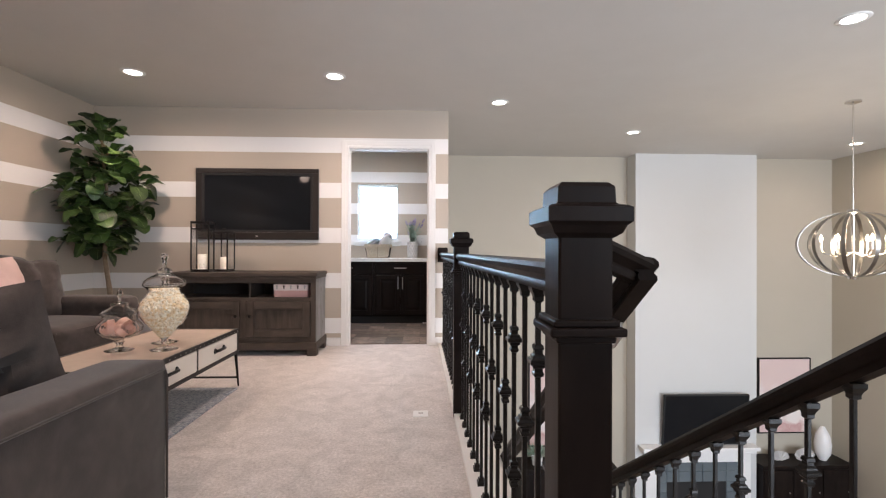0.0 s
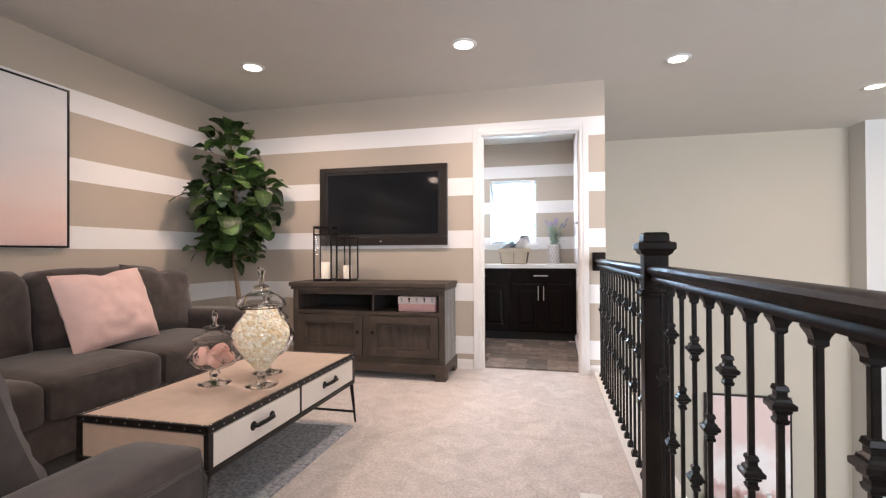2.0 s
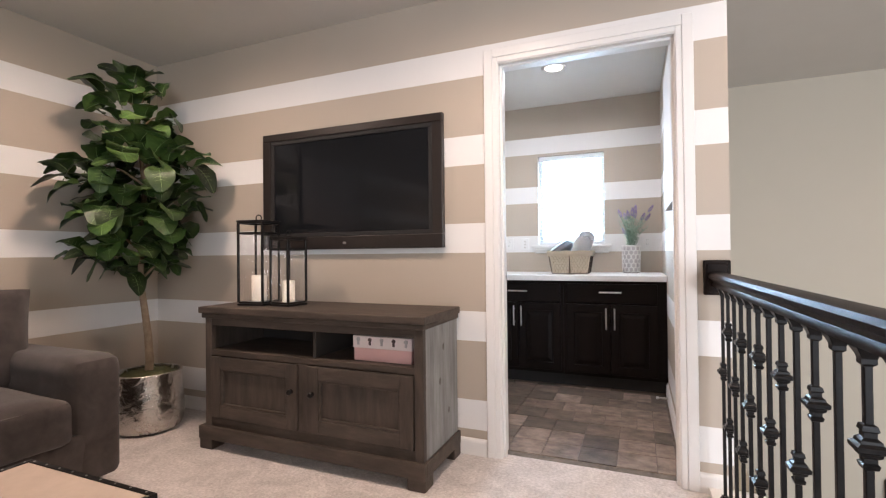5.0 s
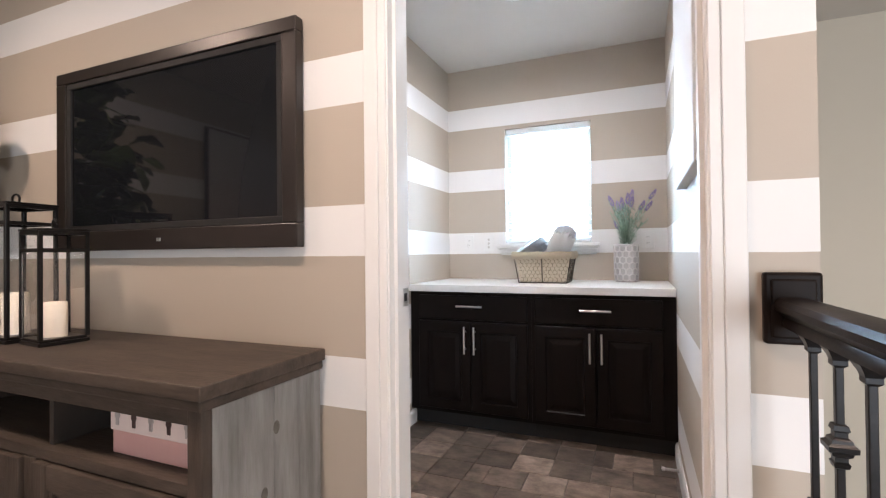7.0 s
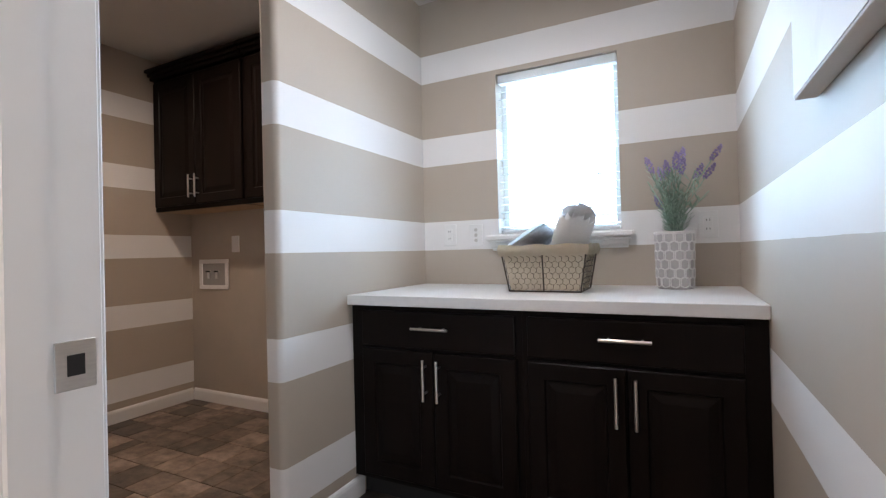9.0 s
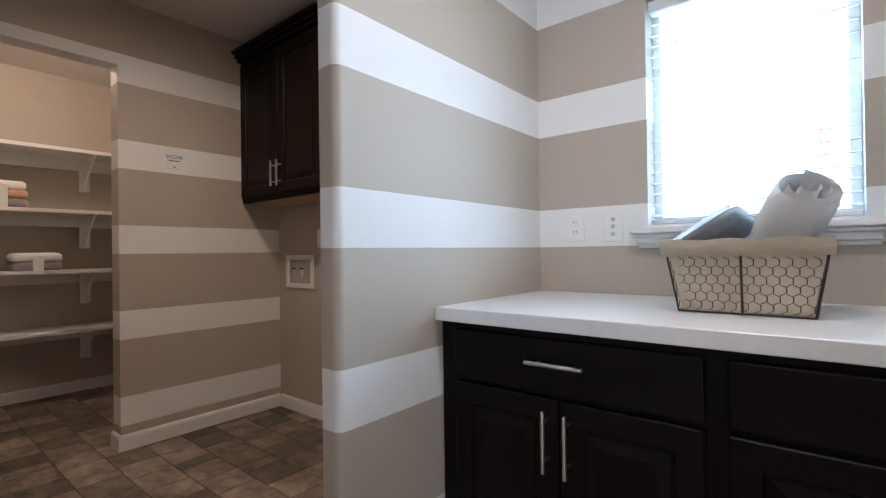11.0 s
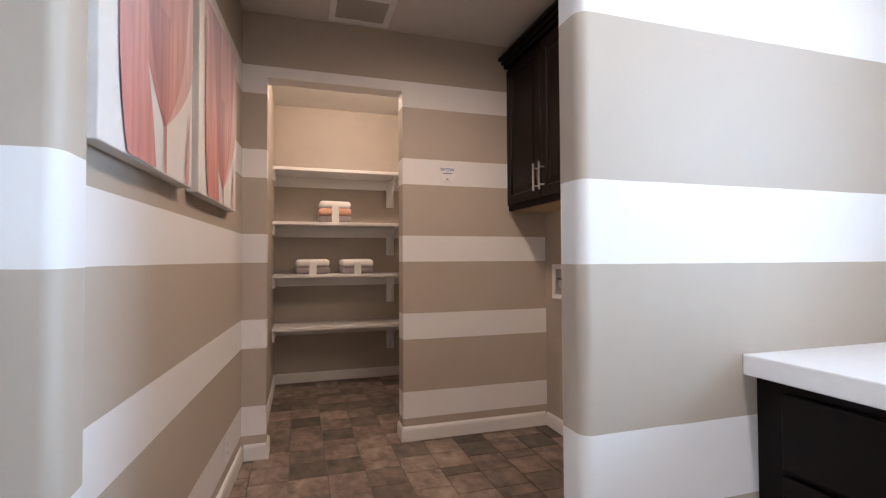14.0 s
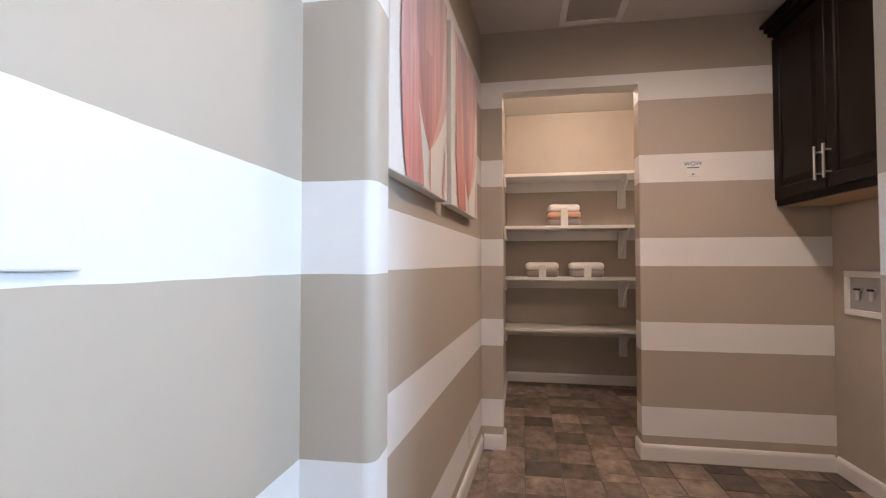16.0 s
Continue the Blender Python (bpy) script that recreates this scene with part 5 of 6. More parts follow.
def wall_cabinet(x0, x1):
    cab = thing("wall_cabinet", "espresso wood wall cabinet with two raised-panel doors", "cabinet", pose(0, 0, 0), "wall cabinets over the washer space")
    y0, z0, z1 = 6.905, 1.378, 2.30
    part("body", boxes((x0, x1, y0, 7.163, z0, z1)), ESPRESSO_CAB, cab)
    part("underside", boxes((x0 + 0.02, x1 - 0.02, y0 + 0.02, 7.16, z0 - 0.003, z0 - 0.0005)), PLY, cab, "pale unfinished plywood underside")
    bm = bmesh.new()
    for d, a, b in ((0.012, z1 - 0.01, z1 + 0.012), (0.030, z1 + 0.012, z1 + 0.035), (0.050, z1 + 0.035, z1 + 0.058)):
        box(bm, x0, x1, y0 - 0.02 - d, 7.163, a, b, bevel=0.006)
    part("crown_moulding", bm, ESPRESSO_CAB, cab)
    mid = (x0 + x1) / 2
    w = mid - x0 - 0.022
    for xx, hx in ((x0 + 0.02, mid - 0.032), (mid + 0.002, mid + 0.032)):
        d = raised_panel(w, z1 - z0 - 0.06, "door", cab, pose(xx, y0 - 0.0005, z0 + 0.03), ESPRESSO_CAB)
        bar_pull(d, pose(hx - xx, -0.020, 0.115), 0.15)
    return cab


PLY = material("pale_plywood", (0.42, 0.28, 0.16), 0.6, colour2=(0.5, 0.35, 0.21), scale=6, stretch=(1, 6, 1))
wall_cabinet(-3.383, -2.475)
wall_cabinet(-2.474, -1.566)

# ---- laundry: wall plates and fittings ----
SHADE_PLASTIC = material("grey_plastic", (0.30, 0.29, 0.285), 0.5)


def plate(m, kind, group="wall plates"):
    """A wall plate in the xz plane facing -y."""
    names = {"outlet": "white duplex power outlet plate on the wall", "jack": "white wall plate with three round jacks", "switch": "white wall plate with three switches", "blank": "white blank wall plate"}
    th = thing("wall_plate", names[kind], "wall plate", m, group)
    w = 0.075 if kind != "switch" else 0.165
    part("cover", boxes((-w / 2, w / 2, -0.006, 0, -0.058, 0.058), bevel=0.0025), WHITE_PLASTIC, th)
    if kind == "outlet":
        part("receptacle", boxes((-0.017, 0.017, -0.009, -0.006, -0.034, 0.034), bevel=0.002), WHITE_PLASTIC, th)
        for z in (-0.019, 0.019):
            for x in (-0.006, 0.006):
                part("slot", boxes((x - 0.0012, x + 0.0012, -0.0096, -0.0088, z - 0.004, z + 0.004)), BLACK_FELT, th)
    if kind == "jack":
        for z in (-0.028, 0.0, 0.028):
            part("jack", lathe([(0.0, 0.010), (0.005, 0.010), (0.005, 0.002), (0.009, 0.002), (0.009, 0.0)], 14, None, pose(0, -0.006, z, 90, 0, 0)), STEEL, th, "small round metal jack", smooth=True)
    if kind == "switch":
        for x in (-0.046, 0.0, 0.046):
            part("toggle", boxes((x - 0.005, x + 0.005, -0.018, -0.006, -0.010, 0.012), bevel=0.002), SHADE_PLASTIC, th, "grey toggle")
    return th


plate(pose(-1.225, 7.1795, 1.14), "outlet")
plate(pose(-1.072, 7.1795, 1.135), "jack")
plate(pose(0.0, 7.1795, 1.14), "outlet")
plate(pose(-2.90, 7.1645, 1.143), "blank")
plate(pose(-2.99, south_y(-2.99) + 0.0005, 0.22, 0, 0, 180 - 3.3), "outlet")
plate(pose(-1.66, south_y(-1.66) + 0.0005, 1.13, 0, 0, 180 - 3.3), "blank")
plate(pose(-0.93, 5.1965, 1.13, 0, 0, 180), "blank")
plate(pose(0.1145, 5.315, 1.09, 0, 0, -90) @ pose(0, 0, 0, 0, 90, 0), "switch")

hook = thing("washer_outlet_box", "white recessed washer outlet box with valves", "outlet box", pose(-3.13, 7.164, 0.93))
bm = boxes((-0.155, 0.155, -0.012, 0, 0.078, 0.108), (-0.155, 0.155, -0.012, 0, -0.108, -0.078), (-0.155, -0.122, -0.012, 0, -0.078, 0.078), (0.122, 0.155, -0.012, 0, -0.078, 0.078), bevel=0.004)
part("rim", bm, WHITE_PLASTIC, hook)
# flat sheet; its grey paints in the shade of a deeper box
part("recess", boxes((-0.122, 0.122, -0.0035, -0.001, -0.078, 0.078)), material("shadowed_grey_plastic", (0.35, 0.34, 0.33), 0.5), hook, "back of the box, greyed for the shade inside")
for x in (-0.04, 0.05):
    v = part("valve", tube([(x, -0.003, 0.02), (x, -0.02, 0.02), (x, -0.022, -0.03)], 0.009, 8), STEEL, hook, "metal water valve", smooth=True)
    part("lever", boxes((x - 0.02, x + 0.02, -0.030, -0.022, 0.016, 0.026), bevel=0.002), BLACK_FELT, v)
dry = thing("dryer_outlet", "dark round dryer power outlet on a steel plate", "power outlet", pose(-2.40, 7.1645, 0.70))
part("cover", boxes((-0.055, 0.055, -0.006, 0, -0.055, 0.055), bevel=0.003), STEEL, dry)
part("socket", lathe([(0, 0.012), (0.026, 0.011), (0.028, 0.0), (0, 0)], 20, None, pose(0, -0.006, 0, 90, 0, 0)), BLACK_FELT, dry, smooth=True)
vent = thing("dryer_vent", "round metal dryer vent pipe low in the wall", "vent", pose(-2.36, 7.1645, 0.16))
part("pipe", lathe([(0.052, 0.0), (0.052, 0.05), (0.049, 0.05), (0.049, 0.002), (0, 0.002)], 28, None, pose(0, 0, 0, 90, 0, 0)), STEEL, vent, smooth=True)

# small notice on the west wall
sign = thing("notice_card", "small white notice card with blue lettering on the wall", "sign", pose(-3.3845, 6.492, 1.592, 0, 0, 90))
part("card", boxes((-0.039, 0.039, -0.003, 0, -0.047, 0.047), bevel=0.001, seg=1), WHITE_PLASTIC, sign)
BLUE_INK = material("blue_ink", (0.03, 0.10, 0.35), 0.6)
curve = bpy.data.curves.new("lettering", "FONT")
curve.body, curve.size, curve.align_x, curve.extrude = "WOW", 0.032, "CENTER", 0.0004
txt = new("lettering", curve)
txt.parent, txt.matrix_basis = sign, pose(0, -0.0034, 0.020, 90, 0, 0)
curve.materials.append(BLUE_INK)
part("text_bar", boxes((-0.030, 0.030, -0.0038, -0.003, 0.006, 0.011)), BLUE_INK, sign)
part("text_bar", boxes((-0.006, 0.006, -0.0038, -0.003, -0.030, -0.024)), DARK_INK, sign)
part("text_bar", boxes((-0.026, 0.026, -0.0036, -0.003, -0.040, -0.038)), SILVER_INK, sign)

# ceiling grille
grille = thing("ceiling_vent", "white square exhaust vent cover on the ceiling", "vent", pose(-3.19, 5.945, 2.4395))
bm = boxes((-0.15, 0.15, -0.17, -0.135, -0.014, 0), (-0.15, 0.15, 0.135, 0.17, -0.014, 0), (-0.15, -0.115, -0.135, 0.135, -0.014, 0), (0.115, 0.15, -0.135, 0.135, -0.014, 0), bevel=0.004)
part("frame", bm, WHITE_PLASTIC, grille)
part("backing", boxes((-0.115, 0.115, -0.135, 0.135, -0.004, -0.001)), material("grey_vent_mesh", (0.40, 0.38, 0.35), 0.8), grille)

# spring door stop and strike plate
stop = thing("door_stop", "small white-tipped spring door stop on the baseboard", "door stop", pose(0.100, 6.30, 0.045, 0, -90, 0))
part("spring", lathe([(0.010, 0), (0.010, 0.006)] + [(0.006 + 0.0015 * (k % 2), 0.006 + 0.0035 * k) for k in range(16)] + [(0, 0.062)], 12), STEEL, stop, smooth=True)
part("tip", lathe([(0, 0.058), (0.009, 0.058), (0.009, 0.072), (0, 0.074)], 12), WHITE_PLASTIC, stop, smooth=True)
strike = thing("strike_plate", "brushed steel strike plate on the door jamb", "strike plate", pose(DL + 0.0005, 5.170, 0.93))
part("cover", boxes((0, 0.002, -0.020, 0.022, -0.028, 0.028), bevel=0.0008, seg=1), STEEL, strike)
part("latch_hole", boxes((0.0018, 0.0024, -0.008, 0.010, -0.012, 0.012)), BLACK_FELT, strike)

# ---- laundry: canvases ----
CANVAS_EDGE = material("white_canvas", (0.78, 0.77, 0.75), 0.7, colour2=(0.75, 0.74, 0.72), scale=30, bump=0.2, bump_scale=200)


def petal_paint(name, foot, middle, tip):
    """Translucent watercolour: coral at the foot, mauve at the tip, with fine veins that run up the petal."""
    m = material(name, foot, 0.6, bump=0.1, bump_scale=150)
    nt = m.node_tree
    tex, sep, mp, veins, ramp, depth, hsv = (nt.nodes.new(k) for k in ("ShaderNodeTexCoord", "ShaderNodeSeparateXYZ", "ShaderNodeMapping", "ShaderNodeTexNoise", "ShaderNodeValToRGB", "ShaderNodeMapRange", "ShaderNodeHueSaturation"))
    nt.links.new(tex.outputs["Object"], sep.inputs[0])
    nt.links.new(tex.outputs["Object"], mp.inputs[0])
    mp.inputs["Scale"].default_value = (26, 1, 1.6)
    veins.inputs["Scale"].default_value, veins.inputs["Detail"].default_value, veins.inputs["Distortion"].default_value = 1.0, 5, 0.4
    nt.links.new(mp.outputs[0], veins.inputs["Vector"])
    el = ramp.color_ramp.elements
    el.new(0.5)
    for e, p, c in zip(el, (0.12, 0.38, 0.75), (foot, middle, tip)):
        e.position, e.color = p, (*c, 1)
    nt.links.new(sep.outputs[2], ramp.inputs[0])
    depth.inputs["From Min"].default_value, depth.inputs["From Max"].default_value = 0.35, 0.65
    depth.inputs["To Min"].default_value, depth.inputs["To Max"].default_value = 0.82, 1.10
    nt.links.new(veins.outputs["Fac"], depth.inputs[0])
    nt.links.new(depth.outputs[0], hsv.inputs["Value"])
    nt.links.new(ramp.outputs[0], hsv.inputs["Color"])
    nt.links.new(hsv.outputs[0], nt.nodes["Principled BSDF"].inputs["Base Color"])
    return m


PETAL = petal_paint("pink_petal_paint", (0.60, 0.27, 0.24), (0.66, 0.42, 0.42), (0.56, 0.46, 0.50))
PETAL_MAUVE = petal_paint("mauve_petal_paint", (0.50, 0.22, 0.20), (0.54, 0.34, 0.36), (0.42, 0.35, 0.40))
PETAL_PALE = petal_paint("pale_petal_paint", (0.72, 0.45, 0.42), (0.74, 0.56, 0.56), (0.72, 0.66, 0.68))


def flat_strip(left, right, y, w, h):
    """A painted shape between two edge lines of (x, z) rows, kept within a canvas w wide and h high."""
    bm = bmesh.new()
    keep = lambda p: (max(-w / 2 + 0.003, min(w / 2 - 0.003, p[0])), y, max(0.003, min(h - 0.003, p[1])))
    rows = [(bm.verts.new(keep(a)), bm.verts.new(keep(b))) for a, b in zip(left, right)]
    for (a, b), (c, d) in zip(rows, rows[1:]):
        bm.faces.new((a, b, d, c))
    return bm


def edge_line(x0, z0, x1, z1, bow, n=12):
    """A curved line from foot to tip; bow swells it sideways near the foot."""
    return [(x0 + (x1 - x0) * u + bow * math.sin(math.pi * min(1.0, u * 1.15)) * (1 - u), z0 + (z1 - z0) * u) for u in [i / n for i in range(n + 1)]]


def tulip_canvas(x_near, x_far, stem, foot):
    w = math.hypot(x_near - x_far, south_y(x_far) - south_y(x_near))
    h = 0.70
    art = thing("canvas_print", "white canvas print of a translucent pink tulip", "picture", pose((x_near + x_far) / 2, south_y((x_near + x_far) / 2) + 0.0015, 1.295, 0, 0, 180 - 3.29), "tulip canvases")
    part("canvas", boxes((-w / 2, w / 2, -0.038, 0, 0, h), bevel=0.003), CANVAS_EDGE, art)
    y = -0.0388
    for k, (le, ri, top, lb, rb, mat) in enumerate(((-0.34, 0.02, 0.76, -0.10, 0.06, PETAL_PALE), (-0.02, 0.40, 0.62, -0.05, 0.12, PETAL_PALE), (-0.30, -0.12, 0.78, -0.12, -0.03, PETAL), (0.06, 0.26, 0.70, 0.02, 0.09, PETAL),
                                                    (-0.20, 0.00, 0.74, -0.07, 0.03, PETAL_MAUVE), (-0.05, 0.12, 0.72, -0.03, 0.06, PETAL), (-0.05, 0.03, 0.42, -0.02, 0.02, PETAL_MAUVE))):
        part("petal", flat_strip(edge_line(stem - 0.006, foot, stem + le, top, lb), edge_line(stem + 0.006, foot, stem + ri, top, rb), y - 0.0004 * k, w, h), mat, art, "translucent pink petal")
    part("stem", flat_strip([(stem - 0.006, 0.0), (stem - 0.006, foot + 0.03)], [(stem + 0.005, 0.0), (stem + 0.005, foot + 0.03)], y - 0.0032, w, h), PETAL, art, "coral pink stem")
    part("leaf", flat_strip(edge_line(stem - 0.24, 0.0, stem - 0.29, 0.62, -0.04), edge_line(stem - 0.07, 0.0, stem - 0.27, 0.62, 0.03), y - 0.0030, w, h), PETAL, art, "pale pink leaf")
    part("leaf", flat_strip(edge_line(stem + 0.17, 0.0, stem + 0.21, 0.22, -0.01), edge_line(stem + 0.20, 0.0, stem + 0.215, 0.22, 0.01), y - 0.0030, w, h), PETAL_PALE, art, "pale pink leaf")
    return art


tulip_canvas(-1.66, -2.27, 0.055, 0.125)
tulip_canvas(-2.35, -2.98, 0.04, 0.06)

GREY_BLOOM = art_paint("grey_bloom_print", [(0.2, (0.80, 0.80, 0.81)), (0.45, (0.70, 0.70, 0.72)), (0.52, (0.35, 0.34, 0.36)), (0.58, (0.72, 0.71, 0.72)), (0.75, (0.82, 0.82, 0.83))], 9, (1, 1, 0.6), 0, -0.6, 0.6, 0.9)
bloom = thing("canvas_print", "white canvas print of pale grey flowers", "picture", pose(0.1135, 5.60, 1.305, 0, 0, -90), "")
part("canvas", boxes((-0.32, 0.32, -0.034, 0, 0, 0.80), bevel=0.002), CANVAS_EDGE, bloom)
part("print", boxes((-0.316, 0.316, -0.0352, -0.0342, 0.004, 0.796)), GREY_BLOOM, bloom, "pale grey flower picture")

# ---- laundry: basket, vase and towels ----
WICKER_CLOTH = material("beige_liner_cloth", (0.52, 0.44, 0.33), 0.9, colour2=(0.60, 0.52, 0.40), scale=9, bump=0.3, bump_scale=90)
WIRE = material("dark_bronze_wire", (0.06, 0.045, 0.035), 0.45, 0.6)
basket = thing("wire_basket", "dark wire basket lined with beige cloth on the worktop", "basket", pose(-0.605, 6.865, 0.8765))
BW0, BW1, BD0, BD1, BH = 0.146, 0.176, 0.110, 0.130, 0.185
bm = bmesh.new()
ring = []
for z, w, d in ((0.006, BW0 - 0.006, BD0 - 0.006), (BH, BW1 - 0.006, BD1 - 0.006)):
    ring.append([bm.verts.new((sx * w, sy * d, z)) for sx, sy in ((-1, -1), (1, -1), (1, 1), (-1, 1))])
for i in range(4):
    bm.faces.new((ring[0][i], ring[0][(i + 1) % 4], ring[1][(i + 1) % 4], ring[1][i]))
bm.faces.new(ring[0][::-1])
bmesh.ops.subdivide_edges(bm, edges=bm.edges[:], cuts=6, use_grid_fill=True)
for q in bm.verts:
    q.co += noise.noise_vector(q.co * 22) * 0.006
bmesh.ops.solidify(bm, geom=bm.faces[:], thickness=0.003)
part("liner", bm, WICKER_CLOTH, basket, smooth=True)
bm = bmesh.new()
n = 48
rows = []
for k in range(5):
    z = BH + 0.008 - k * 0.011
    row = []
    for i in range(n):
        a = 2 * math.pi * i / n
        c, s = math.cos(a), math.sin(a)
        f = 1 / max(abs(c), abs(s))
        wob = 0.002 * math.sin(i * 2.1 + k)
        out = 0.004 + 0.004 * math.sin(math.pi * k / 4)
        row.append(bm.verts.new((c * f * (BW1 + out + wob), s * f * (BD1 + out + wob), z + 0.0025 * math.sin(i * 1.3 + k))))
    rows.append(row)
for a, b in zip(rows, rows[1:]):
    for i in range(n):
        bm.faces.new((a[i], a[(i + 1) % n], b[(i + 1) % n], b[i]))
bmesh.ops.solidify(bm, geom=bm.faces[:], thickness=0.003)
part("cloth_cuff", bm, WICKER_CLOTH, basket, "beige cloth folded over the rim", smooth=True)
bm = bmesh.new()
for z, w, d, r in ((0.003, BW0, BD0, 0.003), (BH - 0.03, BW1 - 0.004, BD1 - 0.003, 0.0025)):
    p = [(-w, -d, z), (w, -d, z), (w, d, z), (-w, d, z)]
    for i in range(4):
        tube([p[i], p[(i + 1) % 4]], r, 6, bm)
for sx in (-1, 0, 1):
    for sy in (-1, 1):
        tube([(sx * BW0, sy * BD0, 0.003), (sx * BW1, sy * BD1, BH)], 0.003, 6, bm)
part("frame", bm, WIRE, basket, "dark bronze wire frame")


def netting(side_w0, side_w1, d0, d1, turn):
    """Hexagonal chicken wire on one sloping side."""
    bm = bmesh.new()
    cell, rowh = 0.026, 0.0225
    for r in range(7):
        for c in range(-7, 8):
            x = c * cell + (r % 2) * cell / 2
            z = 0.008 + r * rowh
            if z + rowh > BH - 0.02:
                continue
            f = z / BH
            lim = side_w0 + (side_w1 - side_w0) * f
            y = -(d0 + (d1 - d0) * f) - 0.001
            if abs(x) > lim - 0.012:
                continue
            hx = [(0, -0.012), (0.013, -0.005), (0.013, 0.008), (0, 0.0145)]
            for a, b in zip(hx, hx[1:]):
                tube([(x + a[0], y, z + 0.012 + a[1]), (x + b[0], y, z + 0.012 + b[1])], 0.0011, 4, bm)
    return part("netting", bm, WIRE, basket, "hexagonal wire netting", pose(0, 0, 0, 0, 0, turn))


netting(BW0, BW1, BD0, BD1, 0)
netting(BW0, BW1, BD0, BD1, 180)
netting(BD0, BD1, BW0, BW1, 90)
netting(BD0, BD1, BW0, BW1, -90)
TOWEL_WHITE = material("white_terry", (0.90, 0.89, 0.885), 0.95, colour2=(0.86, 0.855, 0.85), scale=60, bump=0.8, bump_scale=320, sheen=0.4)
TOWEL_GREY = material("grey_terry", (0.30, 0.295, 0.30), 0.95, colour2=(0.38, 0.37, 0.375), scale=60, bump=0.8, bump_scale=320, sheen=0.4)
TOWEL_PEACH = material("peach_terry", (0.66, 0.36, 0.24), 0.95, colour2=(0.72, 0.43, 0.31), scale=60, bump=0.8, bump_scale=320, sheen=0.4)
TOWEL_MAUVE = material("mauve_grey_terry", (0.26, 0.225, 0.225), 0.95, colour2=(0.33, 0.29, 0.29), scale=60, bump=0.8, bump_scale=320, sheen=0.4)

for m in (TOWEL_WHITE, TOWEL_GREY):
    m.node_tree.nodes["Principled BSDF"].inputs["Subsurface Weight"].default_value = 0.6
    m.node_tree.nodes["Principled BSDF"].inputs["Subsurface Radius"].default_value = (0.05, 0.05, 0.05)


def rolled_towel(m, radius, length, mat, label, ribs=0):
    """A rolled towel along x: a spiral of cloth with soft ends."""
    bm = bmesh.new()
    turns, steps = 3.2, 120
    rows = []
    for i in range(steps + 1):
        a = 2 * math.pi * turns * i / steps
        r = radius * (0.08 + 0.92 * i / steps) * (1 + 0.03 * noise.noise(Vector((a, 3, radius * 90))) + (0.02 * math.sin(a * ribs) if ribs else 0))
        row = []
        for j in range(9):
            u = j / 8 * 2 - 1
            sq = 1 - 0.10 * abs(u) ** 4
            row.append(bm.verts.new((u * length / 2 + u * 0.012 * (1 - i / steps), r * sq * math.cos(a), r * sq * math.sin(a) * 0.92)))
        rows.append(row)
    for p, q in zip(rows, rows[1:]):
        for j in range(8):
            bm.faces.new((p[j], q[j], q[j + 1], p[j + 1]))
    bmesh.ops.solidify(bm, geom=bm.faces[:], thickness=0.017)
    return tagged(part("rolled_towel", bm, mat, None, "", m, smooth="soft"), label, "towel", "rolled towels in the basket")


rolled_towel(pose(-0.69, 6.86, 1.075, 0, -34, 25), 0.062, 0.20, TOWEL_GREY, "grey ribbed towel rolled up in the wire basket", 9)
rolled_towel(pose(-0.515, 6.87, 1.118, 0, -42, -58), 0.088, 0.21, TOWEL_WHITE, "thick white towel rolled up in the wire basket")

VASE = material("white_ceramic", (0.62, 0.60, 0.585), 0.5, colour2=(0.68, 0.66, 0.645), scale=12, bump=0.15, bump_scale=60)
VASE_GAP = material("grey_ceramic_field", (0.40, 0.385, 0.375), 0.6, colour2=(0.46, 0.44, 0.43), scale=14)
vase = thing("planter_vase", "pale ceramic vase with raised honeycomb pattern on the worktop", "vase", pose(-0.130, 7.03, 0.8765))
part("vessel", lathe([(0, 0), (0.064, 0.0), (0.069, 0.006), (0.071, 0.06), (0.074, 0.20), (0.075, 0.225), (0.072, 0.23), (0.068, 0.225), (0.067, 0.19), (0, 0.19)], 40), VASE_GAP, vase, smooth=True)
bm = bmesh.new()
for r in range(6):
    for k in range(12):
        a0 = 2 * math.pi * (k + 0.5 * (r % 2)) / 12
        zc = 0.028 + r * 0.036
        pts = []
        for dx, dz in ((-0.42, -0.014), (0, -0.021), (0.42, -0.014), (0.42, 0.014), (0, 0.021), (-0.42, 0.014), (-0.42, -0.014)):
            a = a0 + dx * 2 * math.pi / 12
            rad = 0.0705 + 0.0045 * (zc + dz) / 0.23
            pts.append((rad * math.cos(a), rad * math.sin(a), zc + dz))
        for p, q in zip(pts, pts[1:]):
            tube([p, q], 0.0026, 5, bm)
part("honeycomb_relief", bm, VASE, vase, "raised white honeycomb ribs", smooth=True)
part("rim", lathe([(0.068, 0.222), (0.076, 0.222), (0.078, 0.230), (0.072, 0.234), (0.067, 0.230)], 36), VASE, vase, smooth=True)
LAV = material("lavender_bloom", (0.26, 0.20, 0.40), 0.8, colour2=(0.40, 0.33, 0.54), scale=40, vary=0.25)
SAGE = material("sage_green_stalk", (0.22, 0.33, 0.24), 0.7, colour2=(0.44, 0.54, 0.45), scale=30, vary=0.3)
lav = thing("lavender_bunch", "bunch of artificial lavender with sage green stalks in a vase", "flowers", pose(-0.130, 7.03, 1.06))
rnd = random.Random(31)
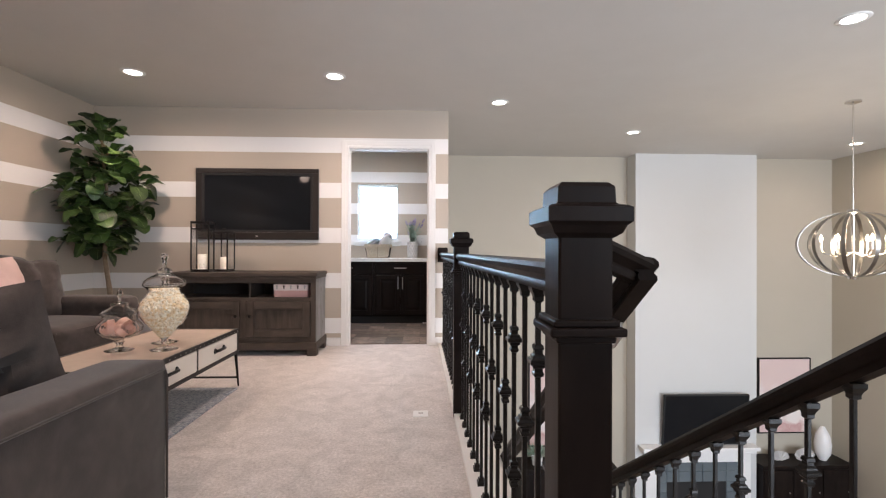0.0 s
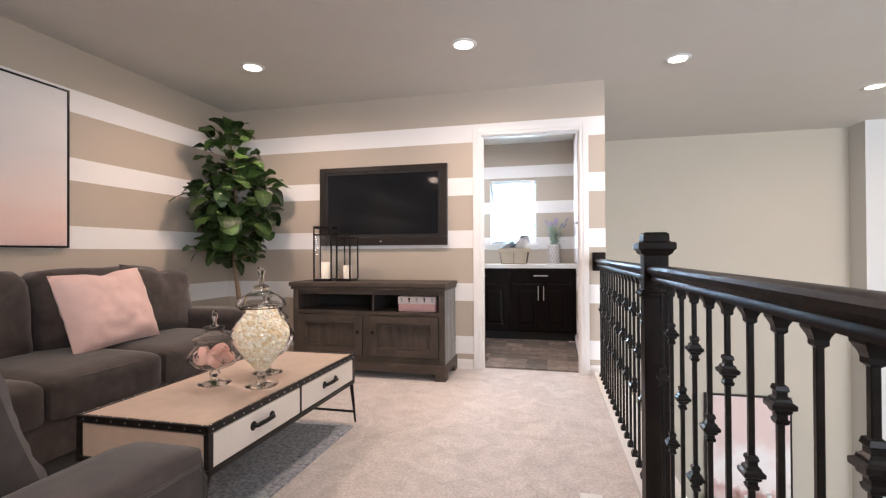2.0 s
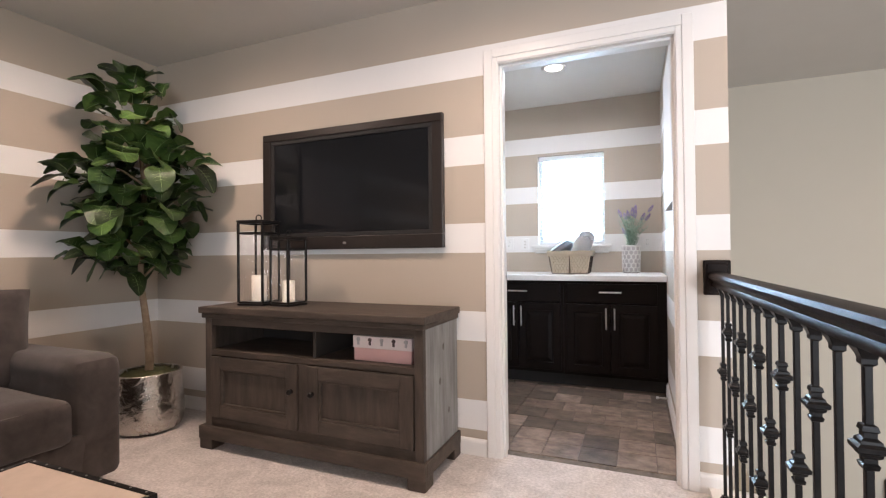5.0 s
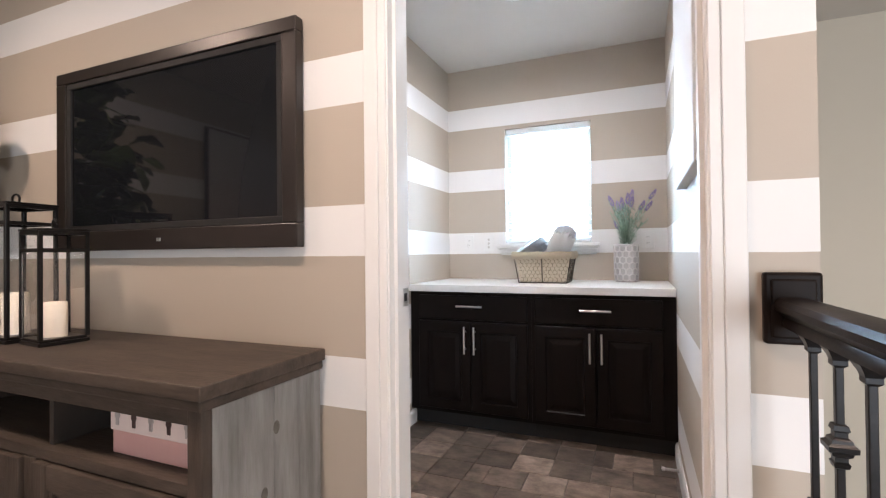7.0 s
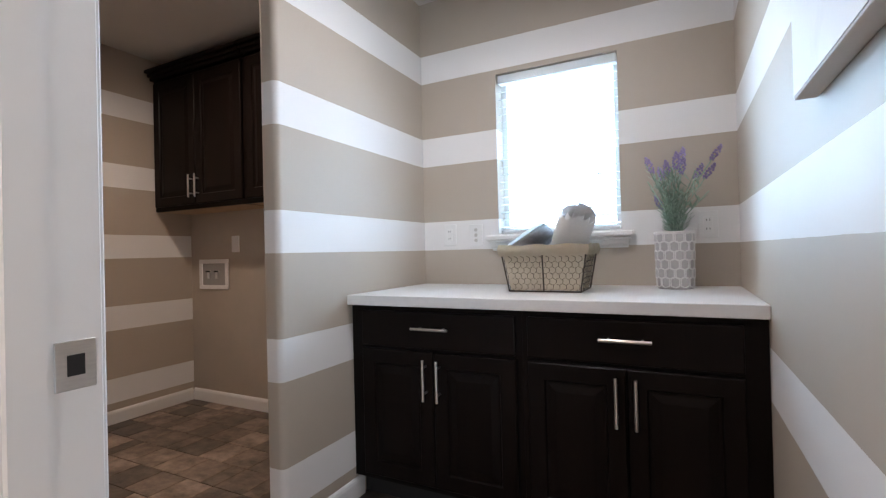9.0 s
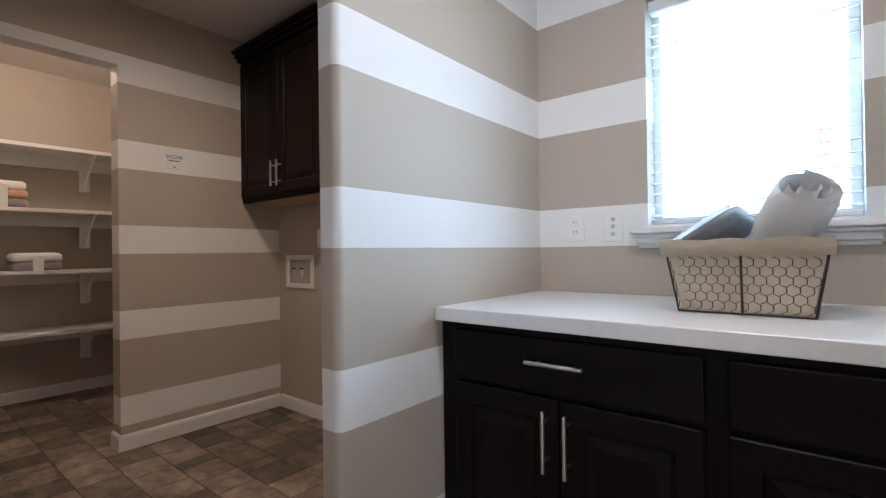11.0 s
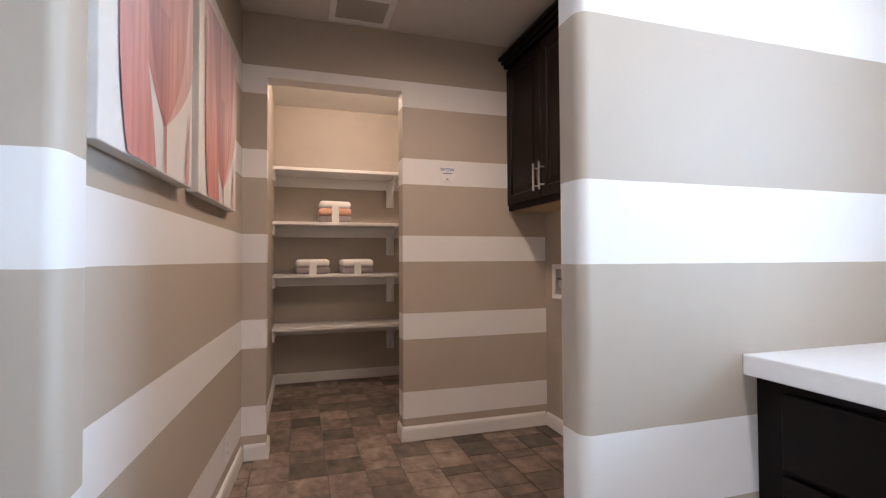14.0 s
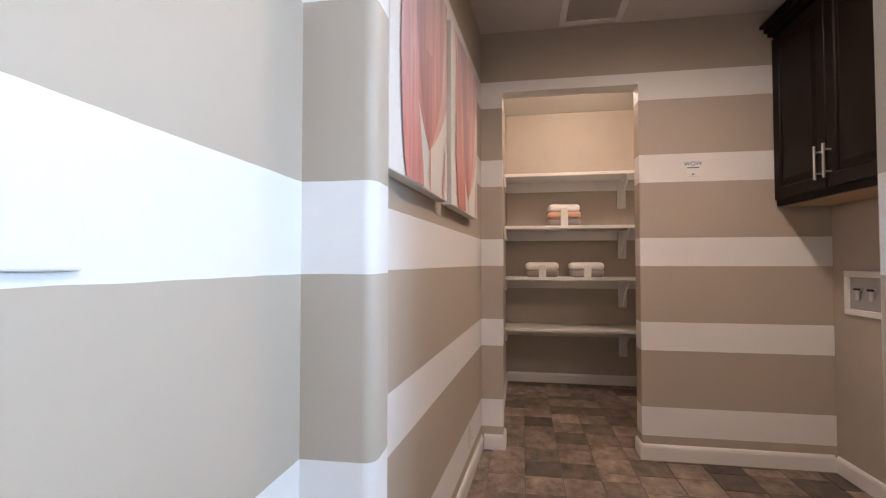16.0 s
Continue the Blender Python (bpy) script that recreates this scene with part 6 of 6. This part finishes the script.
for k in range(22):
    a, lean = rnd.uniform(0, 6.283), rnd.uniform(0.02, 0.155)
    h = rnd.uniform(0.15, 0.34) if k > 8 else rnd.uniform(0.27, 0.36)
    tip = Vector((lean * math.cos(a), lean * math.sin(a) * 0.7, h))
    tip.y = min(tip.y, 0.09)
    mid = Vector((tip.x * 0.35, tip.y * 0.35, h * 0.55))
    stalk = part("stalk", tube([(tip.x * 0.1, tip.y * 0.1, 0), mid, tip], 0.0022, 5), SAGE, lav)
    bm = bmesh.new()
    for j in range(34):
        f = rnd.uniform(0.12, 0.88)
        p = Vector((tip.x * 0.1, tip.y * 0.1, 0)).lerp(mid, min(1, f * 1.8)) if f < 0.55 else mid.lerp(tip, (f - 0.55) / 0.45)
        b = rnd.uniform(0, 6.283)
        d = Vector((math.cos(b), math.sin(b), 0.7)) * rnd.uniform(0.028, 0.055)
        s = Vector((-math.sin(b), math.cos(b), 0)) * 0.0036
        v = [bm.verts.new(p), bm.verts.new(p + d * 0.5 + s), bm.verts.new(p + d), bm.verts.new(p + d * 0.5 - s)]
        bm.faces.new(v)
    part("foliage", bm, SAGE, stalk)
    if k <= 9:
        bm = bmesh.new()
        d = (tip - mid).normalized()
        for j in range(26):
            f = j / 25
            c = tip + d * (f * 0.065 - 0.02)
            rr = 0.0115 * math.sin(math.pi * (0.15 + 0.8 * f))
            b = j * 2.4
            off = Vector((math.cos(b), math.sin(b), 0)) * rr
            bmesh.ops.create_icosphere(bm, subdivisions=1, radius=0.0052, matrix=Matrix.Translation(c + off))
        part("flower_head", bm, LAV, stalk, "violet lavender flower head", smooth=True)

# ---- linen closet ----
SHELF_X = -4.62
for k, z in enumerate((1.826, 1.384, 0.955, 0.527)):
    shelf = thing("closet_shelf", "white painted closet shelf on cleats and a bracket", "shelf", pose(0, 0, z), "closet shelves")
    part("board", boxes((-4.979, SHELF_X, 5.416, 6.659, -0.018, 0.0), bevel=0.003), TRIM_WHITE, shelf)
    part("front_edge", boxes((SHELF_X - 0.002, SHELF_X + 0.012, 5.416, 6.659, -0.024, 0.002), bevel=0.003), TRIM_WHITE, shelf)
    part("back_cleat", boxes((-4.979, -4.962, 5.434, 6.642, -0.108, -0.0185), bevel=0.002), TRIM_WHITE, shelf)
    part("side_cleat", boxes((-4.962, SHELF_X, 5.416, 5.433, -0.108, -0.0185), bevel=0.002), TRIM_WHITE, shelf)
    part("side_cleat", boxes((-4.962, SHELF_X, 6.642, 6.659, -0.108, -0.0185), bevel=0.002), TRIM_WHITE, shelf)
    yb2 = 6.43
    bm = boxes((-4.96, -4.948, yb2 - 0.035, yb2 + 0.035, -0.27, -0.0185), (-4.948, SHELF_X - 0.05, yb2 - 0.012, yb2 + 0.012, -0.032, -0.0185))
    tube([(-4.945, yb2, -0.25), (-4.84, yb2, -0.14), (SHELF_X - 0.07, yb2, -0.035)], 0.009, 6, bm)
    part("bracket", bm, WHITE_PLASTIC, shelf, "white shelf bracket")


def folded_stack(x, y, z, colours, w=0.27, d=0.24, label=""):
    """Folded towels tied with a paper band."""
    th = thing("towel_stack", label, "towels", pose(x, y, z), "folded towels in the closet")
    zz = 0.0
    for k, mat in enumerate(colours):
        h = 0.062
        part("towel", soft_box(d, w - 0.008 * k + 0.006 * (k % 2), h, 0.026, 0.004, cuts=7, sag=0.005, seed=k * 3 + int(y * 10)), mat, th, "", pose(0, 0, zz + h / 2), smooth=True)
        zz += h * 0.97
    part("paper_band", boxes((-d / 2 - 0.004, d / 2 + 0.004, -0.030, 0.030, 0.0, zz * 0.86), bevel=0.004), CANVAS_EDGE, th, "white paper band")
    return th


folded_stack(-4.76, 5.912, 1.3845, (TOWEL_MAUVE, TOWEL_PEACH, TOWEL_WHITE), label="three folded towels, white over peach over grey, on the shelf")
folded_stack(-4.76, 5.730, 0.9555, (TOWEL_MAUVE, TOWEL_WHITE), label="two folded towels, white over grey, with a paper band")
folded_stack(-4.76, 6.095, 0.9555, (TOWEL_MAUVE, TOWEL_WHITE), label="two folded towels, white over grey, with a paper band")


# ---- great room below ----
TILE_GREY = material("blue_grey_tile", (0.10, 0.125, 0.14), 0.3, colour2=(0.14, 0.165, 0.18), scale=5, vary=0.15)
fire = thing("fireplace", "white mantel fireplace with blue-grey tile surround", "fireplace", pose(4.10, 7.049, FLOOR_LOW))
part("mantel_shelf", boxes((-0.88, 0.86, -0.19, 0, 1.12, 1.175), (-0.85, 0.83, -0.15, 0, 1.07, 1.12), bevel=0.008), TRIM_WHITE, fire)
part("frieze", boxes((-0.80, 0.78, -0.09, 0, 0.93, 1.07), bevel=0.004), TRIM_WHITE, fire)
for x in (-0.80, 0.62):
    part("pilaster", boxes((x, x + 0.16, -0.09, 0, 0, 0.93), bevel=0.004), TRIM_WHITE, fire)
tile = None
for r in range(6):
    for c in range(7):
        x, z = -0.64 + c * 0.18 + (r % 2) * 0.0, r * 0.155
        if 1 <= c <= 5 and r < 4:
            continue
        m = pose(x, 0, z)
        if tile is None:
            tile = part("tile", boxes((0.002, 0.178, -0.04, -0.004, 0.002, 0.153), bevel=0.003, seg=1), TILE_GREY, fire, "", m)
        else:
            share(tile, fire, m)
part("firebox", boxes((-0.46, 0.44, -0.03, -0.002, 0, 0.62)), BLACK_FELT, fire, "black firebox")
low_tv = thing("mantel_television", "flat black television above the mantel", "television", pose(4.19, 7.045, -1.86) @ pose(0, 0, 0, 5, 0, 0))
part("bezel", boxes((-0.635, 0.635, -0.075, -0.03, 0, 0.755), bevel=0.006), BLACK_FELT, low_tv)
part("screen", boxes((-0.62, 0.62, -0.0775, -0.0745, 0.018, 0.74)), TV_SCREEN, low_tv, "switched-off glossy black screen")
part("wall_bracket", boxes((-0.2, 0.2, -0.03, 0.03, 0.2, 0.5)), BLACK_FELT, low_tv)
PINK_ART = art_paint("pink_shell_abstract", [(0.1, (0.62, 0.45, 0.42)), (0.32, (0.75, 0.62, 0.58)), (0.48, (0.55, 0.33, 0.31)), (0.55, (0.78, 0.70, 0.66)), (0.75, (0.80, 0.76, 0.74)), (0.95, (0.68, 0.53, 0.50))], 2.6, (1, 1, 1), 2, 0.0, 1.6, 0.85)
framed_art("framed_canvas", "pink and white abstract canvas in a dark frame", pose(2.10, 7.338, -2.0), 0.92, 1.30, PINK_ART, IRON, 0.018, 0.045, "great room canvases")
framed_art("framed_canvas", "pink and white abstract canvas in a dark frame", pose(5.66, 7.338, -1.84), 0.84, 1.17, PINK_ART, IRON, 0.018, 0.045, "great room canvases")


def sideboard(x0, x1, top, label):
    sb = thing("sideboard", label, "sideboard", pose((x0 + x1) / 2, 7.335, FLOOR_LOW), "sideboards beside the chimney")
    w, h = (x1 - x0) / 2, top - FLOOR_LOW
    part("top", boxes((-w - 0.02, w + 0.02, -0.43, 0, h - 0.04, h), bevel=0.005), ESPRESSO, sb)
    part("body", boxes((-w, w, -0.40, 0, 0.10, h - 0.04), bevel=0.004), ESPRESSO, sb)
    for k in range(3):
        dw = 2 * w / 3
        d = part("door", boxes((-w + k * dw + 0.01, -w + (k + 1) * dw - 0.01, -0.418, -0.40, 0.13, h - 0.07), bevel=0.004), ESPRESSO, sb)
        part("knob", lathe([(0, 0.02), (0.012, 0.018), (0.005, 0.008), (0.005, 0)], 14, None, pose(-w + (k + 0.85) * dw, -0.418, h * 0.55, 90, 0, 0)), STEEL, d, smooth=True)
    for x in (-w + 0.04, w - 0.04):
        for y in (-0.36, -0.04):
            part("foot", boxes((x - 0.03, x + 0.03, y - 0.03, y + 0.03, 0, 0.10), bevel=0.004), ESPRESSO, sb)
    return sb


SB = -2.17
sideboard(1.45, 2.85, SB, "dark espresso sideboard under a pink canvas")
sideboard(5.05, 6.40, SB, "dark espresso sideboard beside the fireplace")
VASE_WHITE = material("glossy_white_ceramic", (0.78, 0.77, 0.76), 0.25, colour2=(0.75, 0.74, 0.73), scale=8)
for x, h, s in ((2.02, 0.36, 0.075), (2.24, 0.42, 0.06)):
    tagged(part("ceramic_vase", lathe([(0, 0), (s * 0.8, 0), (s, h * 0.12), (s * 1.05, h * 0.5), (s * 0.8, h * 0.74), (s * 0.4, h * 0.86), (s * 0.45, h), (s * 0.35, h), (s * 0.3, h * 0.86), (0, h * 0.8)], 32), VASE_WHITE, None, "",
                pose(x, 7.10, SB), smooth=True), "white ceramic bottle vase on the sideboard", "vase", "white vases")


def shell(m, r, label):
    """A ribbed fan shell that stands on its hinge."""
    bm = bmesh.new()
    n, rows = 40, []
    for j in range(7):
        f = 0.12 + 0.88 * j / 6
        rows.append([bm.verts.new((r * f * math.sin(a) * 0.95, 0.35 * r * (1 - f) ** 1.0 * 0.6 + 0.10 * r * math.cos(a * 9) * f * 0.35, r * f * (math.cos(a) * 0.8 + 0.85) * 0.62)) for a in [(-0.5 + i / n) * 4.2 for i in range(n + 1)]])
    for a, b in zip(rows, rows[1:]):
        for i in range(n):
            bm.faces.new((a[i], b[i], b[i + 1], a[i + 1]))
    bmesh.ops.solidify(bm, geom=bm.faces[:], thickness=0.012)
    lo = min(q.co.z for q in bm.verts)
    bmesh.ops.translate(bm, verts=bm.verts[:], vec=(0, 0, -lo))
    return tagged(part("shell_ornament", bm, VASE_WHITE, None, "", m, smooth=True), label, "ornament", "white shell ornaments")


shell(pose(5.42, 7.06, SB, -18, 0, 0), 0.15, "small white ribbed shell ornament on the sideboard")
shell(pose(5.80, 7.04, SB, -18, 0, 10), 0.19, "white ribbed shell ornament on the sideboard")
tagged(part("ceramic_vase", lathe([(0, 0), (0.05, 0), (0.10, 0.10), (0.115, 0.24), (0.09, 0.38), (0.03, 0.50), (0.02, 0.50), (0, 0.46)], 32), VASE_WHITE, None, "", pose(6.10, 7.10, SB), smooth=True),
       "white ceramic bottle vase on the sideboard", "vase", "white vases")
greens = thing("potted_greens", "small green leafy plant on the sideboard", "plant", pose(1.72, 7.08, SB))
part("pot", lathe([(0, 0), (0.07, 0), (0.085, 0.12), (0.075, 0.12), (0.07, 0.10), (0, 0.10)], 24), VASE_WHITE, greens, smooth=True)
rnd = random.Random(8)
bm = bmesh.new()
for k in range(90):
    a, e, l = rnd.uniform(0, 6.283), rnd.uniform(0.1, 1.4), rnd.uniform(0.10, 0.26)
    d = Vector((math.cos(a) * math.cos(e), math.sin(a) * math.cos(e) * 0.6, math.sin(e))) * l
    s = Vector((-math.sin(a), math.cos(a), 0)) * 0.018
    p = Vector((0, 0, 0.10)) + d * 0.4
    v = [bm.verts.new(p), bm.verts.new(p + d * 0.3 + s), bm.verts.new(p + d * 0.6), bm.verts.new(p + d * 0.3 - s)]
    bm.faces.new(v)
part("foliage", bm, SAGE, greens, "sage green leaves")

# chandelier: an oblate cage of nickel bands round candle lamps
ch = thing("globe_chandelier", "round cage chandelier of nickel bands with lit candle lamps", "chandelier", pose(4.17, 4.56, 1.06))
part("canopy", lathe([(0, 1.3795), (0.065, 1.3795), (0.065, 1.365), (0.02, 1.35), (0, 1.35)], 28), CHROME, ch, smooth=True)
part("rod", tube([(0, 0, 0.33), (0, 0, 1.352)], 0.008, 10), CHROME, ch, smooth=True)
RX, RZ = 0.455, 0.315
NICKEL = material("brushed_nickel", (0.36, 0.345, 0.32), 0.32, 1.0, colour2=(0.30, 0.29, 0.27), scale=40)
for k in range(6):
    bm = bmesh.new()
    n = 48
    rows = []
    for i in range(n):
        a = 2 * math.pi * i / n
        row = []
        for rr, w in ((1.0, -0.016), (1.0, 0.016), (0.985, 0.016), (0.985, -0.016)):
            row.append(bm.verts.new((RX * rr * math.cos(a), w, RZ * rr * math.sin(a))))
        rows.append(row)
    for i in range(n):
        p, q = rows[i], rows[(i + 1) % n]
        for j in range(4):
            bm.faces.new((p[j], p[(j + 1) % 4], q[(j + 1) % 4], q[j]))
    part("band", bm, NICKEL, ch, "", pose(0, 0, 0, 0, 0, 30 * k + 8), smooth=True)
part("hub", lathe([(0, -0.34), (0.04, -0.335), (0.05, -0.31), (0.015, -0.29), (0.015, 0.29), (0.05, 0.31), (0.04, 0.335), (0, 0.34)], 20), CHROME, ch, smooth=True)
for k in range(6):
    a = radians(60 * k + 20)
    c, s = math.cos(a), math.sin(a)
    arm = part("arm", tube([(0.012 * c, 0.012 * s, -0.08), (0.12 * c, 0.12 * s, -0.12), (0.22 * c, 0.22 * s, -0.09), (0.24 * c, 0.24 * s, -0.05)], 0.006, 8), CHROME, ch, smooth=True)
    part("candle_sleeve", lathe([(0, -0.05), (0.011, -0.05), (0.011, 0.03), (0, 0.03)], 14, None, pose(0.24 * c, 0.24 * s, 0)), WHITE_PLASTIC, arm, smooth=True)
    part("bulb", lathe([(0, 0.03), (0.009, 0.03), (0.016, 0.05), (0.012, 0.075), (0, 0.10)], 16, None, pose(0.24 * c, 0.24 * s, 0)), BULB_GLOW, arm, "glowing candle bulb", smooth=True)
data = bpy.data.lights.new("chandelier_glow", "POINT")
data.energy, data.color, data.shadow_soft_size = 36, (1.0, 0.76, 0.5), 0.2
new("chandelier_glow", data).matrix_world = pose(4.17, 4.56, 1.16)

# tall windows behind, that let the daylight in
tall = tagged(thing("window_2", "tall great room windows with white frames", "window"), "", "", "", "structure")
bm = boxes((2.1, 2.16, -3.11, -3.065, -1.85, 2.2), (6.04, 6.1, -3.11, -3.065, -1.85, 2.2), (2.16, 6.04, -3.11, -3.065, -1.85, -1.79), (2.16, 6.04, -3.11, -3.065, 2.14, 2.2), (4.07, 4.13, -3.11, -3.065, -1.79, 2.14), (2.16, 4.07, -3.11, -3.065, 0.15, 0.21), (4.13, 6.04, -3.11, -3.065, 0.15, 0.21))
part("window_frame", bm, TRIM_WHITE, tall)


# ---- downlights ----
def downlight():
    lamp = thing("recessed_downlight", "round recessed ceiling downlight, white trim, lit", "ceiling light", group="recessed ceiling lights")
    part("trim_ring", lathe([(0.062, 0.0), (0.066, -0.006), (0.084, -0.006), (0.092, 0.0), (0.092, 0.002), (0.062, 0.002)], 40), WHITE_PLASTIC, lamp, smooth=True)
    part("lens", lathe([(0.0, -0.004), (0.03, -0.0045), (0.062, -0.003)], 32), LAMP_GLOW, lamp, "glowing round lens", smooth=True)
    return lamp


# the row at y 0.5 holds added fill lamps in the same housing
first = None
for lx, ly, watts in DOWNLIGHTS:
    if first is None:
        first = downlight()
        first.matrix_basis = pose(lx, ly, 2.4385)
    else:
        copy_thing(first, pose(lx, ly, 2.4385))
    if lx < -3.5:
        glow = bpy.data.lights.new("closet_glow", "POINT")
        glow.energy, glow.color, glow.shadow_soft_size = watts, WARMER, 0.05
        new("closet_glow", glow).matrix_world = pose(lx, ly, 2.37)
    else:
        spot_light("downlight_beam", lx, ly, 2.425, watts, WARM if ly < 5.5 or lx > 0.3 else WARMER if lx < -1.5 else COOL)


# ---- laundry floor tiles: columns along x, joints staggered, some tiles cut in half ----
laundry_floor = bpy.data.objects["floor_laundry"]
rnd = random.Random(5)
T, GAP = 0.186, 0.0036
tile_meshes = {}
for col in range(12):
    y0 = 5.202 + (col - 1) * T
    y1 = min(y0 + T, 7.18)
    y0 = max(y0, 5.20)
    if y1 - y0 < 0.02:
        continue
    x = 0.09 - rnd.choice((0.0, 0.093, 0.093)) - 0.001
    ends = [0.09]
    while x > -4.98:
        ends.append(x)
        x -= T if rnd.random() < 0.9 else T * 0.5
    ends.append(-4.98)
    for xa, xb in zip(ends[1:], ends):
        if xb - xa < 0.02:
            continue
        mid = (xa + xb) / 2
        if mid < -3.45 and not (5.40 < (y0 + y1) / 2 < 6.68):
            continue
        size = (round(xb - xa, 3), round(y1 - y0, 3))
        m = pose(mid, (y0 + y1) / 2, -0.006)
        if size not in tile_meshes:
            sx, sy = size[0] / 2 - GAP / 2, size[1] / 2 - GAP / 2
            bm = boxes((-sx, sx, -sy, sy, 0.0, 0.0055))
            bmesh.ops.bevel(bm, geom=[e for e in bm.edges if e.verts[0].co.z > 0.005 and e.verts[1].co.z > 0.005], offset=0.0015, segments=1, affect="EDGES")
            tile_meshes[size] = part("tile", bm, VINYL, laundry_floor, "", m)
        else:
            share(tile_meshes[size], laundry_floor, m)
